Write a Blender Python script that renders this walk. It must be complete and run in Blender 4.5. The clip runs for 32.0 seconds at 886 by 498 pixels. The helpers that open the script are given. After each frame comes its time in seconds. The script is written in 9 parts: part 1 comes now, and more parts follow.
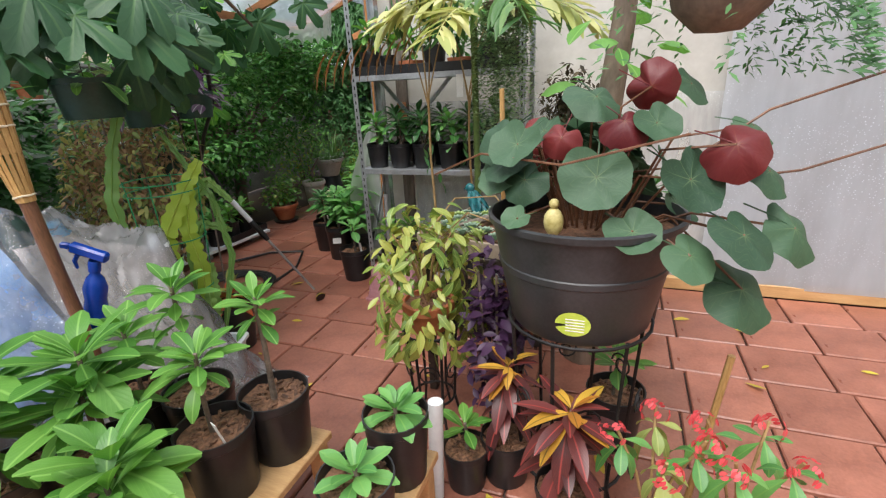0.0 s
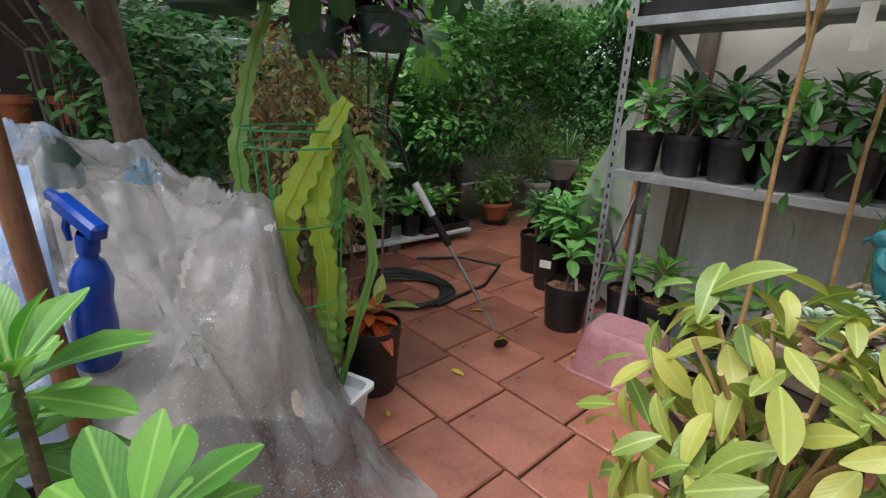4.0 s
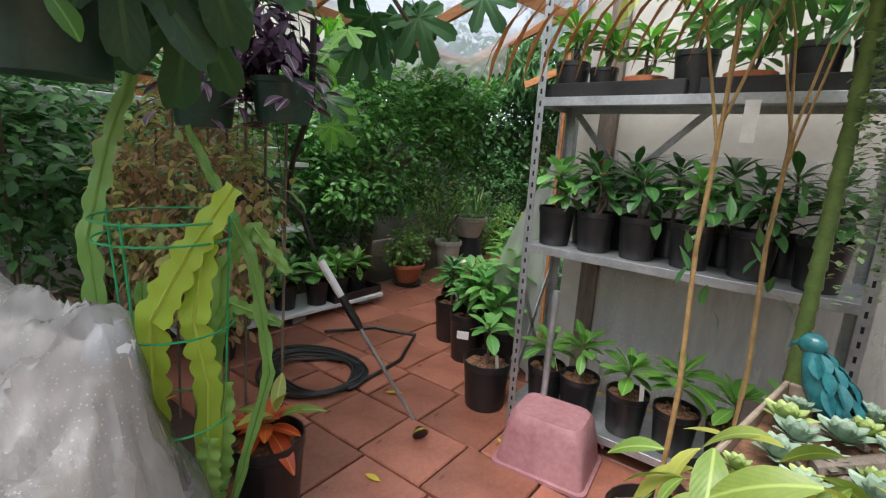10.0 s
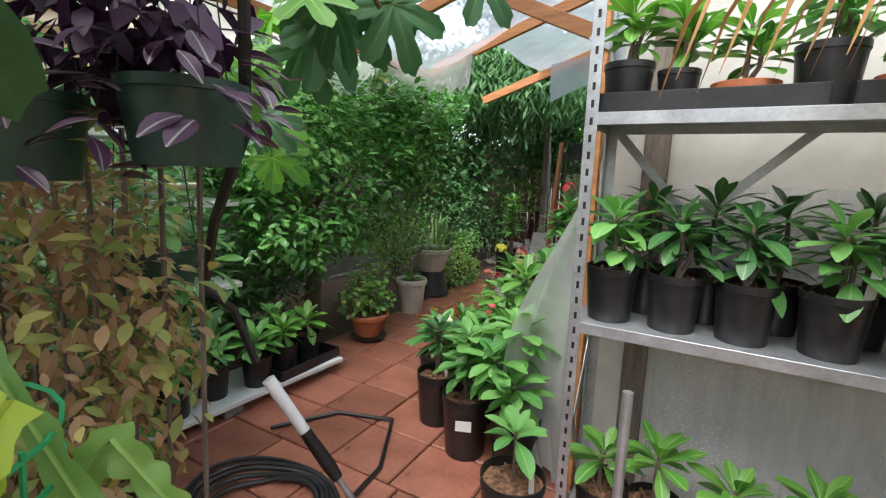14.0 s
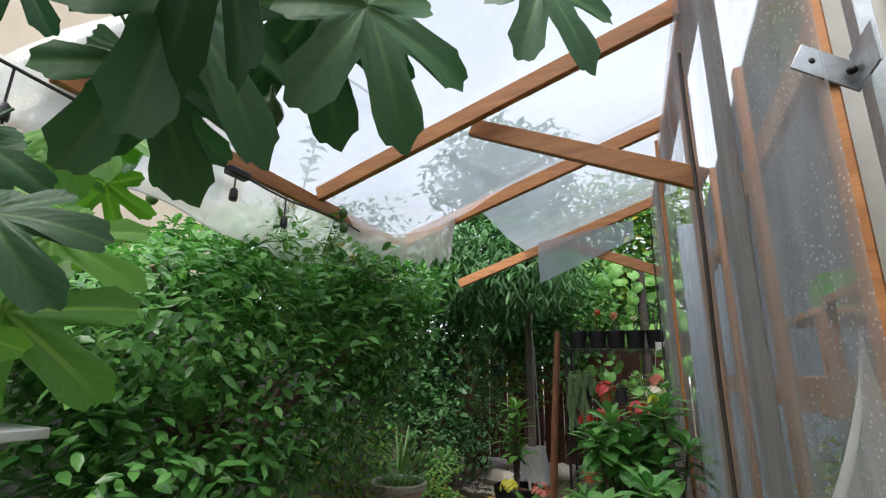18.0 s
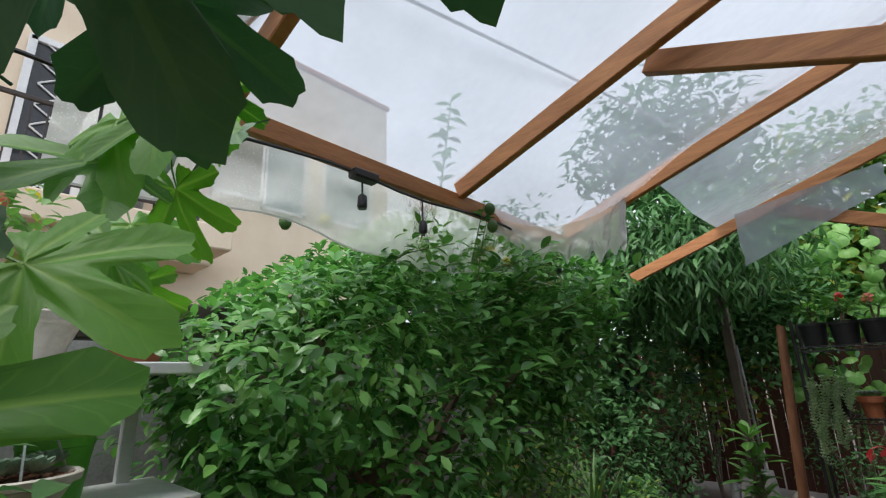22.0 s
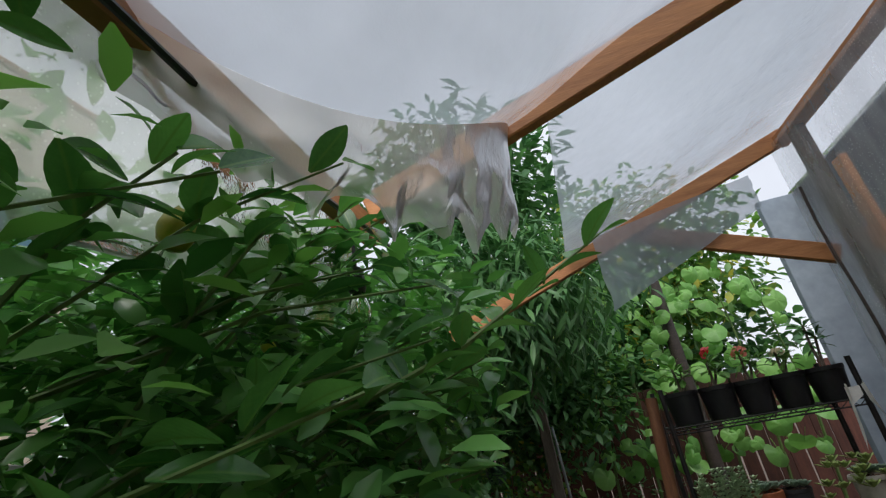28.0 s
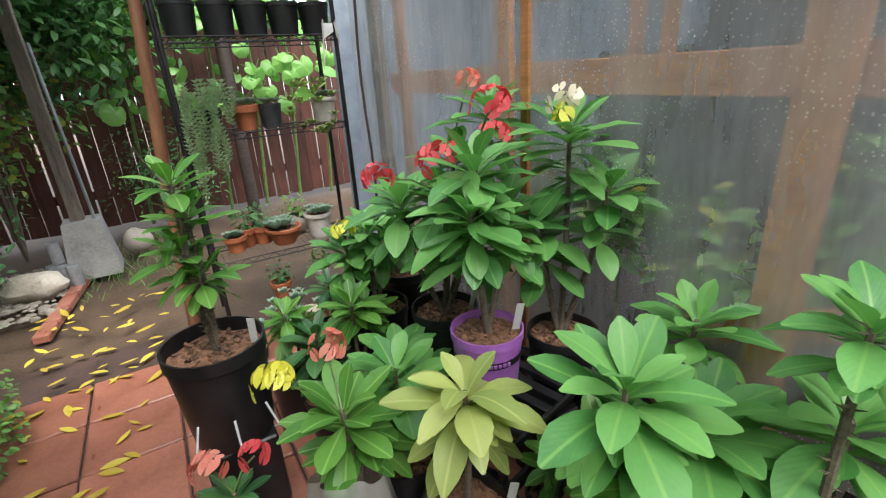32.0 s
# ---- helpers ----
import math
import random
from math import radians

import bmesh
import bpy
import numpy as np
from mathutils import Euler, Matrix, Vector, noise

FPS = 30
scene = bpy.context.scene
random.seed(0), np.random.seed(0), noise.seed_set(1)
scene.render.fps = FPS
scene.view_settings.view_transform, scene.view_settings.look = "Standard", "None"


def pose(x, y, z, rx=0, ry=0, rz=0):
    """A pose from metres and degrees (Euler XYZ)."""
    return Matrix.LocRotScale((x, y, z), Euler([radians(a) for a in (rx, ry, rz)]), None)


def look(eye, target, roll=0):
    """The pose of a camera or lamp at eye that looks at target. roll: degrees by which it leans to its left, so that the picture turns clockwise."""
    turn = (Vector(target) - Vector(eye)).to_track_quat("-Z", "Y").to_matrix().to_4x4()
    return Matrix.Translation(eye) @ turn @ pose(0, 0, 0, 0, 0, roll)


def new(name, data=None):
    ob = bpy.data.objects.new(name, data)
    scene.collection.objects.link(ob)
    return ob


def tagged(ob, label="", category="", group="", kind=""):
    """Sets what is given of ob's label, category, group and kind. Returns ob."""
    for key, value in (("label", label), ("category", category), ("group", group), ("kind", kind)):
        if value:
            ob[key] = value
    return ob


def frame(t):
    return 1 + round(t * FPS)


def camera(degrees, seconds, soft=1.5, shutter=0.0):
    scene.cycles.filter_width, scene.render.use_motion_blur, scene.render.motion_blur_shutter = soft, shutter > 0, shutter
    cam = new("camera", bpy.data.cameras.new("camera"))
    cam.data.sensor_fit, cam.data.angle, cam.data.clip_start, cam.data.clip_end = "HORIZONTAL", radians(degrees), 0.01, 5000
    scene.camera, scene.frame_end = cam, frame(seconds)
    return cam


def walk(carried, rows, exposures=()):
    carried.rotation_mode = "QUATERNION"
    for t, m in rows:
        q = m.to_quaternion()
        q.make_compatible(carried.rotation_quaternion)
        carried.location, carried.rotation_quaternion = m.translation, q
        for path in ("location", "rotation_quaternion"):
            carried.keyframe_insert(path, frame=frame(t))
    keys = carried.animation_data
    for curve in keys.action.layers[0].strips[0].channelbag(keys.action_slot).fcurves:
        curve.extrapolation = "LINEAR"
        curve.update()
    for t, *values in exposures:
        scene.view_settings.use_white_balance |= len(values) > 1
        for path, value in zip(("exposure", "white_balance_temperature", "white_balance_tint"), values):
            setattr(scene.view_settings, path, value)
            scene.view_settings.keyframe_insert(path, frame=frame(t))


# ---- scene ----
import colorsys

cam = camera(87.4, 32.0, soft=1.25)
PATH = [
    (0, (1.688, -2.846, 1.485), (1.01, -1.088, 0.816), -3.0),
    (0.5, (1.636, -2.479, 1.452), (1.041, -0.761, 0.617), -1.9),
    (1, (1.52, -2.264, 1.549), (0.612, -0.67, 0.752), -1.2),
    (1.5, (1.481, -2.158, 1.623), (0.369, -0.636, 0.955), 0.3),
    (2, (1.439, -2.177, 1.647), (0.212, -0.706, 1.072), 0.2),
    (2.5, (1.423, -2.206, 1.65), (0.141, -0.747, 1.171), 0.7),
    (3, (1.401, -2.028, 1.567), (0.027, -0.652, 1.099), 0.2),
    (3.5, (1.152, -1.863, 1.314), (-0.29, -0.631, 0.678), 1.5),
    (5.5, (0.936, -1.885, 1.142), (-0.317, -0.429, 0.587), 4.9),
    (6, (0.912, -1.907, 1.113), (-0.468, -0.555, 0.595), 3.5),
    (6.5, (0.934, -1.985, 1.196), (-0.565, -0.752, 0.716), -0.7),
    (7, (0.927, -2.017, 1.176), (-0.538, -0.733, 0.724), -2.8),
    (7.5, (0.947, -2.051, 1.189), (-0.431, -0.664, 0.767), -3.9),
    (8, (0.948, -2.059, 1.181), (-0.359, -0.61, 0.743), -4.2),
    (8.5, (0.942, -2.059, 1.158), (-0.294, -0.556, 0.695), -4.1),
    (9, (0.958, -2.02, 1.206), (-0.244, -0.489, 0.745), -1.4),
    (9.5, (0.937, -1.852, 1.288), (-0.287, -0.342, 0.818), 1.3),
    (10, (0.875, -1.729, 1.313), (-0.302, -0.166, 0.901), 3.4),
    (10.5, (0.83, -1.69, 1.342), (-0.316, -0.082, 1.025), 3.4),
    (11, (1.06, -1.858, 1.48), (-0.148, -0.311, 1.094), 1.3),
    (11.5, (1.181, -1.899, 1.536), (-0.003, -0.347, 1.1), 0.6),
    (12, (1.002, -1.797, 1.506), (-0.082, -0.176, 1.06), 0.4),
    (12.5, (0.86, -1.745, 1.507), (-0.189, -0.098, 1.073), 0.3),
    (13, (0.667, -1.681, 1.479), (-0.359, 0.001, 1.134), 0.4),
    (13.5, (0.471, -1.514, 1.437), (-0.513, 0.191, 1.088), 1.8),
    (15.5, (-0.333, -0.504, 1.252), (-1.254, 1.267, 1.135), 1.8),
    (16, (-0.384, -0.362, 1.32), (-1.335, 1.398, 1.353), 1.5),
    (16.5, (-0.419, -0.325, 1.365), (-1.334, 1.438, 1.597), 1.1),
    (17, (-0.431, -0.321, 1.358), (-1.292, 1.443, 1.741), 1.0),
    (17.5, (-0.432, -0.326, 1.352), (-1.25, 1.436, 1.827), 1.0),
    (18, (-0.434, -0.331, 1.363), (-1.245, 1.425, 1.87), 1.0),
    (18.5, (-0.44, -0.332, 1.365), (-1.264, 1.42, 1.865), 0.9),
    (19, (-0.455, -0.332, 1.357), (-1.302, 1.418, 1.828), 0.9),
    (19.5, (-0.45, -0.342, 1.359), (-1.312, 1.42, 1.747), 1.5),
    (20, (-0.481, -0.327, 1.343), (-1.366, 1.435, 1.679), 1.4),
    (20.5, (-0.561, -0.337, 1.348), (-1.554, 1.368, 1.676), 0.6),
    (21, (-0.635, -0.23, 1.386), (-1.78, 1.368, 1.755), -0.1),
    (21.5, (-0.724, -0.039, 1.426), (-1.977, 1.448, 1.893), -1.2),
    (22, (-0.762, 0.035, 1.451), (-2.073, 1.445, 1.992), -2.0),
    (22.5, (-0.767, 0.065, 1.459), (-2.084, 1.47, 1.998), -2.2),
    (23, (-0.784, 0.139, 1.419), (-2.079, 1.586, 1.899), -1.6),
    (23.5, (-0.916, 0.217, 1.377), (-2.174, 1.69, 1.874), -2.0),
    (24, (-1.195, 0.364, 1.452), (-2.449, 1.78, 2.103), -4.6),
    (24.5, (-1.346, 0.533, 1.554), (-2.614, 1.789, 2.456), -6.7),
    (26.5, (-1.605, 1.11, 1.673), (-2.32, 2.782, 2.505), -10.9),
    (27, (-1.615, 1.308, 1.667), (-2.173, 3.054, 2.467), -11.2),
    (27.5, (-1.66, 1.435, 1.68), (-2.102, 3.201, 2.508), -10.9),
    (28, (-1.659, 1.535, 1.689), (-2.063, 3.333, 2.466), -10.0),
    (28.5, (-1.633, 1.565, 1.649), (-1.938, 3.459, 2.213), -8.6),
    (29, (-1.606, 1.657, 1.577), (-1.687, 3.647, 1.765), -7.1),
    (29.5, (-1.573, 1.662, 1.486), (-1.446, 3.651, 1.312), -4.9),
    (30, (-1.559, 1.655, 1.449), (-1.255, 3.589, 1.038), -3.4),
    (30.5, (-1.497, 1.623, 1.402), (-1.065, 3.491, 0.833), -2.9),
    (31, (-1.464, 1.612, 1.327), (-0.906, 3.415, 0.664), -2.5),
    (31.5, (-1.427, 1.616, 1.336), (-0.721, 3.36, 0.657), -2.7),
    (32, (-1.402, 1.535, 1.355), (-0.451, 3.142, 0.639), -3.6),
]
EXPOSURES = [(0, 0.88), (1, 1.0), (2, 0.76), (3, 0.75), (6, 1.1), (7, 0.98), (8, 1.0), (9, 1.12), (10, 1.08), (11, 1.02), (13, 1.22), (15.5, 1.85), (16, 1.85), (17, 1.3), (19, 0.95), (20, 1.08), (21, 1.12), (22, 0.68), (23, 0.48), (24, 0.56), (26, 0.36), (28, 0.22), (29, 1.15), (30, 2.38), (31, 2.15), (32, 2.0)]
walk(cam, [(t, look(eye, target, roll)) for t, eye, target, roll in PATH], EXPOSURES)

# ---- daylight: an overcast sky with a faint sun high in the south-east ----
world = bpy.data.worlds.new("overcast_sky")
scene.world = world
world.use_nodes = True
wn = world.node_tree.nodes
wl = world.node_tree.links
sky = wn.new("ShaderNodeTexSky")
sky.sky_type = "NISHITA"
sky.sun_disc = False
sky.sun_elevation = radians(58)
sky.sun_rotation = radians(200)
sky.dust_density = 4.0
sky.ozone_density = 1.0
mixc = wn.new("ShaderNodeMixRGB")
mixc.inputs[0].default_value = 0.82
mixc.inputs[2].default_value = (9.5, 9.9, 10.9, 1)
wl.new(sky.outputs[0], mixc.inputs[1])
cloud = wn.new("ShaderNodeTexNoise")
cloud.inputs["Scale"].default_value = 2.6
cloud.inputs["Detail"].default_value = 5
wtc = wn.new("ShaderNodeTexCoord")
wl.new(wtc.outputs["Generated"], cloud.inputs["Vector"])
crp = wn.new("ShaderNodeMapRange")
crp.inputs["From Min"].default_value = 0.35
crp.inputs["From Max"].default_value = 0.65
crp.inputs["To Min"].default_value = 0.80
crp.inputs["To Max"].default_value = 1.08
wl.new(cloud.outputs["Fac"], crp.inputs[0])
cmul = wn.new("ShaderNodeMixRGB")
cmul.blend_type = "MULTIPLY"
cmul.inputs[0].default_value = 1.0
wl.new(mixc.outputs[0], cmul.inputs[1])
wl.new(crp.outputs[0], cmul.inputs[2])
wl.new(cmul.outputs[0], wn["Background"].inputs[0])
wn["Background"].inputs[1].default_value = 0.092
sun = new("sun", bpy.data.lights.new("sun", "SUN"))
sun.data.energy = 2.2
sun.data.angle = radians(40)
sun.data.color = (1.0, 0.965, 0.92)
sun.matrix_world = look((0, -4, 9), (0.5, 1.0, 0))
scene.view_settings.exposure = 0.0


# ---- materials ----
def shader(name):
    m = bpy.data.materials.new(name)
    m.use_nodes = True
    nt = m.node_tree
    return m, nt.nodes, nt.links, nt.nodes["Principled BSDF"]


def ramp(nodes, stops):
    r = nodes.new("ShaderNodeValToRGB")
    while len(r.color_ramp.elements) < len(stops):
        r.color_ramp.elements.new(0.5)
    for e, (p, c) in zip(r.color_ramp.elements, stops):
        e.position = p
        e.color = (*c, 1)
    return r


def coords(nodes, links, scale=(1, 1, 1)):
    tc = nodes.new("ShaderNodeTexCoord")
    mp = nodes.new("ShaderNodeMapping")
    mp.inputs["Scale"].default_value = scale
    links.new(tc.outputs["Object"], mp.inputs[0])
    return mp.outputs[0]


def noise_tex(nodes, links, vec, scale, detail=4, rough=0.6):
    n = nodes.new("ShaderNodeTexNoise")
    n.inputs["Scale"].default_value = scale
    n.inputs["Detail"].default_value = detail
    n.inputs["Roughness"].default_value = rough
    links.new(vec, n.inputs["Vector"])
    return n.outputs["Fac"]


def bump(nodes, links, fac, bs, strength, dist=0.01):
    b = nodes.new("ShaderNodeBump")
    b.inputs["Strength"].default_value = strength
    b.inputs["Distance"].default_value = dist
    links.new(fac, b.inputs["Height"])
    links.new(b.outputs[0], bs.inputs["Normal"])


def surface(name, dark, light, rough=(0.4, 0.7), scale=6.0, fine=60.0, metal=0.0, bumpy=0.2, stretch=(1, 1, 1), vary=0.0, source="object", spec=0.5):
    """A matt or glossy surface: two tones at a coarse and a fine scale, uneven gloss and fine relief."""
    m, nodes, links, bs = shader(name)
    vec = coords(nodes, links, stretch)
    a = noise_tex(nodes, links, vec, scale, 5)
    b = noise_tex(nodes, links, vec, fine, 3)
    mx = nodes.new("ShaderNodeMath")
    mx.operation = "MULTIPLY_ADD"
    mx.inputs[1].default_value = 0.65
    links.new(a, mx.inputs[0])
    m2 = nodes.new("ShaderNodeMath")
    m2.operation = "MULTIPLY"
    m2.inputs[1].default_value = 0.35
    links.new(b, m2.inputs[0])
    links.new(m2.outputs[0], mx.inputs[2])
    r = ramp(nodes, [(0.33, dark), (0.67, light)])
    links.new(mx.outputs[0], r.inputs[0])
    col = r.outputs[0]
    if vary:
        if source == "object":
            src = nodes.new("ShaderNodeObjectInfo").outputs["Random"]
        else:
            src = nodes.new("ShaderNodeNewGeometry").outputs["Random Per Island"]
        hs = nodes.new("ShaderNodeHueSaturation")
        mr = nodes.new("ShaderNodeMapRange")
        mr.inputs["To Min"].default_value = 1 - vary
        mr.inputs["To Max"].default_value = 1 + vary
        links.new(src, mr.inputs[0])
        links.new(mr.outputs[0], hs.inputs["Value"])
        links.new(col, hs.inputs["Color"])
        col = hs.outputs[0]
    links.new(col, bs.inputs["Base Color"])
    rr = nodes.new("ShaderNodeMapRange")
    rr.inputs["To Min"].default_value, rr.inputs["To Max"].default_value = rough
    links.new(a, rr.inputs[0])
    links.new(rr.outputs[0], bs.inputs["Roughness"])
    bs.inputs["Metallic"].default_value = metal
    bs.inputs["Specular IOR Level"].default_value = spec
    if bumpy:
        bump(nodes, links, mx.outputs[0], bs, bumpy)
    return m


def leafy(name, dark, light, rough=0.42, through_light=0.3, source="object", vein=None, yellow=0.0, back=None):
    """A leaf: two greens that vary from leaf to leaf, a paler middle rib, some light through the blade."""
    dark, light = ((c[0], c[1], min(0.8, c[2] * 1.4)) for c in (dark, light))
    m, nodes, links, bs = shader(name)
    tc = nodes.new("ShaderNodeTexCoord")
    if source == "object":
        src = nodes.new("ShaderNodeObjectInfo").outputs["Random"]
    else:
        src = nodes.new("ShaderNodeNewGeometry").outputs["Random Per Island"]
    nz = noise_tex(nodes, links, tc.outputs["Object"], 9.0, 3)
    ad = nodes.new("ShaderNodeMath")
    ad.operation = "MULTIPLY_ADD"
    ad.inputs[1].default_value = 0.75
    links.new(src, ad.inputs[0])
    m2 = nodes.new("ShaderNodeMath")
    m2.operation = "MULTIPLY"
    m2.inputs[1].default_value = 0.3
    links.new(nz, m2.inputs[0])
    links.new(m2.outputs[0], ad.inputs[2])
    stops = [(0.05, dark), (0.85, light)]
    if yellow:
        stops = [(0.05, dark), (0.8 - yellow, light), (0.95, (0.55, 0.42, 0.04))]
    r = ramp(nodes, stops)
    links.new(ad.outputs[0], r.inputs[0])
    col = r.outputs[0]
    if vein:
        uv = nodes.new("ShaderNodeUVMap")
        sp = nodes.new("ShaderNodeSeparateXYZ")
        links.new(uv.outputs[0], sp.inputs[0])
        su = nodes.new("ShaderNodeMath")
        su.operation = "SUBTRACT"
        su.inputs[1].default_value = 0.5
        links.new(sp.outputs[0], su.inputs[0])
        ab = nodes.new("ShaderNodeMath")
        ab.operation = "ABSOLUTE"
        links.new(su.outputs[0], ab.inputs[0])
        mr = nodes.new("ShaderNodeMapRange")
        mr.inputs["From Min"].default_value = 0.02
        mr.inputs["From Max"].default_value = 0.06
        mr.inputs["To Min"].default_value = 0.7
        mr.inputs["To Max"].default_value = 0.0
        links.new(ab.outputs[0], mr.inputs[0])
        # side veins
        wv = nodes.new("ShaderNodeMath")
        wv.operation = "MULTIPLY_ADD"
        wv.inputs[1].default_value = -0.9
        links.new(ab.outputs[0], wv.inputs[0])
        links.new(sp.outputs[1], wv.inputs[2])
        sn = nodes.new("ShaderNodeMath")
        sn.operation = "MULTIPLY"
        sn.inputs[1].default_value = 55.0
        links.new(wv.outputs[0], sn.inputs[0])
        si = nodes.new("ShaderNodeMath")
        si.operation = "SINE"
        links.new(sn.outputs[0], si.inputs[0])
        sr = nodes.new("ShaderNodeMapRange")
        sr.inputs["From Min"].default_value = 0.86
        sr.inputs["From Max"].default_value = 1.0
        sr.inputs["To Max"].default_value = 0.13
        links.new(si.outputs[0], sr.inputs[0])
        mxv = nodes.new("ShaderNodeMath")
        mxv.operation = "MAXIMUM"
        links.new(mr.outputs[0], mxv.inputs[0])
        links.new(sr.outputs[0], mxv.inputs[1])
        mc = nodes.new("ShaderNodeMixRGB")
        mc.inputs[2].default_value = (*vein, 1)
        links.new(mxv.outputs[0], mc.inputs[0])
        links.new(col, mc.inputs[1])
        col = mc.outputs[0]
        bump(nodes, links, si.outputs[0], bs, 0.06, 0.003)
    links.new(col, bs.inputs["Base Color"])
    bs.inputs["Roughness"].default_value = rough
    bs.inputs["Specular IOR Level"].default_value = 0.45
    tr = nodes.new("ShaderNodeBsdfTranslucent")
    hs = nodes.new("ShaderNodeHueSaturation")
    hs.inputs["Value"].default_value = 1.5
    hs.inputs["Saturation"].default_value = 1.1
    links.new(col, hs.inputs["Color"])
    links.new(hs.outputs[0], tr.inputs[0])
    ms = nodes.new("ShaderNodeMixShader")
    ms.inputs[0].default_value = through_light
    links.new(bs.outputs[0], ms.inputs[1])
    links.new(tr.outputs[0], ms.inputs[2])
    links.new(ms.outputs[0], nodes["Material Output"].inputs[0])
    return m


def film_plastic(name, tint, clear, haze, wrinkle=14.0, streak=(1, 1, 1), strength=0.5, gloss=0.28, drops=0.0, ior=1.22, crease=0.0, passing=1.0):
    """Plastic sheeting: part clear, part milky, glossy and wrinkled, with drops and streaks."""
    m, nodes, links, bs = shader(name)
    nodes.remove(bs)
    vec = coords(nodes, links, streak)
    a = noise_tex(nodes, links, vec, wrinkle * 0.18, 5, 0.65)
    b = noise_tex(nodes, links, vec, wrinkle, 6, 0.62)
    bp = nodes.new("ShaderNodeBump")
    bp.inputs["Strength"].default_value = strength
    bp.inputs["Distance"].default_value = 0.03
    if crease:
        # taut folds: distorted cells with sharp edges
        nv = nodes.new("ShaderNodeTexNoise")
        nv.inputs["Scale"].default_value = 4.0
        nv.inputs["Detail"].default_value = 4
        links.new(vec, nv.inputs["Vector"])
        mv = nodes.new("ShaderNodeMixRGB")
        mv.inputs[0].default_value = 0.35
        links.new(vec, mv.inputs[1])
        links.new(nv.outputs["Color"], mv.inputs[2])
        vc = nodes.new("ShaderNodeTexVoronoi")
        vc.feature = "DISTANCE_TO_EDGE"
        vc.inputs["Scale"].default_value = crease
        links.new(mv.outputs[0], vc.inputs["Vector"])
        sm = nodes.new("ShaderNodeMath")
        sm.operation = "MULTIPLY_ADD"
        sm.inputs[1].default_value = 0.8
        links.new(vc.outputs["Distance"], sm.inputs[0])
        links.new(b, sm.inputs[2])
        b = sm.outputs[0]
    links.new(b, bp.inputs["Height"])
    df = nodes.new("ShaderNodeBsdfDiffuse")
    df.inputs[0].default_value = (*tint, 1)
    tl = nodes.new("ShaderNodeBsdfTranslucent")
    tl.inputs[0].default_value = (*tint, 1)
    tp = nodes.new("ShaderNodeBsdfTransparent")
    tp.inputs[0].default_value = (passing * 0.97, passing * 0.985, passing, 1)
    gl = nodes.new("ShaderNodeBsdfGlossy")
    gl.inputs["Roughness"].default_value = gloss
    links.new(bp.outputs[0], df.inputs["Normal"])
    links.new(bp.outputs[0], gl.inputs["Normal"])
    m1 = nodes.new("ShaderNodeMixShader")
    m1.inputs[0].default_value = 0.55
    links.new(df.outputs[0], m1.inputs[1])
    links.new(tl.outputs[0], m1.inputs[2])
    mr = nodes.new("ShaderNodeMapRange")
    mr.inputs["From Min"].default_value = 0.3
    mr.inputs["From Max"].default_value = 0.7
    mr.inputs["To Min"].default_value = clear
    mr.inputs["To Max"].default_value = haze
    links.new(a, mr.inputs[0])
    m2 = nodes.new("ShaderNodeMixShader")
    links.new(mr.outputs[0], m2.inputs[0])
    links.new(tp.outputs[0], m2.inputs[1])
    links.new(m1.outputs[0], m2.inputs[2])
    if drops:
        vo = nodes.new("ShaderNodeTexVoronoi")
        vo.inputs["Scale"].default_value = drops
        wv = coords(nodes, links, (1, 1, 1))
        links.new(wv, vo.inputs["Vector"])
        dm = nodes.new("ShaderNodeMapRange")
        dm.inputs["From Min"].default_value = 0.12
        dm.inputs["From Max"].default_value = 0.28
        dm.inputs["To Min"].default_value = 0.42
        dm.inputs["To Max"].default_value = 0.0
        links.new(vo.outputs["Distance"], dm.inputs[0])
        big = noise_tex(nodes, links, wv, 2.2, 3)
        gate = nodes.new("ShaderNodeMapRange")
        gate.inputs["From Min"].default_value = 0.45
        gate.inputs["From Max"].default_value = 0.62
        links.new(big, gate.inputs[0])
        mu = nodes.new("ShaderNodeMath")
        mu.operation = "MULTIPLY"
        links.new(dm.outputs[0], mu.inputs[0])
        links.new(gate.outputs[0], mu.inputs[1])
        ad = nodes.new("ShaderNodeMath")
        ad.use_clamp = True
        links.new(mr.outputs[0], ad.inputs[0])
        links.new(mu.outputs[0], ad.inputs[1])
        links.new(ad.outputs[0], m2.inputs[0])
    fr = nodes.new("ShaderNodeFresnel")
    fr.inputs[0].default_value = ior or 1.2
    links.new(bp.outputs[0], fr.inputs["Normal"])
    m3 = nodes.new("ShaderNodeMixShader")
    if ior:
        links.new(fr.outputs[0], m3.inputs[0])
    else:
        m3.inputs[0].default_value = 0.06
    links.new(m2.outputs[0], m3.inputs[1])
    links.new(gl.outputs[0], m3.inputs[2])
    links.new(m3.outputs[0], nodes["Material Output"].inputs[0])
    return m


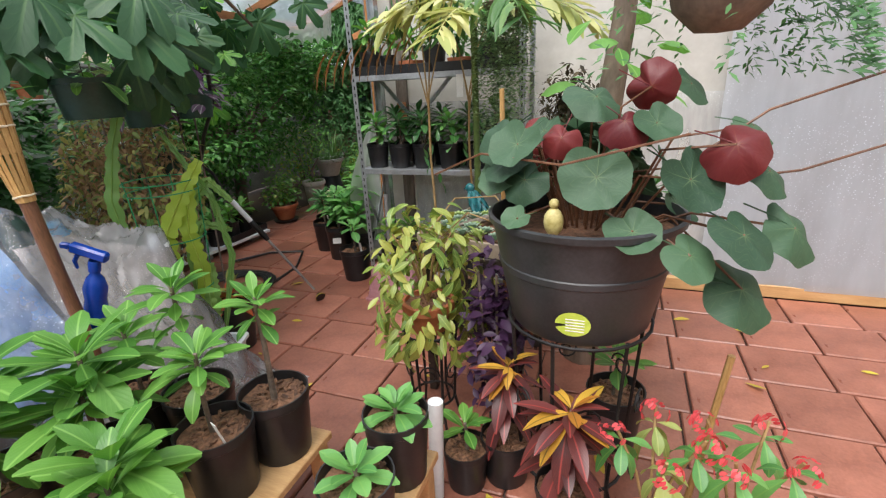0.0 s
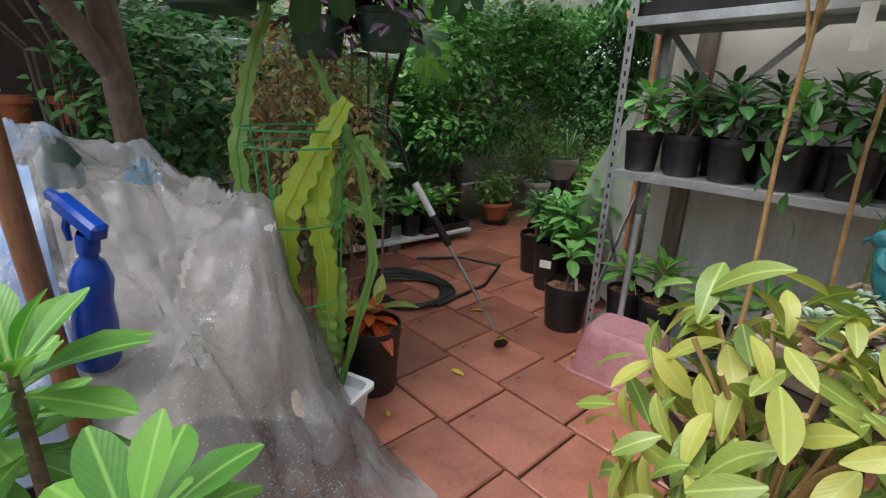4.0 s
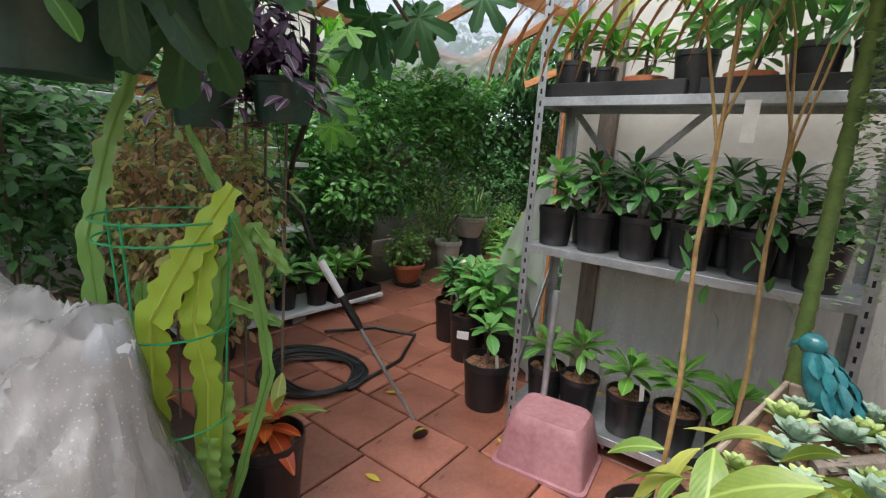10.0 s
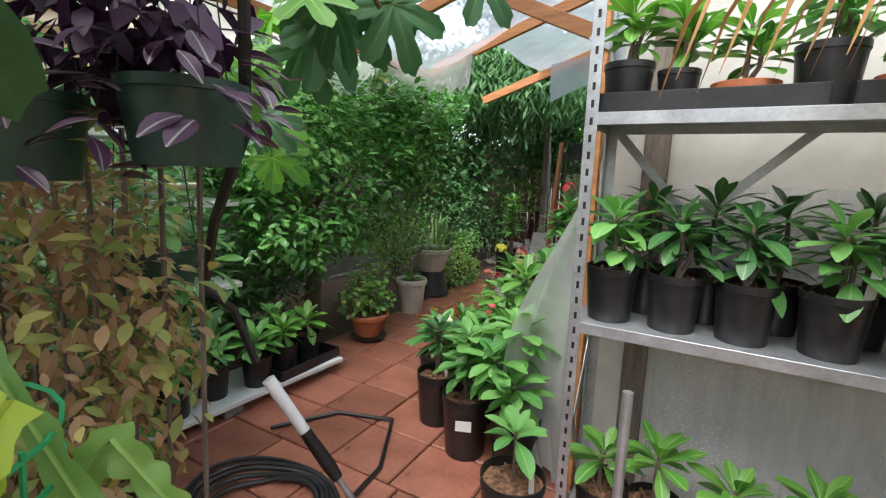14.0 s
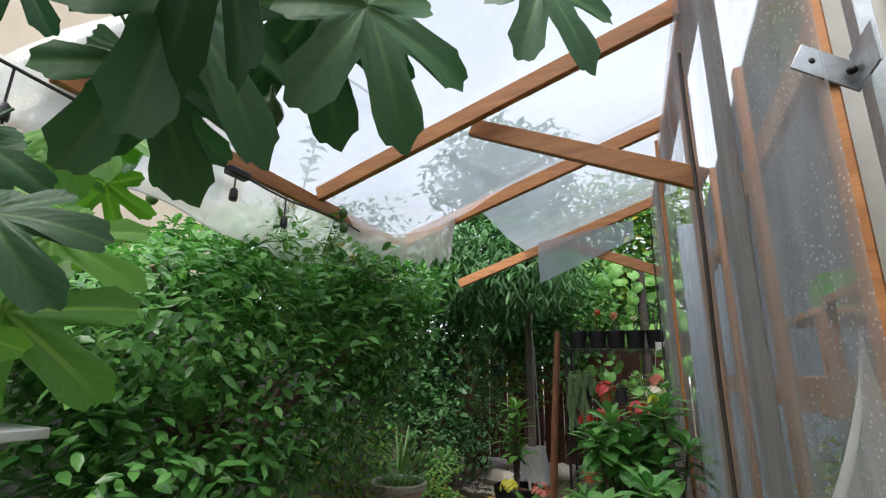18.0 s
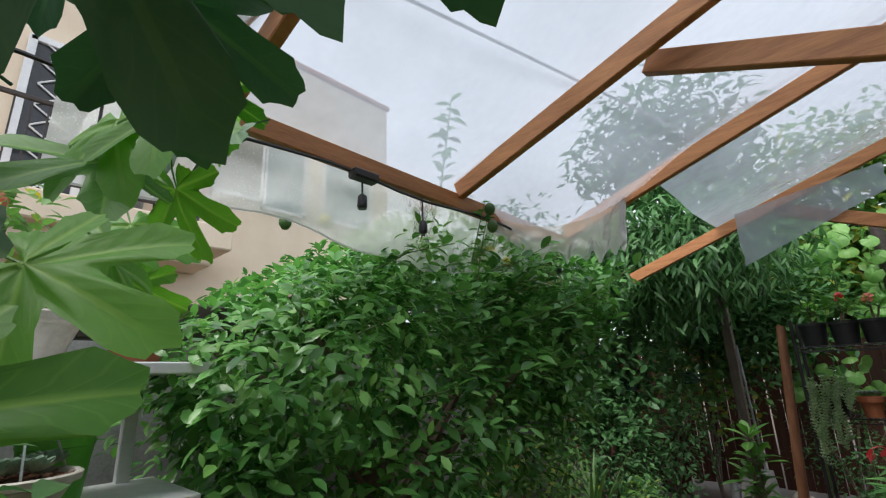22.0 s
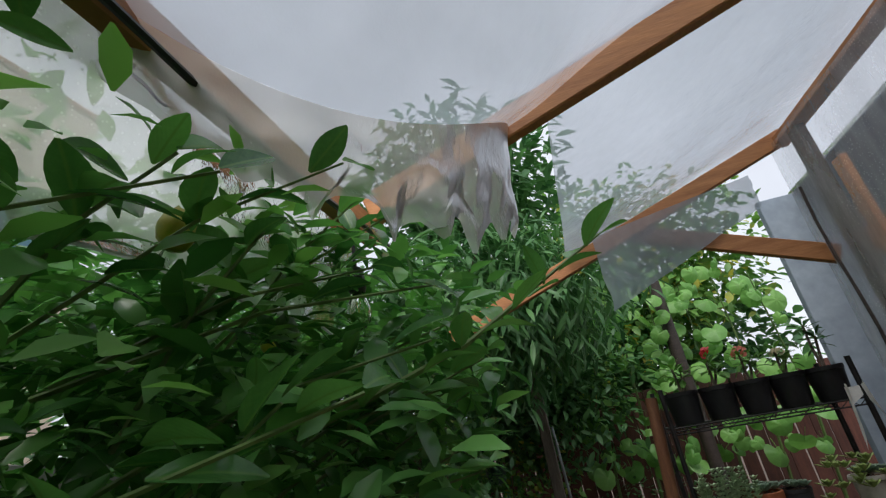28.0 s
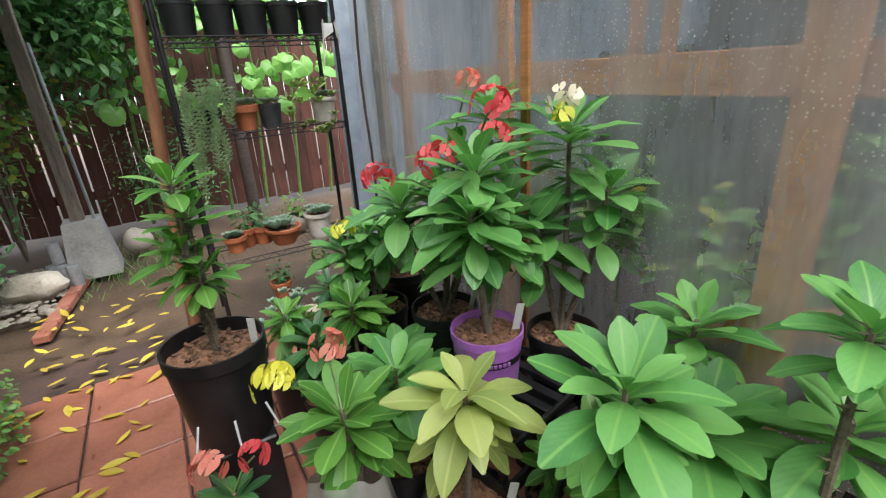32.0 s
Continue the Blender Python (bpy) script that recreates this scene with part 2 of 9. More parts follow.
M_TILE = surface("terracotta_paver", (0.205, 0.075, 0.050), (0.38, 0.152, 0.102), (0.16, 0.48), 5.0, 70, bumpy=0.15, vary=0.22)
M_SOILBED = surface("wet_soil", (0.035, 0.022, 0.014), (0.12, 0.075, 0.045), (0.5, 0.9), 4.0, 50, bumpy=0.7)
M_JOINT = surface("dark_joint_grit", (0.03, 0.02, 0.016), (0.09, 0.05, 0.04), (0.5, 0.8), 8, 60)
M_BLACK = surface("black_nursery_plastic", (0.006, 0.006, 0.007), (0.022, 0.022, 0.024), (0.28, 0.5), 9, 80, bumpy=0.08)
M_GREYPOT = surface("dark_grey_plastic", (0.018, 0.020, 0.022), (0.05, 0.052, 0.056), (0.32, 0.5), 7, 90, bumpy=0.06)
M_TERRA = surface("terracotta_pot_clay", (0.30, 0.085, 0.035), (0.50, 0.17, 0.075), (0.5, 0.8), 7, 60, vary=0.12)
M_WHITEPOT = surface("off_white_pot_plastic", (0.42, 0.39, 0.34), (0.68, 0.65, 0.58), (0.35, 0.6), 5, 50, bumpy=0.08)
M_GREENPOT = surface("dark_green_pot_plastic", (0.010, 0.035, 0.026), (0.028, 0.075, 0.058), (0.3, 0.5), 6, 60, bumpy=0.06)
M_LIMEPOT = surface("bright_green_plastic", (0.08, 0.36, 0.03), (0.14, 0.5, 0.06), (0.3, 0.5), 6, 60, bumpy=0.05)
M_PURPLE = surface("purple_pot_plastic", (0.30, 0.10, 0.40), (0.44, 0.18, 0.55), (0.3, 0.5), 6, 60, bumpy=0.05)
M_PINKBIN = surface("faded_pink_plastic", (0.26, 0.105, 0.12), (0.46, 0.24, 0.26), (0.4, 0.65), 4, 40, bumpy=0.12)
M_SOIL = surface("potting_soil_with_bark", (0.045, 0.022, 0.013), (0.27, 0.135, 0.075), (0.7, 0.95), 45, 120, bumpy=1.0, vary=0.4, source="island")
M_LUMBER = surface("orange_lumber", (0.30, 0.11, 0.035), (0.55, 0.25, 0.095), (0.45, 0.7), 3.0, 22, bumpy=0.2, stretch=(1, 1, 9), vary=0.10)
M_OLDWOOD = surface("weathered_grey_wood", (0.07, 0.055, 0.045), (0.23, 0.19, 0.155), (0.6, 0.9), 4, 30, bumpy=0.4, stretch=(8, 8, 1))
M_FENCE = surface("dark_red_fence_boards", (0.045, 0.014, 0.010), (0.14, 0.05, 0.035), (0.5, 0.8), 4, 40, bumpy=0.3, stretch=(8, 8, 1), vary=0.3)
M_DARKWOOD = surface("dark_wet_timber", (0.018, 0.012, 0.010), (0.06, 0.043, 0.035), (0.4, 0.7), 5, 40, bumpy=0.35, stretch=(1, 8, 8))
M_PLANK = surface("pale_wood_stand", (0.45, 0.25, 0.10), (0.66, 0.42, 0.20), (0.45, 0.7), 3, 30, stretch=(1, 8, 8))
M_STEEL = surface("galvanised_steel", (0.30, 0.32, 0.34), (0.52, 0.55, 0.58), (0.32, 0.55), 12, 70, metal=0.75, bumpy=0.05)
M_IRON = surface("black_iron", (0.006, 0.006, 0.007), (0.03, 0.028, 0.028), (0.35, 0.6), 15, 70, metal=0.4, bumpy=0.1)
M_HOSE = surface("black_rubber_hose", (0.008, 0.008, 0.009), (0.028, 0.028, 0.03), (0.3, 0.5), 10, 60, bumpy=0.05)
M_STUCCO = surface("cream_stucco", (0.70, 0.58, 0.43), (0.82, 0.71, 0.56), (0.8, 0.95), 1.5, 60, bumpy=0.35)
M_CONCRETE = surface("grey_concrete_block", (0.16, 0.155, 0.15), (0.33, 0.325, 0.31), (0.7, 0.95), 5, 60, bumpy=0.5, vary=0.1)
M_WHITE = surface("white_painted_metal", (0.62, 0.64, 0.66), (0.80, 0.82, 0.83), (0.3, 0.5), 4, 40, bumpy=0.04)
M_LABEL = surface("white_plant_label", (0.66, 0.66, 0.64), (0.82, 0.82, 0.80), (0.4, 0.6), 9, 50, bumpy=0.02)
M_STONE = surface("river_stone", (0.22, 0.19, 0.15), (0.50, 0.45, 0.38), (0.5, 0.8), 4, 50, vary=0.35, source="object")
M_BARK = surface("grey_brown_bark", (0.07, 0.05, 0.038), (0.27, 0.20, 0.15), (0.6, 0.9), 6, 40, bumpy=0.6, stretch=(1, 1, 0.35))
M_STEM = surface("brown_thorny_stem", (0.06, 0.045, 0.035), (0.22, 0.17, 0.13), (0.5, 0.8), 25, 90, bumpy=0.6)
M_GSTEM = surface("green_stem", (0.06, 0.11, 0.03), (0.16, 0.24, 0.07), (0.4, 0.6), 12, 60, bumpy=0.1)
M_TANSTEM = surface("tan_stem", (0.20, 0.12, 0.045), (0.42, 0.28, 0.12), (0.5, 0.75), 16, 70, bumpy=0.4)
M_CANE = surface("bamboo_cane", (0.32, 0.17, 0.055), (0.58, 0.36, 0.14), (0.35, 0.55), 5, 40, stretch=(6, 6, 1), vary=0.2)
M_CANEDARK = surface("reddish_bamboo_pole", (0.085, 0.035, 0.018), (0.20, 0.09, 0.045), (0.35, 0.55), 5, 40, stretch=(6, 6, 1))
M_STRING = surface("pale_raffia", (0.55, 0.47, 0.32), (0.72, 0.64, 0.48), (0.6, 0.8), 30, 90)
M_BLUE = surface("glossy_blue_plastic", (0.004, 0.035, 0.26), (0.008, 0.06, 0.38), (0.18, 0.32), 5, 50, bumpy=0.02)
M_BLUEBAG = surface("blue_plastic_bags", (0.10, 0.26, 0.58), (0.34, 0.55, 0.85), (0.25, 0.5), 6, 30, bumpy=0.5)
M_CYAN = surface("cyan_plastic_cap", (0.02, 0.30, 0.62), (0.05, 0.42, 0.75), (0.25, 0.4), 6, 40, bumpy=0.02)
M_PAPER = surface("printed_bag_paper", (0.35, 0.30, 0.26), (0.66, 0.58, 0.52), (0.5, 0.8), 12, 45, bumpy=0.1)
M_CREAM = surface("cream_sheet_wall", (0.42, 0.405, 0.37), (0.58, 0.565, 0.52), (0.35, 0.6), 1.6, 14, bumpy=0.25)
M_GREENWIRE = surface("green_coated_wire", (0.01, 0.20, 0.07), (0.03, 0.34, 0.13), (0.3, 0.5), 10, 50, bumpy=0.02)
M_BRASS = surface("yellow_brass", (0.45, 0.32, 0.04), (0.70, 0.55, 0.10), (0.3, 0.5), 10, 50, metal=0.6, bumpy=0.02)
M_TAN = surface("sandy_brown_tray", (0.20, 0.15, 0.11), (0.42, 0.34, 0.27), (0.5, 0.8), 7, 50)
# blue-greys that hold the inner room's dimness, haze and daylight in their colour
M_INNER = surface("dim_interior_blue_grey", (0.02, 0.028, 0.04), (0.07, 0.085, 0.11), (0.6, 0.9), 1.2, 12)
M_INNERL = surface("blue_grey_wall_haze_in_colour", (0.20, 0.25, 0.31), (0.38, 0.45, 0.53), (0.5, 0.8), 1.2, 12)
M_GLASSBLUE = surface("blue_window_glass", (0.05, 0.14, 0.17), (0.10, 0.24, 0.28), (0.05, 0.12), 2, 10, bumpy=0.0)
M_DARKGLASS = surface("dark_window_glass", (0.02, 0.025, 0.03), (0.05, 0.055, 0.06), (0.05, 0.15), 2, 10, bumpy=0.0)
M_SCREEN = surface("grey_insect_screen", (0.05, 0.048, 0.05), (0.09, 0.088, 0.09), (0.7, 0.9), 2, 60)
M_LEMON = surface("yellow_green_lemon", (0.34, 0.36, 0.03), (0.60, 0.50, 0.05), (0.35, 0.5), 6, 90, bumpy=0.15, vary=0.25)
M_LIME = surface("green_unripe_fruit", (0.03, 0.085, 0.015), (0.07, 0.16, 0.03), (0.35, 0.5), 6, 90, bumpy=0.15)
M_FROND_BRN = surface("dead_brown_frond", (0.20, 0.085, 0.03), (0.46, 0.26, 0.09), (0.6, 0.8), 10, 60, vary=0.25, source="island")
M_TEAL = surface("teal_glazed_peacock", (0.008, 0.06, 0.075), (0.035, 0.20, 0.22), (0.15, 0.35), 14, 60, bumpy=0.2)
M_BRONZE = surface("bronze_feathers", (0.05, 0.045, 0.03), (0.20, 0.17, 0.11), (0.3, 0.5), 14, 60, metal=0.5, bumpy=0.3)
M_TURTLE = surface("yellow_ornament_shell", (0.35, 0.28, 0.08), (0.70, 0.62, 0.28), (0.3, 0.5), 30, 80, bumpy=0.2)
M_YSTICK = surface("yellow_label_green", (0.40, 0.55, 0.05), (0.62, 0.74, 0.12), (0.4, 0.6), 12, 50)
M_SEDUM = surface("pale_trailing_sedum", (0.26, 0.38, 0.22), (0.52, 0.64, 0.42), (0.5, 0.7), 14, 60, vary=0.2, source="island")
M_SUCC = surface("silvery_green_succulent", (0.12, 0.20, 0.13), (0.33, 0.43, 0.33), (0.5, 0.7), 12, 60, vary=0.2, source="island")
M_SUCC2 = surface("pale_yellow_green_succulent", (0.16, 0.24, 0.06), (0.40, 0.50, 0.18), (0.45, 0.65), 12, 60, vary=0.25, source="island")

L_EUPH = leafy("euphorbia_leaf", (0.055, 0.20, 0.036), (0.17, 0.39, 0.075), 0.40, 0.22, vein=(0.20, 0.40, 0.10))
L_EUPHB = leafy("bright_euphorbia_leaf", (0.048, 0.17, 0.020), (0.14, 0.32, 0.042), 0.40, 0.25, vein=(0.26, 0.48, 0.12))
L_EUPHD = leafy("dark_green_leaf", (0.020, 0.085, 0.022), (0.07, 0.19, 0.04), 0.38, 0.2, vein=(0.12, 0.26, 0.07))
L_PALE = leafy("pale_yellowish_leaf", (0.20, 0.27, 0.05), (0.40, 0.46, 0.10), 0.45, 0.25, vein=(0.42, 0.46, 0.16))
L_FIG = leafy("fig_leaf", (0.012, 0.054, 0.015), (0.040, 0.125, 0.030), 0.50, 0.16, vein=(0.09, 0.19, 0.06))
# yellow-green copy of the fig leaf, its lit look put into the colour
L_FIGB = leafy("lit_fig_leaf", (0.06, 0.20, 0.02), (0.15, 0.37, 0.04), 0.45, 0.38, vein=(0.28, 0.50, 0.10))
L_CITRUS = leafy("citrus_leaf", (0.024, 0.105, 0.019), (0.17, 0.41, 0.074), 0.24, 0.22, source="island")
L_CITRUSV = leafy("citrus_leaf_large", (0.026, 0.105, 0.02), (0.15, 0.36, 0.066), 0.24, 0.24, vein=(0.12, 0.26, 0.06))
L_CITRUSB = leafy("citrus_new_leaf", (0.09, 0.25, 0.04), (0.20, 0.42, 0.07), 0.36, 0.3, source="island")
L_BUSH = leafy("bush_leaf", (0.035, 0.12, 0.030), (0.11, 0.26, 0.06), 0.45, 0.25, source="island")
L_BUSHB = leafy("bright_bush_leaf", (0.07, 0.20, 0.03), (0.20, 0.38, 0.07), 0.45, 0.3, source="island", yellow=0.05)
L_DRY = leafy("dry_foliage", (0.16, 0.11, 0.04), (0.40, 0.26, 0.10), 0.7, 0.25, source="island")
L_DRYG = leafy("yellowing_vine", (0.12, 0.20, 0.035), (0.40, 0.38, 0.09), 0.6, 0.3, source="island")
L_DRYM = leafy("dark_brown_moss", (0.03, 0.024, 0.012), (0.10, 0.075, 0.03), 0.8, 0.1, source="island")
L_YELL = leafy("yellow_variegated_leaf", (0.09, 0.20, 0.03), (0.40, 0.40, 0.065), 0.38, 0.25, vein=(0.40, 0.50, 0.14))
L_BEGON = leafy("begonia_leaf", (0.017, 0.050, 0.019), (0.066, 0.135, 0.050), 0.60, 0.12, vein=(0.15, 0.22, 0.10))
L_BEGRED = leafy("red_begonia_underside", (0.10, 0.012, 0.012), (0.19, 0.030, 0.022), 0.45, 0.2, vein=(0.22, 0.07, 0.03))
L_CROTON = leafy("dark_croton_leaf", (0.045, 0.016, 0.012), (0.15, 0.042, 0.028), 0.35, 0.15, vein=(0.42, 0.07, 0.06))
L_CROTONY = leafy("orange_yellow_croton_leaf", (0.42, 0.14, 0.02), (0.62, 0.40, 0.04), 0.35, 0.2, vein=(0.05, 0.06, 0.02))
L_CROTONR = leafy("red_orange_croton_leaf", (0.36, 0.035, 0.012), (0.55, 0.13, 0.02), 0.35, 0.2, vein=(0.6, 0.25, 0.04))
L_PALM = leafy("palm_leaflet", (0.05, 0.14, 0.03), (0.16, 0.28, 0.06), 0.4, 0.25, source="island")
L_PALMY = leafy("yellowing_palm_leaflet", (0.34, 0.40, 0.08), (0.62, 0.60, 0.20), 0.42, 0.25, source="island")
L_CACTUS = leafy("flat_cactus_stem", (0.20, 0.34, 0.03), (0.42, 0.55, 0.05), 0.45, 0.2, vein=(0.50, 0.60, 0.12))
L_CACTUSG = leafy("green_flat_cactus_stem", (0.10, 0.23, 0.04), (0.22, 0.38, 0.07), 0.45, 0.2, vein=(0.30, 0.46, 0.12))
L_RHIP = leafy("trailing_succulent_bead", (0.12, 0.21, 0.07), (0.30, 0.42, 0.15), 0.5, 0.25, source="island")
L_ZEB = leafy("purple_wandering_leaf", (0.028, 0.012, 0.022), (0.09, 0.035, 0.06), 0.32, 0.15, vein=(0.36, 0.40, 0.36))
L_PURP = leafy("purple_leaf", (0.020, 0.007, 0.019), (0.062, 0.022, 0.048), 0.5, 0.15, source="island")
L_VINE = leafy("big_vine_leaf", (0.10, 0.28, 0.04), (0.24, 0.48, 0.09), 0.42, 0.35, vein=(0.30, 0.50, 0.16))
L_GRASS = leafy("strap_leaf", (0.06, 0.17, 0.03), (0.18, 0.32, 0.07), 0.42, 0.25, source="island")
L_FALLEN = leafy("fallen_yellow_leaf", (0.40, 0.28, 0.03), (0.62, 0.52, 0.05), 0.5, 0.2)
P_RED = leafy("coral_red_petal", (0.55, 0.045, 0.04), (0.72, 0.12, 0.09), 0.5, 0.25)
P_ORANGE = leafy("orange_pink_petal", (0.62, 0.15, 0.07), (0.75, 0.32, 0.18), 0.5, 0.25)
P_YELLOW = leafy("yellow_petal", (0.55, 0.50, 0.02), (0.72, 0.70, 0.08), 0.5, 0.25)
P_CREAM = leafy("pale_cream_petal", (0.66, 0.58, 0.26), (0.80, 0.72, 0.42), 0.5, 0.25)

S_ROOF = film_plastic("roof_film", (0.52, 0.59, 0.68), 0.34, 0.70, 6, (1, 1, 1), 0.4, 0.16, 0.0, 1.3, 1.6, passing=0.78)
S_WALL = film_plastic("wall_film", (0.88, 0.90, 0.93), 0.16, 0.52, 26, (1, 1, 0.2), 0.3, 0.22, 85.0, 0.0)
S_MILK = film_plastic("milky_wall_film", (0.80, 0.85, 0.92), 0.55, 0.92, 9, (1, 1, 0.25), 0.3, 0.25, 60.0, 1.3)
S_COVER = film_plastic("crumpled_cover_film", (0.90, 0.91, 0.94), 0.10, 0.50, 10, (1, 1, 0.45), 0.9, 0.09, 90.0, 1.50, 7.0)
S_FLAP = film_plastic("milky_flap_film", (0.76, 0.77, 0.75), 0.50, 0.85, 8, (1, 1, 0.4), 0.5)
S_EAVE = film_plastic("wet_eave_film", (0.90, 0.93, 0.92), 0.50, 0.88, 7, (1, 1, 1), 0.35, 0.2, 120.0, 1.25)
S_BAG = film_plastic("white_mesh_bag_film", (0.86, 0.86, 0.82), 0.45, 0.72, 25, (1, 1, 1), 0.4)


def glass_material():
    m, nodes, links, bs = shader("clear_bulb_glass")
    bs.inputs["Base Color"].default_value = (0.95, 0.93, 0.88, 1)
    bs.inputs["Roughness"].default_value = 0.03
    bs.inputs["Transmission Weight"].default_value = 1.0
    bs.inputs["IOR"].default_value = 1.2
    return m


M_GLASS = glass_material()


# ---- mesh helpers ----
class Geo:
    """Collects the vertices, faces and leaf coordinates of one mesh."""

    def __init__(self):
        self.v, self.f, self.uv = [], [], []

    def add(self, verts, faces, uvs=None):
        n = len(self.v)
        self.v.extend(verts)
        self.f.extend([tuple(i + n for i in f) for f in faces])
        self.uv.extend(uvs if uvs else [(0.0, 0.0)] * len(verts))
        return self

    def box(self, c, s, c_edge=0.004, m=None):
        """A box with chamfered edges: middle c, full size s."""
        h = [a / 2 for a in s]
        b = min(c_edge, min(h) * 0.45)
        vs, idx = [], {}
        for sx in (-1, 1):
            for sy in (-1, 1):
                for sz in (-1, 1):
                    for ax in range(3):
                        p = [sx * (h[0] - b), sy * (h[1] - b), sz * (h[2] - b)]
                        p[ax] = (sx, sy, sz)[ax] * h[ax]
                        idx[(sx, sy, sz, ax)] = len(vs)
                        q = Vector(p)
                        if m is not None:
                            q = m @ q
                        vs.append((q[0] + c[0], q[1] + c[1], q[2] + c[2]))
        fs = []
        for ax in range(3):
            o = [a for a in range(3) if a != ax]
            for s1 in (-1, 1):
                ring = []
                for u, w in ((-1, -1), (1, -1), (1, 1), (-1, 1)):
                    k = [0, 0, 0]
                    k[ax], k[o[0]], k[o[1]] = s1, u, w
                    ring.append(idx[(*k, ax)])
                fs.append(tuple(ring))
            for u in (-1, 1):
                for w in (-1, 1):
                    k1, k2 = [0, 0, 0], [0, 0, 0]
                    k1[ax], k1[o[0]], k1[o[1]] = -1, u, w
                    k2[ax], k2[o[0]], k2[o[1]] = 1, u, w
                    fs.append((idx[(*k1, o[0])], idx[(*k2, o[0])], idx[(*k2, o[1])], idx[(*k1, o[1])]))
        for sx in (-1, 1):
            for sy in (-1, 1):
                for sz in (-1, 1):
                    fs.append(tuple(idx[(sx, sy, sz, a)] for a in range(3)))
        return self.add(vs, fs)

    def beam(self, a, b, w, d, c_edge=0.004):
        """A straight timber from a to b, w wide (level) and d deep (upright)."""
        a, b = Vector(a), Vector(b)
        ax = (b - a).normalized()
        side = ax.cross(Vector((0, 0, 1)))
        side = side.normalized() if side.length > 1e-3 else Vector((1, 0, 0))
        up = side.cross(ax).normalized()
        m = Matrix((side, up, ax)).transposed()
        return self.box((a + b) / 2, (w, d, (b - a).length), c_edge, m)

    def tube(self, pts, radii, seg=8, caps=True):
        pts = [Vector(p) for p in pts]
        if not hasattr(radii, "__len__"):
            radii = [radii] * len(pts)
        vs, fs = [], []
        t0 = (pts[1] - pts[0]).normalized()
        n = t0.cross(Vector((0.31, 0.17, 0.93)))
        n = n.normalized() if n.length > 1e-4 else Vector((1, 0, 0))
        for i, p in enumerate(pts):
            t = (pts[min(i + 1, len(pts) - 1)] - pts[max(i - 1, 0)]).normalized()
            n = (n - t * n.dot(t))
            n = n.normalized() if n.length > 1e-6 else t.orthogonal().normalized()
            b = t.cross(n)
            for k in range(seg):
                a = 2 * math.pi * k / seg
                vs.append(tuple(p + (n * math.cos(a) + b * math.sin(a)) * radii[i]))
        for i in range(len(pts) - 1):
            for k in range(seg):
                k2 = (k + 1) % seg
                fs.append((i * seg + k, i * seg + k2, (i + 1) * seg + k2, (i + 1) * seg + k))
        if caps:
            fs.append(tuple(reversed(range(seg))))
            fs.append(tuple(range((len(pts) - 1) * seg, len(pts) * seg)))
        return self.add(vs, fs)

    def lathe(self, prof, seg=20, c=(0, 0, 0), squash=(1, 1)):
        vs, fs = [], []
        for r, z in prof:
            for k in range(seg):
                a = 2 * math.pi * k / seg
                vs.append((c[0] + r * math.cos(a) * squash[0], c[1] + r * math.sin(a) * squash[1], c[2] + z))
        for i in range(len(prof) - 1):
            for k in range(seg):
                k2 = (k + 1) % seg
                fs.append((i * seg + k, i * seg + k2, (i + 1) * seg + k2, (i + 1) * seg + k))
        return self.add(vs, fs)

    def ball(self, c, r, seg=10, rings=6, squash=(1, 1, 1), lump=0.0, seed=0.0):
        vs, fs = [], []
        for i in range(rings + 1):
            ph = math.pi * i / rings
            for k in range(seg):
                a = 2 * math.pi * k / seg
                d = Vector((math.sin(ph) * math.cos(a), math.sin(ph) * math.sin(a), math.cos(ph)))
                q = 1 + lump * noise.noise(d * 1.7 + Vector((seed, 0, 0)))
                vs.append((c[0] + d[0] * r * q * squash[0], c[1] + d[1] * r * q * squash[1], c[2] + d[2] * r * q * squash[2]))
        for i in range(rings):
            for k in range(seg):
                k2 = (k + 1) % seg
                fs.append((i * seg + k, (i + 1) * seg + k, (i + 1) * seg + k2, i * seg + k2))
        return self.add(vs, fs)

    def blade(self, base, way, up, length, width, seg=4, droop=0.25, fold=0.12, shape="oval", cross=2):
        """One leaf: from base along way, its face towards up."""
        way, up = Vector(way).normalized(), Vector(up)
        side = way.cross(up)
        side = side.normalized() if side.length > 1e-4 else way.orthogonal().normalized()
        nrm = side.cross(way)
        vs, fs, uv = [], [], []
        base = Vector(base)
        for i in range(seg + 1):
            s = i / seg
            if shape == "oval":
                w = math.sin(math.pi * min(max(s, 0.02), 0.985)) ** 0.75
            elif shape == "obovate":
                w = math.sin(math.pi * min(max(s, 0.03), 0.99) ** 1.55) ** 0.7 + 0.04
            elif shape == "strap":
                w = (1 - s) ** 0.5 * 0.9 + 0.1
            else:
                w = (math.sin(math.pi * min(s * 0.9 + 0.09, 0.985))) ** 1.1
            p = base + way * (length * s * (1 - 0.15 * droop * s)) - nrm * (droop * length * s * s) * 0.8
            for k in range(cross + 1):
                u = k / cross * 2 - 1
                q = p + side * (u * width / 2 * w) + nrm * (abs(u) * fold * width * w)
                vs.append(tuple(q))
                uv.append((0.5 + u / 2 * w, s))
        c = cross + 1
        for i in range(seg):
            for k in range(cross):
                fs.append((i * c + k, i * c + k + 1, (i + 1) * c + k + 1, (i + 1) * c + k))
        return self.add(vs, fs, uv)

    def sheet(self, fn, nu, nv):
        vs = [tuple(fn(i / nu, j / nv)) for i in range(nu + 1) for j in range(nv + 1)]
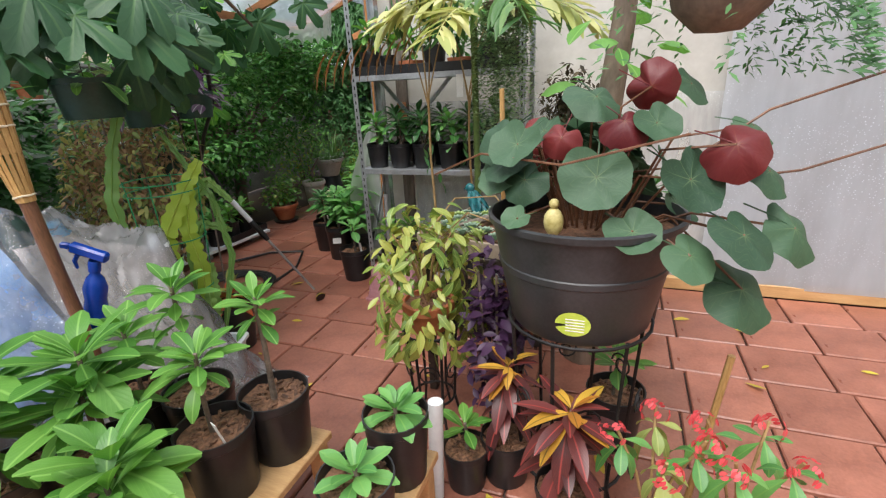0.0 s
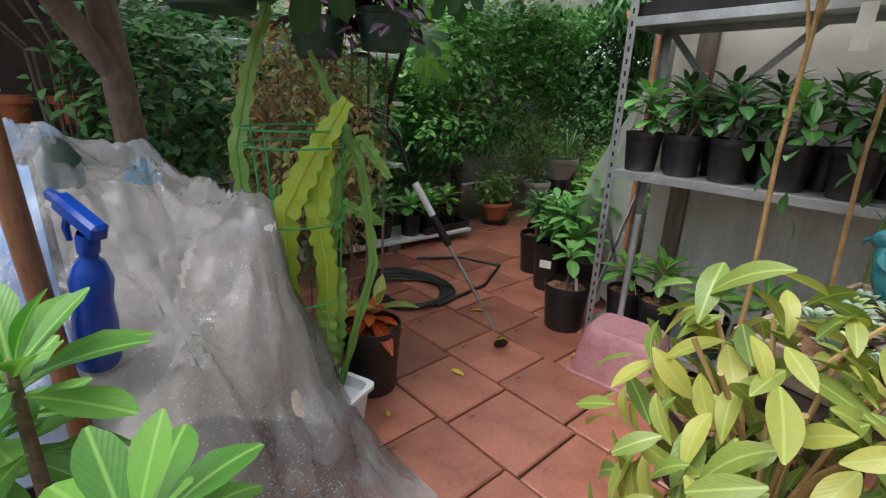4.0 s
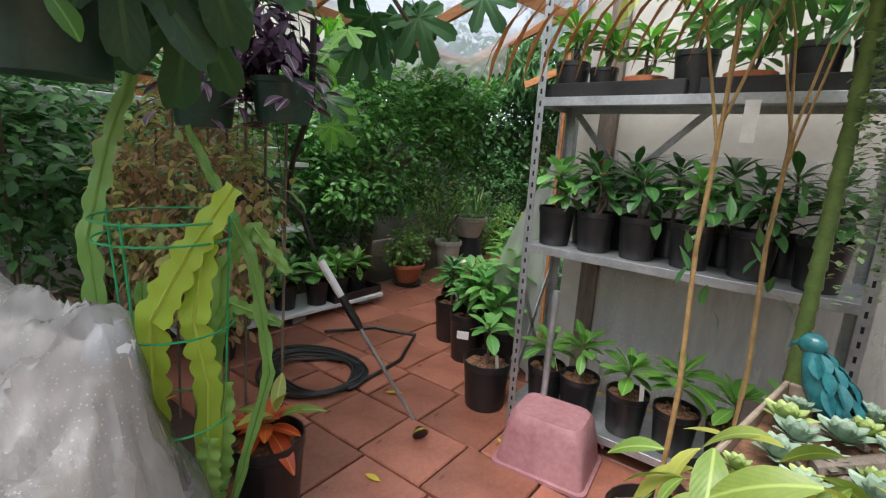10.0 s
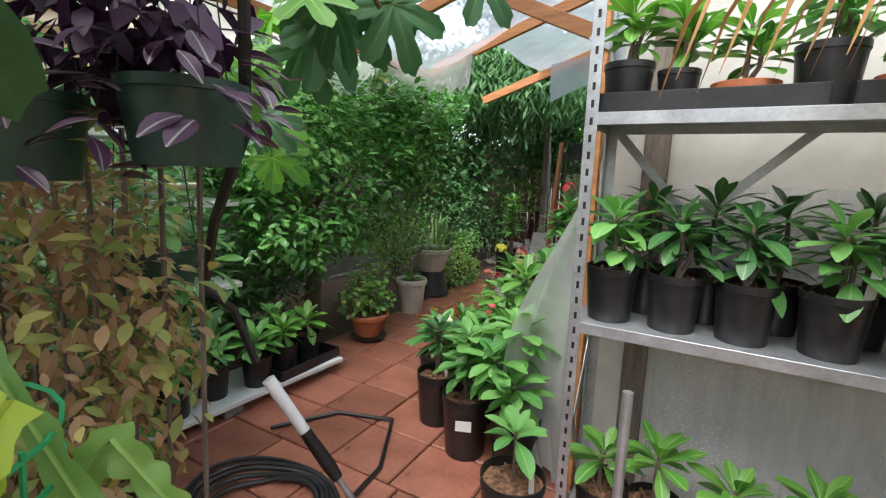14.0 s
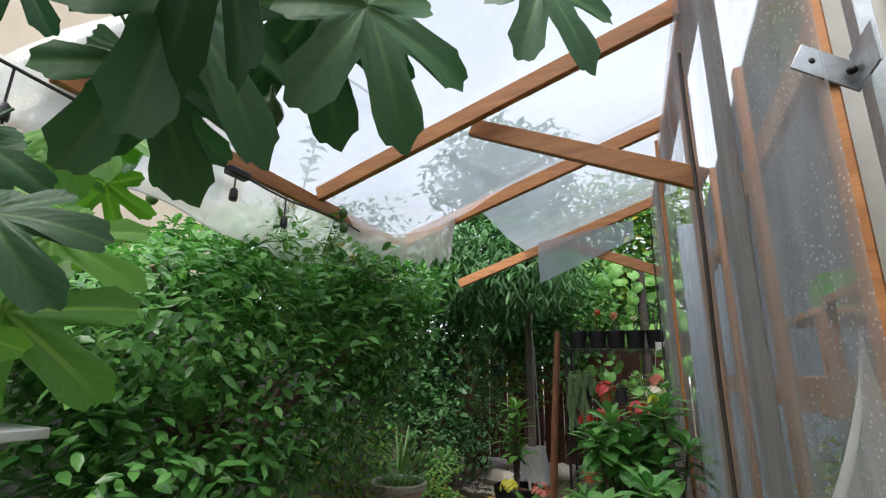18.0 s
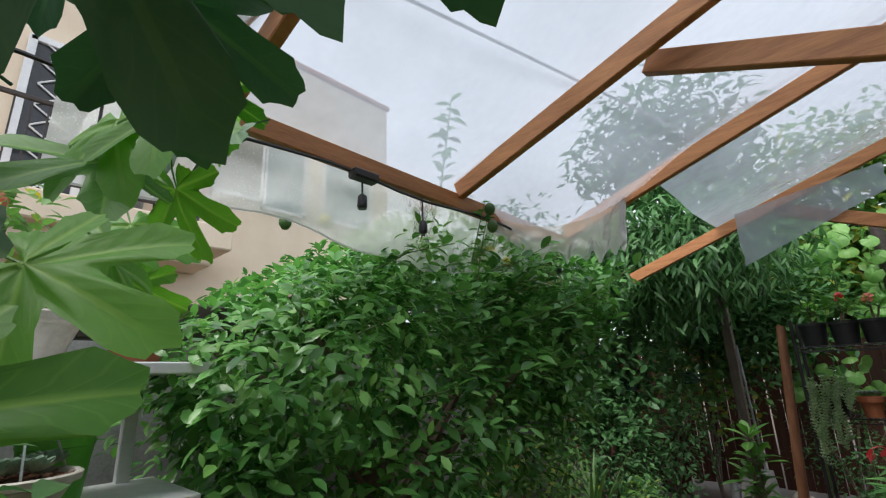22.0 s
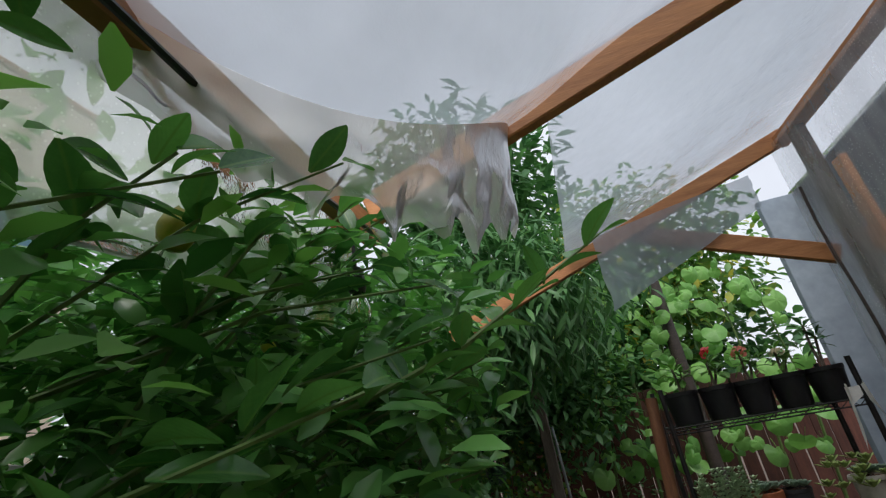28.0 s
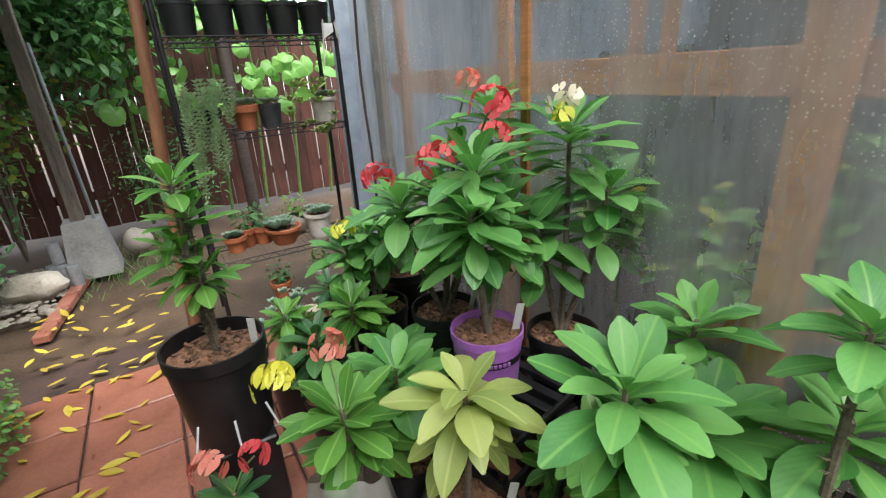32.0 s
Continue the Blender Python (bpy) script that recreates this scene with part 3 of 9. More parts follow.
        fs = [(i * (nv + 1) + j, (i + 1) * (nv + 1) + j, (i + 1) * (nv + 1) + j + 1, i * (nv + 1) + j + 1) for i in range(nu) for j in range(nv)]
        return self.add(vs, fs)

    def mesh(self, name, material, smooth=True):
        me = bpy.data.meshes.new(name)
        me.from_pydata([tuple(p) for p in self.v], [], self.f)
        if any(u != (0.0, 0.0) for u in self.uv):
            lay = me.uv_layers.new(name="UVMap")
            loops = np.empty(len(me.loops), dtype=np.int32)
            me.loops.foreach_get("vertex_index", loops)
            lay.data.foreach_set("uv", np.array(self.uv, dtype=np.float32)[loops].ravel())
        me.materials.append(material)
        if smooth:
            me.polygons.foreach_set("use_smooth", [True] * len(me.polygons))
            try:
                me.set_sharp_from_angle(angle=radians(40))
            except AttributeError:
                pass
        return me


SETTING_OUT = Vector((0, 0, 0))


def set_out(dx=0.0, dy=0.0, dz=0.0):
    """The point of the plan from which the things of a group are set out."""
    SETTING_OUT.x, SETTING_OUT.y, SETTING_OUT.z = dx, dy, dz


def thing(name, label, category, at=(0, 0, 0), turn=0.0, group="", kind="", scale=1.0):
    ob = new(name)
    ob.empty_display_size = 0.05
    ob.location = Vector(at) + SETTING_OUT
    ob.rotation_euler = (0, 0, radians(turn))
    ob.scale = (scale,) * 3
    return tagged(ob, label, category, group, kind)


def part(name, geo, material, parent=None, label="", smooth=True):
    me = geo.mesh(name, material, smooth) if isinstance(geo, Geo) else geo
    ob = new(name, me)
    ob.parent = parent
    if label:
        ob["label"] = label
    return ob


def whole(name, geo, material, label, category, kind="", group="", smooth=True):
    ob = part(name, geo, material, None, "", smooth)
    ob.location = SETTING_OUT
    return tagged(ob, label, category, group, kind)


def structure(name, geo, material, label, smooth=False):
    return whole(name, geo, material, label, name.split("_")[0], "structure", "", smooth)


def aim(base, way, up=(0, 0, 1), size=1.0, sx=1.0):
    """The pose of a leaf mesh: its length along way, its face to up."""
    way = Vector(way).normalized()
    side = way.cross(Vector(up))
    side = side.normalized() if side.length > 1e-4 else way.orthogonal().normalized()
    nrm = side.cross(way)
    m = Matrix((side, way, nrm)).transposed().to_4x4()
    return Matrix.Translation(base) @ m @ Matrix.Diagonal((size * sx, size, size, 1))


def leaf_part(mesh, m, parent, name="leaf"):
    ob = new(name, mesh)
    ob.parent = parent
    ob.matrix_basis = m
    return ob


def sph(yaw, pitch):
    return Vector((math.cos(yaw) * math.cos(pitch), math.sin(yaw) * math.cos(pitch), math.sin(pitch)))


# ---- the setting: walls, frame and roof ----
R = random.Random(7)

g = Geo()
g.box((0, 2, -0.16), (160, 160, 0.2), 0.01)
ground = structure("ground", g, M_SOILBED, "dark damp garden soil reaching to the fence")

# the cream sheet wall behind the steel shelf, on timber posts
g = Geo()
g.box((2.2, 0.70, 1.45), (4.6, 0.05, 2.9), 0.004)
wall_back = structure("wall_back", g, M_CREAM, "cream sheet wall behind the steel shelf")
g = Geo()
g.sheet(lambda u, v: (0.13 + u * 4.2, 0.645 + 0.018 * noise.noise(Vector((u * 9, v * 4, 0))), 0.06 + v * 1.30), 40, 14)
film = part("film", g, S_WALL, wall_back, "clear wrinkled plastic film")
g = Geo()
g.sheet(lambda u, v: (2.28 + u * 2.2, 0.60 + 0.014 * noise.noise(Vector((u * 7, v * 2, 4))), 0.07 + v * 2.7), 30, 30)
part("film", g, S_MILK, wall_back, "milky film hung over the sheet wall")
g = Geo()
g.box((2.2, 0.63, 0.045), (4.6, 0.06, 0.09), 0.006)
part("sill", g, M_PLANK, wall_back, "pale wooden sill")
for x in (0.06, 3.75):
    g = Geo()
    g.box((x, 0.662, 1.45), (0.089, 0.036, 2.88), 0.004)
    part("post", g, M_OLDWOOD if x < 1 else M_LUMBER, wall_back)

# side wall: studs with film, running away from the corner
WALL_A, WALL_B = Vector((-0.13, 0.50, 0)), Vector((-0.335, 4.02, 0))
wdir = (WALL_B - WALL_A).normalized()
wnrm = Vector((-wdir.y, wdir.x, 0))


def on_wall(y, z, out=0.0):
    p = WALL_A + wdir * ((y - 0.50) / wdir.y) + wnrm * out
    return Vector((p.x, p.y, z))


wall_side = thing("wall_side", "translucent plastic film wall on orange timber studs", "wall", kind="structure")
for y, mat in ((0.565, M_LUMBER), (1.30, M_OLDWOOD), (1.98, M_LUMBER), (2.755, M_LUMBER), (3.88, M_OLDWOOD)):
    g = Geo()
    g.beam(on_wall(y, 0, 0.07 if y == 2.755 else 0.0), on_wall(y, 2.84, 0.07 if y == 2.755 else 0.0), 0.045 if y > 1 and y != 2.755 else 0.022, 0.089 if y > 1 and y != 2.755 else 0.036)
    part("stud", g, mat, wall_side)
g = Geo()
g.beam(on_wall(0.54, 2.86), on_wall(4.06, 2.86), 0.089, 0.045)
part("top_plate", g, M_LUMBER, wall_side)
g = Geo()
g.beam(on_wall(0.54, 0.03), on_wall(4.06, 0.03), 0.089, 0.06)
part("bottom_plate", g, M_OLDWOOD, wall_side)
g = Geo()


def side_film(u, v):
    y = 0.53 + 3.51 * u
    q = 0.06 + 0.02 * noise.noise(Vector((u * 9, v * 2.2, 3))) + 0.006 * (0.5 - abs(noise.noise(Vector((u * 16 + v * 5, v * 6 - u * 4, 7))))) + 0.002 * noise.noise(Vector((u * 40, v * 6, 7)))
    return on_wall(y, 0.05 + v * 2.80, q * min(1.0, 0.2 + (y - 0.53) * 3.5))


g.sheet(side_film, 90, 24)
part("film", g, S_WALL, wall_side, "clear plastic film with condensation drops")
for y, lean in ((1.42, 0.10), (3.92, 0.0)):
    g = Geo()
    pts = [on_wall(y + lean * 0.5 * (1 - k / 14) + 0.018 * math.sin(k * 1.1), 0.1 + 2.45 * k / 14, 0.082) for k in range(15)]
    g.tube(pts, 0.007, 6)
    part("batten", g, M_DARKWOOD, wall_side, "dark batten that pins the film")

# room behind the film: its frame, girts and back wall, with dimness and haze in their colour
inner = thing("inner_frame", "timber frame of the room behind the film", "frame", kind="structure")
g = Geo()
g.box((2.15, 5.0, 1.45), (4.6, 0.06, 2.9), 0.004)
part("end_wall", g, M_INNERL, inner)
# ceiling added to hold back the open sky's light from the room
g = Geo()
g.box((2.28, 2.80, 2.915), (4.4, 4.46, 0.03), 0.004)
part("inner_ceiling", g, S_ROOF, inner, "added film roof that thins the sky's light in the room")
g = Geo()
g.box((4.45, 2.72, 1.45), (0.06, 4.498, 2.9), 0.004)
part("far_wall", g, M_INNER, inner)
for y0 in (0.9, 2.05, 3.3, 4.3):
    g = Geo()
    g.box((0.03, y0, 1.4), (0.04, 0.09, 2.8), 0.004)
    part("inner_post", g, M_LUMBER, inner)
for z0 in (1.30, 2.35):
    g = Geo()
    g.box((0.0 + 0.075, 2.55, z0), (0.04, 4.0, 0.13), 0.004)
    part("girt", g, M_LUMBER, inner)
g = Geo()
g.beam((0.11, 0.9, 1.12), (0.11, 2.35, 0.42), 0.04, 0.1)
part("brace", g, M_LUMBER, inner)
for (y0, z0, s0) in ((3.35, 1.72, 0.9), (2.4, 1.75, 0.7)):
    g = Geo()
    g.box((0.62, y0, z0), (0.5, s0, 0.04), 0.004)
    g.box((0.40, y0 - s0 / 2, z0 - 0.2), (0.05, 0.05, 0.4), 0.004)
    g.box((0.40, y0 + s0 / 2, z0 - 0.2), (0.05, 0.05, 0.4), 0.004)
    part("bench", g, M_LUMBER, inner)
for (y0, z0) in ((3.2, 1.86), (3.45, 1.86)):
    g = Geo()
    g.lathe([(0.001, 0), (0.10, 0), (0.12, 0.24), (0.105, 0.24), (0.1, 0.2), (0.001, 0.2)], 16, (0.62, y0, z0 - 0.12))
    part("green_bucket", g, M_LIMEPOT, inner)
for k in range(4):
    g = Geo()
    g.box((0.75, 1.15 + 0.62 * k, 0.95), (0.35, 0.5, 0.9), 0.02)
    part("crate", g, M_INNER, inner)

# lean-to roof: low beam on the garden side, rafters up to the wall plate
BX, BZ = -2.07, 2.235
roof_frame = thing("roof_frame", "orange lumber rafters and knee braces of the lean-to roof", "roof frame", kind="structure")
g = Geo()
g.beam((BX, 0.30, BZ + 0.01), (BX, 2.56, BZ - 0.01), 0.034, 0.075)
part("eave_beam", g, M_LUMBER, roof_frame, "wet dark-edged eave beam")
for y, lo in ((0.505, BX), (1.56, BX), (2.56, BX), (4.02, -2.25)):
    g = Geo()
    hi = on_wall(max(y, 0.52), 2.83, -0.02)
    rise = (hi.z - BZ) / (hi.x - BX)
    g.beam((lo, y, BZ + (lo - BX) * rise + 0.055), (hi.x, y, hi.z + 0.055), 0.040, 0.088)
    part("rafter", g, M_LUMBER, roof_frame)
for y, top, foot in ((0.60, -1.06, 2.16), (1.66, -1.20, 2.09), (4.06, -1.20, 2.21)):
    g = Geo()
    hi = on_wall(max(y, 0.52), 2.83, 0)
    rise = (hi.z - BZ) / (hi.x - BX)
    g.beam((top, y, BZ + (top - BX) * rise + 0.05), on_wall(y - 0.06, foot, 0.02), 0.040, 0.088)
    part("knee_brace", g, M_LUMBER, roof_frame)

roof = thing("roof_film", "sagging clear plastic film over the rafters", "roof film", kind="structure")
g = Geo()


def roof_point(x, y):
    s = 0.006 + 0.012 * noise.noise(Vector((y * 1.6, x * 2.5, 0)))
    span = (y - 0.505) % 1.05 / 1.05
    return BZ + 0.085 + (x - BX) * 0.345 - 0.03 * math.sin(math.pi * span) + s


def slack(y):
    """How far the film has slipped off the eave, and how deep it sags there."""
    q = min(1.0, max(0.0, (y - 1.62) / 0.92))
    return 0.46 * q * q * (3 - 2 * q), 0.17 * math.sin(math.pi * min(1.0, q * 0.86)) ** 1.3


def roof_sheet(u, v):
    first = 0.34 + 0.30 * v
    y = first + (2.55 - first) * u
    off, sag = slack(y)
    x0 = BX - 0.05 + off
    x = x0 + v * (-0.16 - x0)
    return (x, y, roof_point(x, y) - sag * math.exp(-((x - x0) / 0.22) ** 2))


g.sheet(roof_sheet, 60, 30)
part("sheet", g, S_ROOF, roof)
g = Geo()


def roof_sheet2(u, v):
    y = 2.58 + 1.66 * u
    x = -1.55 + 0.0 * u + v * (1.44 - 0.05 * u)
    return (x, y, BZ + 0.125 + (x - BX) * 0.345 - 0.05 * math.sin(math.pi * u) + 0.012 * noise.noise(Vector((u * 5, v * 5, 9))))


g.sheet(roof_sheet2, 30, 24)
part("sheet", g, S_ROOF, roof)
# flap hanging under the eave
g = Geo()


def eave_flap(u, v):
    y = 0.12 + 2.44 * u
    d = 0.27 - 0.03 * math.sin(u * 9) + 0.04 * noise.noise(Vector((u * 6, 0, 0)))
    ruck = 0.012 * (0.3 - abs(noise.noise(Vector((u * 26 + v * 2, v * 3, 8)))))
    return (BX - 0.04 - 0.09 * v - 0.04 * noise.noise(Vector((u * 8, v * 2, 4))) + ruck, y, BZ + 0.0 - d * v)


g.sheet(eave_flap, 120, 16)
flap = part("eave_flap", g, S_EAVE, roof, "wet milky film hanging below the eave")
g = Geo()
g.tube([eave_flap(k / 60, 1.0) for k in range(61)], 0.0035, 5)
part("hem", g, S_FLAP, flap, "thick wet lower edge")
# torn corner hanging in a swag
g = Geo()


def swag(u, v):
    y = 1.66 + 0.88 * u
    off, sag = slack(y)
    x = BX - 0.05 + off
    tooth = (0.05 * abs(math.sin(u * 31)) ** 6 + 0.03 * abs(math.sin(u * 17 + 1)) ** 4) * min(1, u * 2)
    d = 0.03 + 0.24 * u ** 1.3 * (1.0 if u < 0.93 else 1.0 - (u - 0.93) * 6) + tooth
    fold = 0.035 * noise.noise(Vector((u * 14, v * 3, 2))) * v
    return (x - 0.05 * v + fold, y + 0.02 * v + 0.025 * noise.noise(Vector((u * 11, v * 5, 5))) * v, roof_point(x, y) - sag - d * v)


g.sheet(swag, 90, 14)
part("torn_swag", g, S_FLAP, roof, "torn milky film corner sagging in a swag")
g = Geo()
g.sheet(lambda u, v: (-1.40 + 0.85 * u + 0.02 * noise.noise(Vector((u * 6, v * 3, 1))), 3.92 + 0.10 * u, 2.56 + 0.16 * u - v * (0.40 - 0.22 * u)), 26, 10)
part("end_flap", g, S_ROOF, roof, "clear film flap at the roof's far end")
g = Geo()


def roll(u, v):
    """The film's first edge, wound loosely on itself."""
    x = BX - 0.36 + 1.5 * u
    y = 0.24 + 0.44 * u
    r = (0.045 + 0.02 * math.sin(u * 7)) * (0.6 + 0.5 * v)
    a = v * 8.5 + 0.5 * math.sin(u * 9)
    return (x + 0.02 * noise.noise(Vector((u * 9, v * 6, 1))), y + r * math.cos(a), BZ + 0.10 + (x - BX) * 0.345 + r * math.sin(a) + 0.012 * noise.noise(Vector((u * 14, v * 4, 3))))


g.sheet(roll, 40, 30)
part("rolled_edge", g, S_FLAP, roof, "rolled and folded film edge")

# loose milky film tied back at the corner post
g = Geo()


def tied(u, v):
    w = 0.05 + 0.36 * math.sin(math.pi * min(1.0, v * 0.78)) ** 1.4
    ang = u * math.pi * 1.1
    fold = 0.03 * math.sin(u * 26 + v * 4) * v
    return (-0.12 - w * 0.80 * u - 0.02 * v - fold * 0.6, 0.60 - 0.03 * v + 0.30 * w * math.sin(ang), 1.40 - 1.36 * v + 0.04 * math.sin(u * 12))


g.sheet(tied, 40, 24)
film_curtain = whole("film_curtain", g, S_FLAP, "milky plastic curtain gathered and tied at the post", "curtain", "structure")

# garden wall of block behind the lemon tree, and the yard's other sides
g = Geo()
g.box((-3.95, 1.0, 0.95), (0.2, 9.0, 1.9), 0.006)
structure("wall_garden", g, M_CONCRETE, "grey concrete block garden wall behind the tree")
g = Geo()
g.box((-6.6, -6.4, 1.6), (0.2, 9.0, 3.2), 0.01)
structure("wall_yard_west", g, M_STUCCO, "plain stucco wall of the yard")
g = Geo()
g.box((0, -9.0, 1.5), (14.0, 0.2, 3.0), 0.01)
structure("wall_yard_south", g, M_STUCCO, "plain stucco wall of the yard")
g = Geo()
g.box((4.75, -4.0, 1.5), (0.2, 9.4, 3.0), 0.01)
structure("wall_yard_east", g, M_STUCCO, "plain stucco wall of the yard")

# dark red board fence at the far end
fence = thing("fence", "dark red weathered board fence with gaps", "fence", kind="structure")
x = -5.2
k = 0
while x < 1.9:
    w = 0.135 + 0.01 * R.random()
    g = Geo()
    g.box((x + w / 2, 7.5 + 0.012 * R.random(), 0.95 + 0.02 * R.random()), (w, 0.02, 1.9), 0.003)
    part("board", g, M_FENCE, fence)
    x += w + R.choice((0.004, 0.008, 0.02))
for z in (0.35, 1.6):
    g = Geo()
    g.box((-1.65, 7.53, z), (7.1, 0.04, 0.09), 0.003)
    part("rail", g, M_FENCE, fence)

# cream house beyond the garden, with a balcony
house = thing("house", "cream stucco house with a railed balcony", "house", kind="structure")
HX = -8.0
g = Geo()
g.box((HX - 3.0, 0.6, 3.70), (6.0, 11.0, 7.4), 0.02)
part("wall", g, M_STUCCO, house)
g = Geo()
g.box((HX + 0.45, 0.6, 3.42), (0.95, 3.9, 0.34), 0.02)
part("balcony", g, M_STUCCO, house)
g = Geo()
g.box((HX + 0.35, 0.6, 3.16), (0.7, 3.6, 0.20), 0.03)
part("balcony_soffit", g, M_STUCCO, house)
rail = Geo()
rail.box((HX + 0.88, 0.55, 4.62), (0.05, 3.7, 0.05), 0.004)
rail.box((HX + 0.88, 0.55, 3.72), (0.04, 3.7, 0.04), 0.004)
rail.box((HX + 0.45, 2.38, 4.62), (0.9, 0.05, 0.05), 0.004)
railing = part("railing", rail, M_DARKWOOD, house, "dark metal railing")
for k in range(25):
    g = Geo()
    g.box((HX + 0.88, -1.25 + 0.15 * k, 4.17), (0.018, 0.018, 0.88), 0.002)
    part("baluster", g, M_DARKWOOD, railing)
g = Geo()
g.box((HX + 0.02, 0.85, 4.75), (0.06, 1.35, 2.3), 0.005)
door = part("balcony_door", g, M_DARKGLASS, house)
g = Geo()
for yy in (0.15, 0.85, 1.55):
    g.box((HX + 0.06, yy, 4.75), (0.07, 0.09, 2.3), 0.005)
for zz in (3.65, 5.88):
    g.box((HX + 0.06, 0.85, zz), (0.07, 1.45, 0.09), 0.005)
for i in range(2):
    for j in range(7):
        g.beam((HX + 0.08, 0.28 + 0.7 * i, 3.75 + 0.3 * j), (HX + 0.08, 0.72 + 0.7 * i, 4.05 + 0.3 * j), 0.02, 0.02)
        g.beam((HX + 0.08, 0.72 + 0.7 * i, 3.75 + 0.3 * j), (HX + 0.08, 0.28 + 0.7 * i, 4.05 + 0.3 * j), 0.02, 0.02)
part("security_screen", g, M_WHITE, door, "white scrolled security screen")
for (y0, y1, z0, z1, mat) in ((2.5, 3.3, 4.45, 5.6, M_SCREEN), (3.34, 4.1, 4.35, 5.6, M_GLASSBLUE), (4.5, 5.6, 4.4, 5.7, M_GLASSBLUE)):
    g = Geo()
    g.box((HX + 0.01, (y0 + y1) / 2, (z0 + z1) / 2), (0.05, y1 - y0, z1 - z0), 0.003)
    win = part("window", g, mat, house)
    g = Geo()
    for yy in (y0, y1):
        g.box((HX + 0.04, yy, (z0 + z1) / 2), (0.06, 0.06, z1 - z0 + 0.06), 0.003)
    for zz in (z0, z1):
        g.box((HX + 0.04, (y0 + y1) / 2, zz), (0.06, y1 - y0 + 0.06, 0.06), 0.003)
    part("window_frame", g, M_WHITE, win, "white window frame")
g = Geo()
g.box((HX - 3.0, 0.6, 7.46), (6.1, 11.1, 0.1), 0.02)
part("roof", g, M_TERRA, house)


# ---- plants and things ----
def blade_mesh(name, material, length=1.0, width=0.42, seg=7, cross=4, droop=0.25, fold=0.10, shape="obovate", wave=0.0):
    b = Geo()
    b.blade((0, 0, 0), (0, 1, 0), (0, 0, 1), length, width, seg, droop, fold, shape, cross)
    if wave:
        b.v = [(x, y, z + wave * math.sin(y * 21) * abs(x) * 2) for x, y, z in b.v]
    return b.mesh(name, material)


def lobed_mesh(name, material, spread=1.0, cup=0.16, seed=0):
    """A fig's leaf: spoon-shaped lobes that join in a palm round the stalk."""
    b = Geo()
    n = 96
    lobes = ((0.0, 1.0, 0.205), (0.86 * spread, 0.90, 0.20), (-0.86 * spread, 0.90, 0.20), (1.72 * spread, 0.62, 0.15), (-1.72 * spread, 0.62, 0.15))
    rings = (0.05, 0.3, 0.55, 0.8, 1.0)
    edge = []
    for k in range(n):
        a = -2.72 + 5.44 * k / (n - 1)
        r = 0.33
        for ang, long, wide in lobes:
            # a round-ended lobe on a narrower neck
            ca, sa = math.cos(a - ang), abs(math.sin(a - ang))
            if ca <= 0:
                continue
            c = long - wide
            disc = (c * ca) ** 2 - c * c + wide * wide
            far = c * ca + math.sqrt(disc) if disc > 0 else 0.0
            neck = min(0.80 * wide / max(sa, 1e-3), c)
            far = max(far, neck)
            r = max(r, far)
        edge.append((a, r * (1 + 0.03 * math.sin(k * 1.9 + seed) + 0.02 * math.sin(k * 0.83 + seed * 2))))
    vs, uv, fs = [], [], []
    for q in rings:
        for a, r in edge:
            x, y = math.sin(a) * r * q, 0.15 + math.cos(a) * r * q
            lat = min(abs(math.sin(a - ang)) * r * q if math.cos(a - ang) > 0 else 1.0 for ang, long, wide in lobes)
            z = -cup * (r * q) ** 2 + 0.30 * min(lat, 0.2) - 0.05 * q + 0.02 * math.sin(a * 3 + seed + q * 4)
            vs.append((x, y, z))
            uv.append((0.5 + min(0.48, lat * 2.2), 0.1 + 0.8 * q))
    for i in range(len(rings) - 1):
        for k in range(n - 1):
            fs.append((i * n + k, i * n + k + 1, (i + 1) * n + k + 1, (i + 1) * n + k))
    fs.append(tuple(range(n)))
    b.add(vs, fs, uv)
    b.tube([(0, -0.35, -0.06), (0, -0.1, -0.01), (0, 0.18, -0.01)], [0.014, 0.013, 0.009], 5)
    return b.mesh(name, material)


def round_mesh(name, material, cup=0.10, notch=0.35, ruffle=0.02):
    """A rounded begonia leaf with a notch at the stalk and sunken veins."""
    b = Geo()
    n = 40
    vs, uv, fs = [], [], []
    rings = (0.05, 0.3, 0.55, 0.8, 1.0)
    for q in rings:
        for k in range(n):
            a = 2 * math.pi * k / (n - 1) - math.pi
            r = 0.5 * (1 - notch * math.exp(-((abs(a) - math.pi) ** 2) * 6)) * (1 + 0.06 * math.sin(a * 1.0)) + 0.012 * math.sin(9 * a)
            x, y = math.sin(a) * r * q, 0.45 + math.cos(a) * r * q
            z = -cup * q * q + 0.010 * math.cos(a * 8) * q * (1 - q * 0.3) + ruffle * math.sin(a * 5 + 1) * q * q
            vs.append((x, y, z))
            uv.append((0.5 + 0.5 * abs(math.sin(a * 4)) * 0.9 * q + 0.02, q * 0.8 + 0.1))
    for i in range(len(rings) - 1):
        for k in range(n - 1):
            fs.append((i * n + k, i * n + k + 1, (i + 1) * n + k + 1, (i + 1) * n + k))
    fs.append(tuple(range(n)))
    b.add(vs, fs, uv)
    b.tube([(0.02, -0.25, -0.22), (0.01, 0.1, -0.08), (0, 0.45, 0)], [0.012, 0.012, 0.01], 5)
    return b.mesh(name, material)


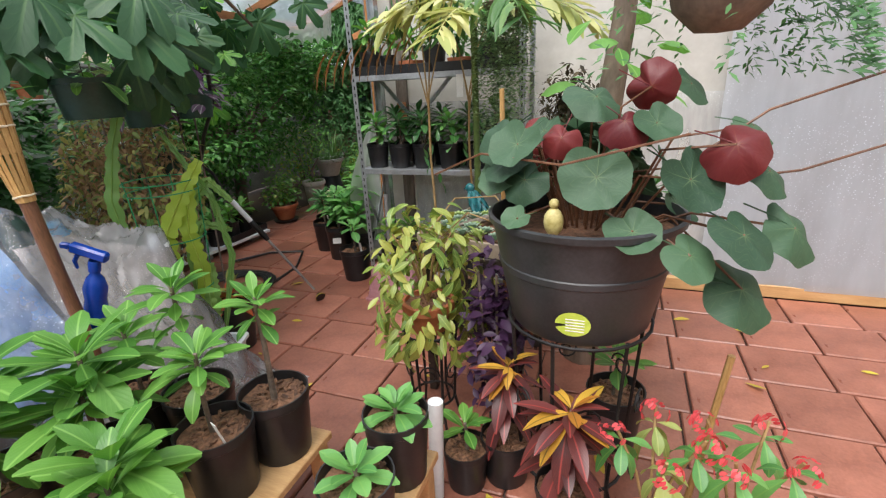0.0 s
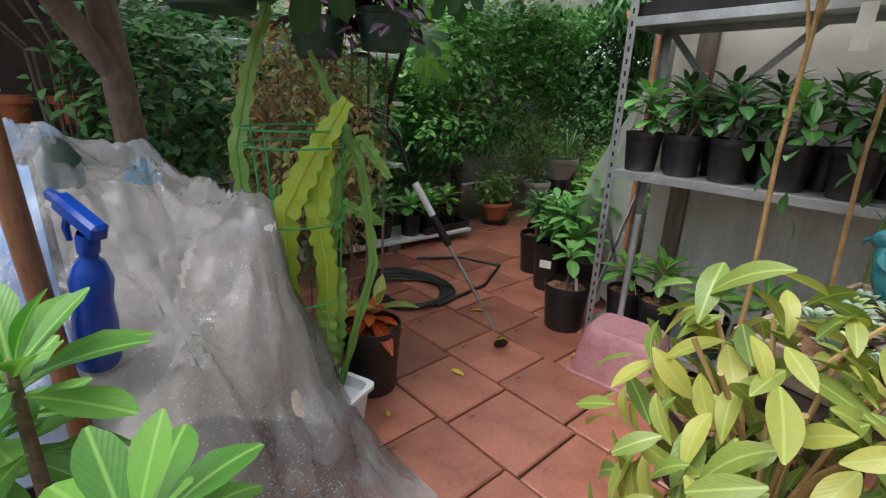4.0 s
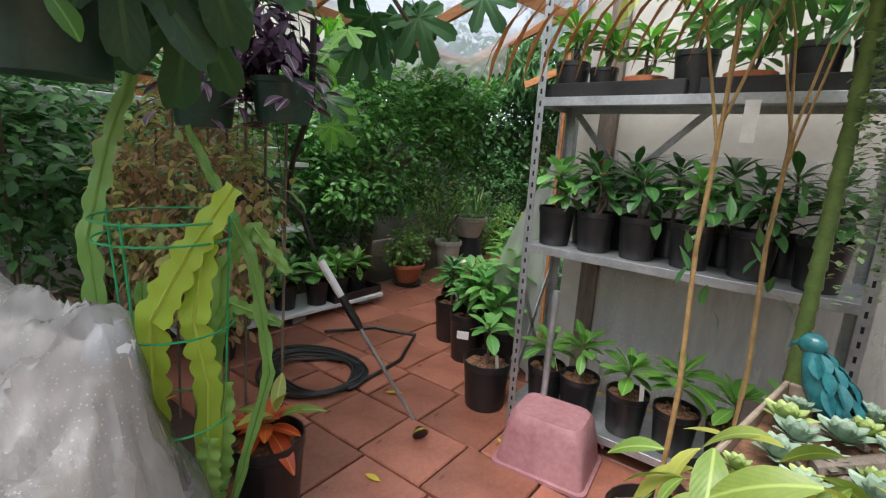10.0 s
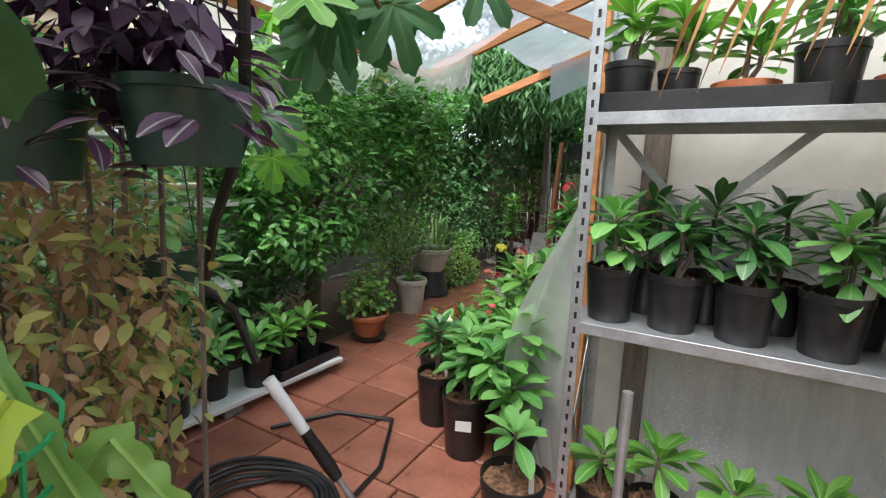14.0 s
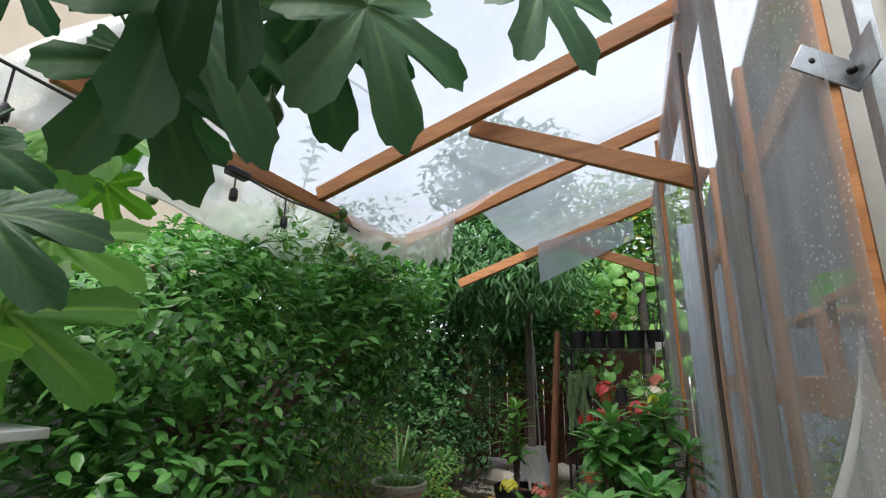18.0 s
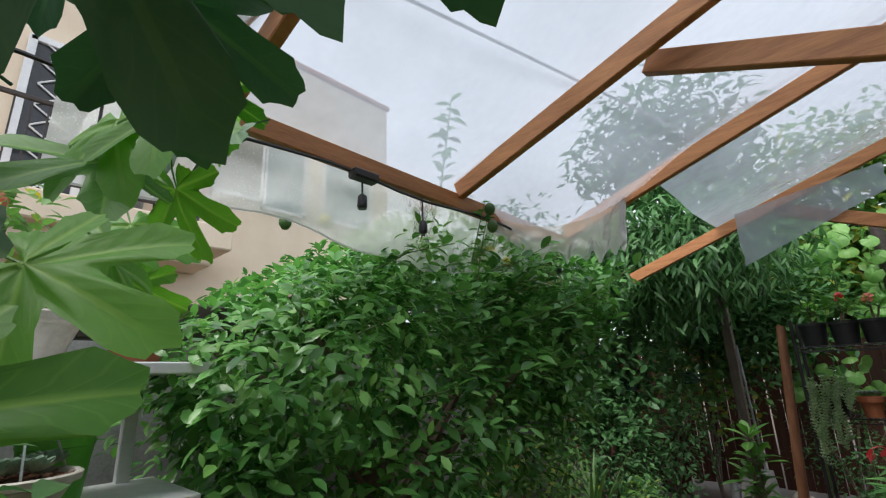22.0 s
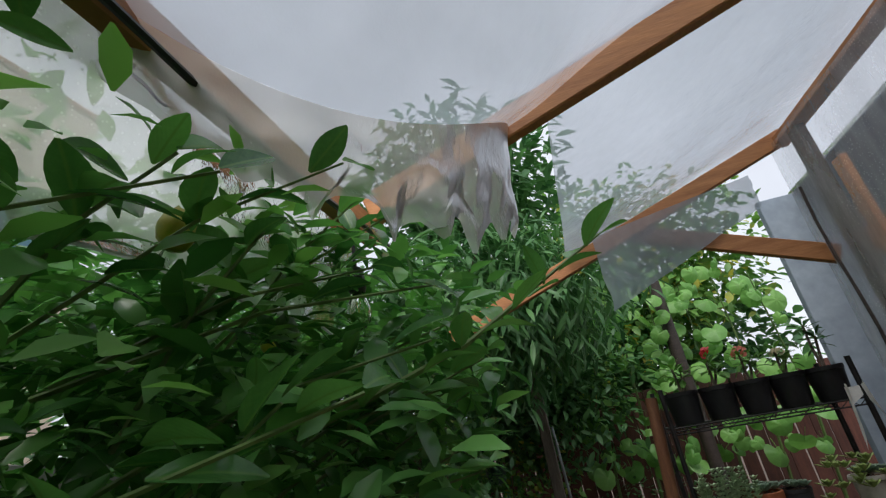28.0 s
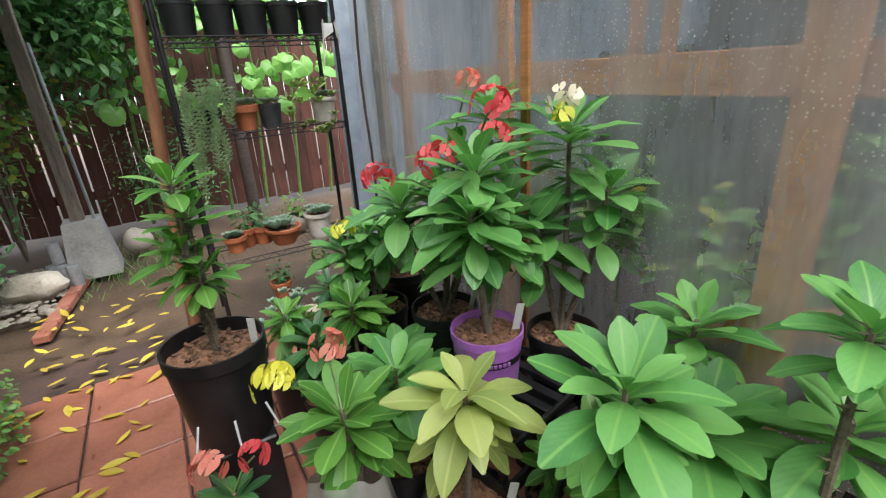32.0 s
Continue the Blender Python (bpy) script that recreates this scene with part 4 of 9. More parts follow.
LEAF = {
    "euph": [blade_mesh("leaf", L_EUPH, droop=d, wave=w) for d, w in ((0.15, 0.0), (0.35, 0.03), (0.55, 0.02))],
    "bright": [blade_mesh("leaf", L_EUPHB, droop=d, width=0.38, wave=w) for d, w in ((0.12, 0.02), (0.3, 0.0), (0.5, 0.03))],
    "dark": [blade_mesh("leaf", L_EUPHD, droop=d, width=0.34) for d in (0.15, 0.35, 0.55)],
    "pale": [blade_mesh("leaf", L_PALE, droop=d, width=0.42) for d in (0.3, 0.5, 0.8)],
    "fig": [lobed_mesh("leaf", L_FIG, d, c, k) for k, (d, c) in enumerate(((1.0, 0.18), (0.9, 0.34), (0.8, 0.50)))],
    "figb": [lobed_mesh("leaf", L_FIGB, d, c, 7) for d, c in ((1.05, 0.15), (0.95, 0.25))],
    "begon": [round_mesh("leaf", L_BEGON, c, 0.4, r) for c, r in ((0.05, 0.02), (0.14, 0.04), (-0.08, 0.03))],
    "begred": [round_mesh("leaf", L_BEGRED, c, 0.4, 0.05) for c in (0.2, 0.34)],
    "yell": [blade_mesh("leaf", L_YELL, droop=d, width=0.38, shape="oval") for d in (0.2, 0.45, 0.7)],
    "citrus": [blade_mesh("leaf", L_CITRUSV, droop=d, width=0.46, shape="oval", fold=0.14) for d in (0.1, 0.3, 0.5)],
    "croton": [blade_mesh("leaf", L_CROTON, droop=d, width=0.3, shape="oval") for d in (0.3, 0.6)],
    "crotony": [blade_mesh("leaf", L_CROTONY, droop=d, width=0.32, shape="oval") for d in (0.2, 0.6)],
    "crotonr": [blade_mesh("leaf", L_CROTONR, droop=d, width=0.34, shape="oval") for d in (0.2, 0.5)],
    "zeb": [blade_mesh("leaf", L_ZEB, droop=d, width=0.38, shape="oval", seg=5) for d in (0.15, 0.4)],
    "vine": [round_mesh("leaf", L_VINE, c, 0.5) for c in (0.1, 0.2)],
    "fallen": [blade_mesh("leaf", L_FALLEN, droop=d, width=0.34, shape="oval", seg=5) for d in (0.1, -0.2)],
}


def petal_mesh(name, material):
    b = Geo()
    for s in (-1, 1):
        vs, fs = [(0, 0, 0)], []
        n = 9
        for k in range(n):
            a = -1.35 + 2.7 * k / (n - 1)
            vs.append((s * 0.62 * math.cos(a) * 0.9, 0.62 * math.sin(a), 0.10 * math.cos(a) + 0.05 * math.sin(2 * a)))
        fs = [(0, k, k + 1) if s > 0 else (0, k + 1, k) for k in range(1, n)]
        b.add(vs, fs)
    b.ball((0, 0, 0.04), 0.09, 6, 4)
    return b.mesh(name, material)


PETAL = {"red": petal_mesh("flower", P_RED), "orange": petal_mesh("flower", P_ORANGE), "yellow": petal_mesh("flower", P_YELLOW), "cream": petal_mesh("flower", P_CREAM)}


def pot_body(r, h, style="nursery", seg=22):
    b = Geo()
    if style == "nursery":
        prof = [(0.001, 0.0), (r * 0.80, 0.0), (r * 0.81, 0.004), (r * 0.965, h * 0.86), (r * 1.0, h * 0.875), (r * 1.0, h), (r * 0.955, h), (r * 0.945, h * 0.84), (r * 0.93, h * 0.82)]
    elif style == "bowl":
        prof = [(0.001, 0.0), (r * 0.55, 0.0), (r * 0.62, h * 0.10), (r * 0.88, h * 0.74), (r * 1.0, h * 0.8), (r * 1.02, h * 0.96), (r * 0.98, h), (r * 0.9, h * 0.97), (r * 0.86, h * 0.82)]
    elif style == "clay":
        prof = [(0.001, 0.0), (r * 0.66, 0.0), (r * 0.84, h * 0.70), (r * 0.85, h * 0.71), (r * 0.99, h * 0.72), (r * 1.02, h * 0.98), (r * 0.99, h), (r * 0.88, h), (r * 0.86, h * 0.8)]
    else:
        prof = [(0.001, 0.0), (r * 0.72, 0.0), (r * 0.74, h * 0.08), (r * 0.76, h * 0.09), (r * 0.90, h * 0.82), (r * 1.02, h * 0.85), (r * 1.04, h * 0.93), (r * 1.0, h), (r * 0.93, h), (r * 0.9, h * 0.84)]
    b.lathe(prof, seg)
    return b


POTS = {}


def add_pot(parent, r, h, material, style="nursery", z=0.0, label=""):
    key = ("p", round(r, 3), round(h, 3), material.name, style)
    if key not in POTS:
        POTS[key] = pot_body(r, h, style).mesh("pot", material)
        s = Geo()
        rs = r * 0.925
        vs, fs = [(0, 0, h * 0.88)], []
        rr = random.Random(3)
        for q in (0.5, 1.0):
            for k in range(18):
                a = 2 * math.pi * k / 18
                vs.append((rs * q * math.cos(a), rs * q * math.sin(a), h * 0.86 + rr.uniform(-0.006, 0.01)))
        fs = [(0, 1 + k, 1 + (k + 1) % 18) for k in range(18)] + [(1 + k, 19 + k, 19 + (k + 1) % 18, 1 + (k + 1) % 18) for k in range(18)]
        s.add(vs, fs)
        for _ in range(60):
            a, q = rr.uniform(0, 6.28), rs * rr.random() ** 0.5 * 0.92
            w = Vector((rr.uniform(-1, 1), rr.uniform(-1, 1), 0.3))
            m3 = Euler((rr.uniform(-0.6, 0.6), rr.uniform(-0.6, 0.6), rr.uniform(0, 3))).to_matrix()
            s.box((q * math.cos(a), q * math.sin(a), h * 0.88), (0.018 + 0.01 * rr.random(), 0.010, 0.005), 0.001, m3)
        POTS[("s",) + key] = s.mesh("soil", M_SOIL, False)
    p = part("pot", POTS[key], None, parent, label)
    s = part("soil", POTS[("s",) + key], None, parent)
    p.location.z = s.location.z = z
    tagged(s, kind="stuff")
    return p


def rosette(parent, kind, top, n, size, rr, spread=(0.05, 1.25), lift=0.0, seedturn=0.0):
    """A whorl of leaves round a stem's head, the youngest upright."""
    for k in range(n):
        f = (k + 0.5) / n
        yaw = seedturn + k * 2.39996 + rr.uniform(-0.15, 0.15)
        pitch = spread[1] - (spread[1] - spread[0]) * f ** 0.8 + rr.uniform(-0.12, 0.12)
        sz = size * (0.55 + 0.45 * f ** 0.6) * rr.uniform(0.85, 1.12)
        base = Vector(top) + Vector((math.cos(yaw) * 0.006, math.sin(yaw) * 0.006, lift - 0.05 * f * size / 0.16))
        way = sph(yaw, pitch)
        up = sph(yaw, pitch + math.pi / 2)
        leaf_part(rr.choice(LEAF[kind]), aim(base, way, up, sz), parent)


def flower_head(parent, kind, at, n, r, rr, size=0.022):
    for k in range(n):
        d = sph(rr.uniform(0, 6.28), math.asin(rr.uniform(-0.25, 1)))
        leaf_part(PETAL[kind], aim(Vector(at) + d * r, d.orthogonal(), d, size * rr.uniform(0.85, 1.15)), parent, "flower")


def stem_geo(b, pts, r0, r1, thorn=0, rr=None):
    n = len(pts)
    b.tube(pts, [r0 + (r1 - r0) * i / (n - 1) for i in range(n)], 7)
    for _ in range(thorn):
        i = rr.randrange(n - 1)
        p = Vector(pts[i]).lerp(Vector(pts[i + 1]), rr.random())
        d = sph(rr.uniform(0, 6.28), 0.2)
        b.tube([p, p + d * (r0 * 2.2)], [r0 * 0.35, 0.0006], 3, False)


def potted(label, at, r, h, tall, heads, kind, n, size, seed, potmat=None, style="nursery", flowers=(), z=0.0, name="potted_euphorbia", group="potted euphorbias", thorn=0, mid=0, tag=False, spread=(0.05, 1.25)):
    """A potted plant: pot, soil, thorny stem with side heads, whorls of leaves, flowers."""
    rr = random.Random(seed)
    t = thing(name, label, "potted plant", (at[0], at[1], z), 0, group)
    add_pot(t, r, h, potmat or M_BLACK, style)
    s = Geo()
    base = Vector((rr.uniform(-0.01, 0.01), rr.uniform(-0.01, 0.01), h * 0.85))
    tops = []
    for i, (dx, dy, hh) in enumerate(heads):
        top = Vector((dx, dy, h + tall * hh))
        mid_p = base.lerp(top, 0.5) + Vector((dx * 0.15 + rr.uniform(-0.01, 0.01), dy * 0.15, 0))
        stem_geo(s, [base, mid_p, top], 0.011 if tall > 0.3 else 0.008, 0.006, thorn, rr)
        tops.append((top, mid_p))
    part("stem", s, M_STEM, t)
    for i, (top, mid_p) in enumerate(tops):
        rosette(t, kind, top, n, size, rr, spread, seedturn=i * 1.3 + seed)
        for k in range(mid):
            f = rr.uniform(0.45, 0.92)
            p = mid_p.lerp(top, f)
            rosette(t, kind, p, 4, size * 0.85, rr, (-0.45, 0.45), seedturn=rr.uniform(0, 6))
    for kindf, dx, dy, z0, nf, rf in flowers:
        f = Geo()
        top = tops[0][0]
        f.tube([top, (top + Vector((dx, dy, z0))) / 2 + Vector((0, 0, 0.02)), (dx, dy, z0)], 0.003, 5)
        part("flower_stalk", f, M_GSTEM, t)
        flower_head(t, kindf, (dx, dy, z0), int(nf * 1.1), rf * 1.15, rr, 0.035)
    if tag:
        f = Geo()
        m3 = Euler((0.25, 0.1, rr.uniform(-1.2, 0.2))).to_matrix()
        f.box((r * 0.72, -r * 0.45, h + 0.025), (0.022, 0.002, 0.10), 0.0008, m3)
        part("plant_label", f, M_LABEL, t, "white plastic plant label")
    return t


def foliage(b, c, rad, n, size, rr, shape="oval", width=0.45, out=0.5, shell=0.55, droop=0.3, seg=3, keep=None, lump=0.25, hang=0.0):
    """Leaves through an uneven ellipsoid, thickest near its surface."""
    c, made = Vector(c), 0
    tries = 0
    while made < n and tries < n * 5:
        tries += 1
        d = sph(rr.uniform(0, 6.28), math.asin(rr.uniform(-1, 1)))
        q = (shell + (1 - shell) * rr.random()) * (1 + lump * noise.noise(d * 2.3 + c))
        p = Vector((c.x + d.x * rad[0] * q, c.y + d.y * rad[1] * q, c.z + d.z * rad[2] * q))
        if p.z < 0.02 or (keep and not keep(p)):
            continue
        way = (d * out + sph(rr.uniform(0, 6.28), rr.uniform(-0.7, 0.6)) + Vector((0, 0, -hang))).normalized()
        up = (d * 0.6 + Vector((0, 0, 1)) + Vector((rr.uniform(-0.5, 0.5), rr.uniform(-0.5, 0.5), 0))).normalized()
        s = size * rr.uniform(0.65, 1.25)
        b.blade(p, way, up, s, s * width, seg, droop, 0.12, shape, 2)
        made += 1
    return b


# the line walked, to keep branches clear of it
WALKWAY = [(1.69, -2.85, 1.49), (1.64, -2.48, 1.45), (1.52, -2.26, 1.55), (1.44, -2.18, 1.65), (1.40, -2.03, 1.57), (1.15, -1.86, 1.31), (0.94, -1.89, 1.14), (0.95, -2.06, 1.18), (0.94, -1.85, 1.29), (0.83, -1.69, 1.34), (1.18, -1.90, 1.54), (0.86, -1.75, 1.51), (0.47, -1.51, 1.44), (0.1, -1.0, 1.35), (-0.33, -0.5, 1.26), (-0.43, -0.33, 1.36), (-0.56, -0.33, 1.35), (-0.76, 0.04, 1.45), (-0.92, 0.22, 1.38), (-1.35, 0.53, 1.55), (-1.5, 0.8, 1.62), (-1.6, 1.11, 1.67), (-1.66, 1.5, 1.68), (-1.6, 1.66, 1.55), (-1.4, 1.53, 1.34)]


def clear_of_walk(p, room=0.2):
    p = Vector(p)
    for a, b2 in zip(WALKWAY, WALKWAY[1:]):
        a, b2 = Vector(a), Vector(b2)
        ab = b2 - a
        t = max(0, min(1, (p - a).dot(ab) / max(ab.length_squared, 1e-9)))
        if (a + ab * t - p).length < room:
            return False
    return True


# -- lemon tree --
rr = random.Random(11)
tree = thing("lemon_tree", "dense dark green lemon tree with unripe fruit", "tree", (0, 0, 0))
b = Geo()
root = Vector((-2.95, 1.85, -0.05))
b.tube([root, root + Vector((0.05, 0.0, 0.5)), root + Vector((0.02, -0.05, 0.95))], [0.085, 0.07, 0.06], 10)
limbs = []
for k in range(11):
    a = k * 0.571 + 0.2
    s0 = root + Vector((0.03, -0.03, 0.6 + 0.04 * k))
    e = Vector((-2.80 + math.cos(a) * 0.75, 1.75 + math.sin(a) * 1.05, 1.1 + 0.85 * rr.random()))
    m1 = s0.lerp(e, 0.5) + Vector((0, 0, 0.12))
    b.tube([s0, m1, e], [0.04, 0.024, 0.008], 6)
    limbs.append(e)
part("trunk", b, M_BARK, tree)


def tree_keep(p):
    return clear_of_walk(p, 0.34 if p.z > 1.05 else 0.2) and not (p.x > -1.60 - 0.25 * (p.z < 1.55)) and not (p.z > 2.16 and p.x > -2.25) and p.y > 0.35 and p.z < 1.55 + 0.62 * (p.y - 0.45) + 0.05 * (-2.3 - p.x)


crown = Geo()
for c, rad, n in (((-2.75, 1.75, 1.45), (0.86, 1.30, 0.86), 6500), ((-2.55, 1.05, 1.62), (0.55, 0.62, 0.52), 1700), ((-2.35, 2.35, 1.65), (0.52, 0.55, 0.42), 1500), ((-3.1, 1.3, 2.1), (0.7, 0.8, 0.42), 2300), ((-2.3, 1.2, 1.0), (0.4, 0.6, 0.35), 800), ((-2.95, 2.6, 1.9), (0.6, 0.6, 0.4), 1500), ((-2.3, 2.5, 1.95), (0.5, 0.6, 0.3), 1600)):
    foliage(crown, c, rad, n, 0.075, rr, out=0.7, shell=0.7, keep=tree_keep, lump=0.35)
tagged(part("crown", crown, L_CITRUS, tree, "thousands of small glossy leaves"), kind="stuff")
crown2 = Geo()
for c, rad, n in (((-2.75, 1.75, 1.52), (0.93, 1.36, 0.92), 1700), ((-2.5, 1.1, 1.8), (0.6, 0.65, 0.5), 800), ((-3.0, 1.2, 2.05), (0.75, 0.9, 0.45), 800)):
    foliage(crown2, c, rad, n, 0.06, rr, out=0.9, shell=0.93, keep=lambda p: tree_keep(p) and p.z > 1.2, lump=0.35)
tagged(part("young_leaves", crown2, L_CITRUSB, tree, "paler young leaves at the tips"), kind="stuff")
# larger leaves on the twigs that the walk brushes
for k in range(46):
    y0 = 1.05 + 1.5 * rr.random()
    z0 = rr.uniform(1.35, 2.0)
    p0 = Vector((-2.25, y0, z0 - 0.1))
    p1 = Vector((-1.80 - 0.22 * rr.random(), y0 + rr.uniform(-0.1, 0.3), z0 + rr.uniform(-0.05, 0.15)))
    if not clear_of_walk(p1, 0.27):
        continue
    b = Geo()
    b.tube([p0, p0.lerp(p1, 0.5) + Vector((0, 0, 0.03)), p1], [0.004, 0.003, 0.002], 4)
    part("twig", b, M_GSTEM, tree)
    for i in range(7):
        f = 0.25 + 0.75 * i / 6
        p = p0.lerp(p1, f) + Vector((0, 0, 0.03 * math.sin(f * 3)))
        if not clear_of_walk(p, 0.24):
            continue
        way = (p1 - p0).normalized() * 0.7 + sph(i * 2.4, rr.uniform(-0.3, 0.7))
        leaf_part(rr.choice(LEAF["citrus"]), aim(p, way, Vector((0.2, 0, 1)) + sph(rr.uniform(0, 6), 0) * 0.6, rr.uniform(0.07, 0.105)), tree)
# one long shoot reaching out under the torn film
p0, p1 = Vector((-2.05, 2.1, 1.72)), Vector((-1.56, 2.32, 1.98))
b = Geo()
b.tube([p0, p0.lerp(p1, 0.5) + Vector((0, 0, -0.03)), p1], [0.005, 0.004, 0.002], 4)
part("twig", b, M_GSTEM, tree)
for i in range(17):
    f = 0.1 + 0.9 * i / 16
    p = p0.lerp(p1, f) + Vector((0, 0, -0.03 * math.sin(f * 3.1)))
    way = (p1 - p0).normalized() * 0.8 + sph(i * 2.4, 0.4)
    leaf_part(rr.choice(LEAF["citrus"]), aim(p, way, (0, 0, 1), rr.uniform(0.07, 0.10)), tree)
# an upright shoot that stands above the roof film
b = Geo()
b.tube([(-2.35, 1.55, 1.9), (-2.22, 1.60, 2.35), (-2.16, 1.64, 2.85)], [0.008, 0.006, 0.003], 5)
part("twig", b, M_GSTEM, tree)
for i in range(22):
    z0 = 2.40 + 0.45 * i / 21
    leaf_part(rr.choice(LEAF["citrus"]), aim((-2.21 + 0.05 * (z0 - 2.4) / 0.45, 1.6 + 0.04 * (z0 - 2.4) / 0.45, z0), sph(i * 2.4, rr.uniform(-0.1, 0.8)), (0, 0, 1), rr.uniform(0.07, 0.11)), tree)
for k in range(26):
    a, e = rr.uniform(-1.2, 1.3), rr.uniform(-0.1, 0.9)
    p = Vector((-2.72 + 0.80 * math.cos(a) * math.cos(e), 1.7 + 1.25 * math.sin(a) * math.cos(e), 1.5 + 0.82 * math.sin(e)))
    if not clear_of_walk(p, 0.75):
        continue
    b = Geo()
    b.lathe([(0.001, -0.034), (0.014, -0.030), (0.026, -0.012), (0.027, 0.006), (0.018, 0.026), (0.006, 0.034), (0.001, 0.040)], 10, p)
    part("lemon", b, M_LEMON if p.z > 1.95 and k % 2 else M_LIME, tree)
for p in ((-1.99, 1.70, 2.13), (-1.97, 1.66, 2.20)):
    b = Geo()
    b.lathe([(0.001, -0.031), (0.008, -0.029), (0.017, -0.023), (0.024, -0.011), (0.026, 0.001), (0.024, 0.012), (0.018, 0.022), (0.009, 0.029), (0.003, 0.032), (0.001, 0.034)], 20, p)
    part("lemon", b, M_LIME, tree)
    for i in range(9):
        q = Vector(p) + Vector((-0.05 - 0.006 * i, 0.01, 0.05 - 0.032 * i))
        leaf_part(rr.choice(LEAF["citrus"]), aim(q, sph(i * 2.4, rr.uniform(-0.2, 0.6)), (0, 0, 1), rr.uniform(0.055, 0.085)), tree)
    b = Geo()
    b.tube([Vector(p) + Vector((0, 0, 0.03)), Vector(p) + Vector((-0.035, 0.01, 0.05)), Vector(p) + Vector((-0.06, 0.01, -0.02)), (-2.1, p[1], p[2] - 0.25)], [0.002, 0.002, 0.0025, 0.004], 6)
    part("fruit_twig", b, M_GSTEM, tree)

# -- fig tree over the path --
fig = thing("fig_tree", "fig tree with large lobed leaves over the path", "tree", (0, 0, 0))
b = Geo()
b.tube([(-1.42, -1.52, -0.05), (-1.45, -1.50, 0.7), (-1.38, -1.53, 1.25), (-1.45, -1.55, 1.8), (-1.35, -1.6, 2.3)], [0.07, 0.062, 0.058, 0.052, 0.045], 12)
b.tube([(-1.38, -1.53, 1.25), (-1.30, -1.75, 1.6), (-1.15, -1.9, 2.1)], [0.05, 0.045, 0.03], 10)
BOUGHS = [((-1.35, -1.6, 2.3), (-0.9, -1.1, 2.35), (-0.75, -0.3, 2.15), (-0.85, 0.15, 1.95)), ((-1.15, -1.9, 2.1), (-0.7, -1.8, 2.25), (-0.1, -1.75, 2.1)), ((-1.35, -1.6, 2.3), (-1.1, -0.9, 2.3), (-1.2, -0.2, 2.25)), ((-1.15, -1.9, 2.1), (-0.8, -1.5, 2.5), (-0.3, -1.1, 2.4)), ((-1.35, -1.6, 2.3), (-1.5, -0.9, 2.5), (-1.6, 0.0, 2.2))]
for l in BOUGHS:
    b.tube(l, [0.035, 0.026, 0.016, 0.010][:len(l)], 8)
part("trunk", b, M_BARK, fig)
rr = random.Random(5)
n_fig = 0
while n_fig < 120:
    l = BOUGHS[rr.choice((0, 0, 1, 1, 2, 3, 3, 4))]
    i = rr.randrange(len(l) - 1)
    p = Vector(l[i]).lerp(Vector(l[i + 1]), rr.random()) + Vector((rr.uniform(-0.36, 0.36), rr.uniform(-0.36, 0.36), rr.uniform(-0.42, 0.22)))
    if not clear_of_walk(p, 0.5) or p.z < 1.42 or (p.x > 0.25):
        continue
    yaw = rr.uniform(0, 6.28)
    way = sph(yaw, rr.uniform(-1.1, -0.1)) + Vector((0.35, -0.25, 0))
    kind = "fig" if rr.random() < 0.88 else "figb"
    leaf_part(rr.choice(LEAF[kind]), aim(p, way, Vector((0.35, -0.35, 1)) + sph(rr.uniform(0, 6.3), 0) * 0.5, rr.uniform(0.15, 0.24)), fig)
    n_fig += 1
# leaves that hang close to the walk
NEAR_FIG = [((-1.36, 0.06, 1.58), (0.6, 0.5, -0.35), (0.8, -0.6, 0.6), 0.32, "figb"), ((-1.12, 0.02, 1.84), (0.2, 0.4, -0.8), (0.8, -0.6, 0.3), 0.24, "fig"), ((-1.02, -0.02, 1.90), (0.25, 0.5, -0.6), (0.8, -0.6, 0.6), 0.28, "fig"), ((-0.86, 0.22, 2.02), (0.25, 0.3, -0.9), (0.7, -0.7, 0.2), 0.28, "fig"), ((-0.94, 0.18, 2.02), (0.0, 0.4, -0.8), (0.6, -0.8, 0.2), 0.27, "fig"), ((-0.60, 0.42, 2.13), (0.4, 0.2, -0.6), (0.4, -0.8, 0.4), 0.22, "fig"), ((-1.18, 0.12, 1.83), (-0.2, 0.3, -0.9), (0.8, -0.5, 0.3), 0.17, "fig"), ((-1.12, -0.12, 1.42), (0.1, 0.3, -0.9), (0.9, -0.4, 0.2), 0.20, "figb"), ((-1.2, -0.3, 1.7), (0.3, 0.2, -0.8), (0.8, -0.6, 0.3), 0.22, "figb"), ((-1.26, -0.02, 1.45), (0.5, 0.55, -0.6), (0.8, -0.6, 0.5), 0.36, "figb"), ((-0.50, -0.55, 1.72), (0.5, -0.2, -0.3), (0.5, -0.6, 0.8), 0.22, "figb"), ((-0.62, -0.62, 1.55), (0.4, -0.1, -0.4), (0.5, -0.6, 0.8), 0.18, "figb")]
for p, way, up, s, kind in NEAR_FIG:
    leaf_part(LEAF[kind][0], aim(p, way, up, s * ((0.5 if kind == "figb" else 0.9) if p[1] > -1 else 0.85)), fig)
rr = random.Random(6)
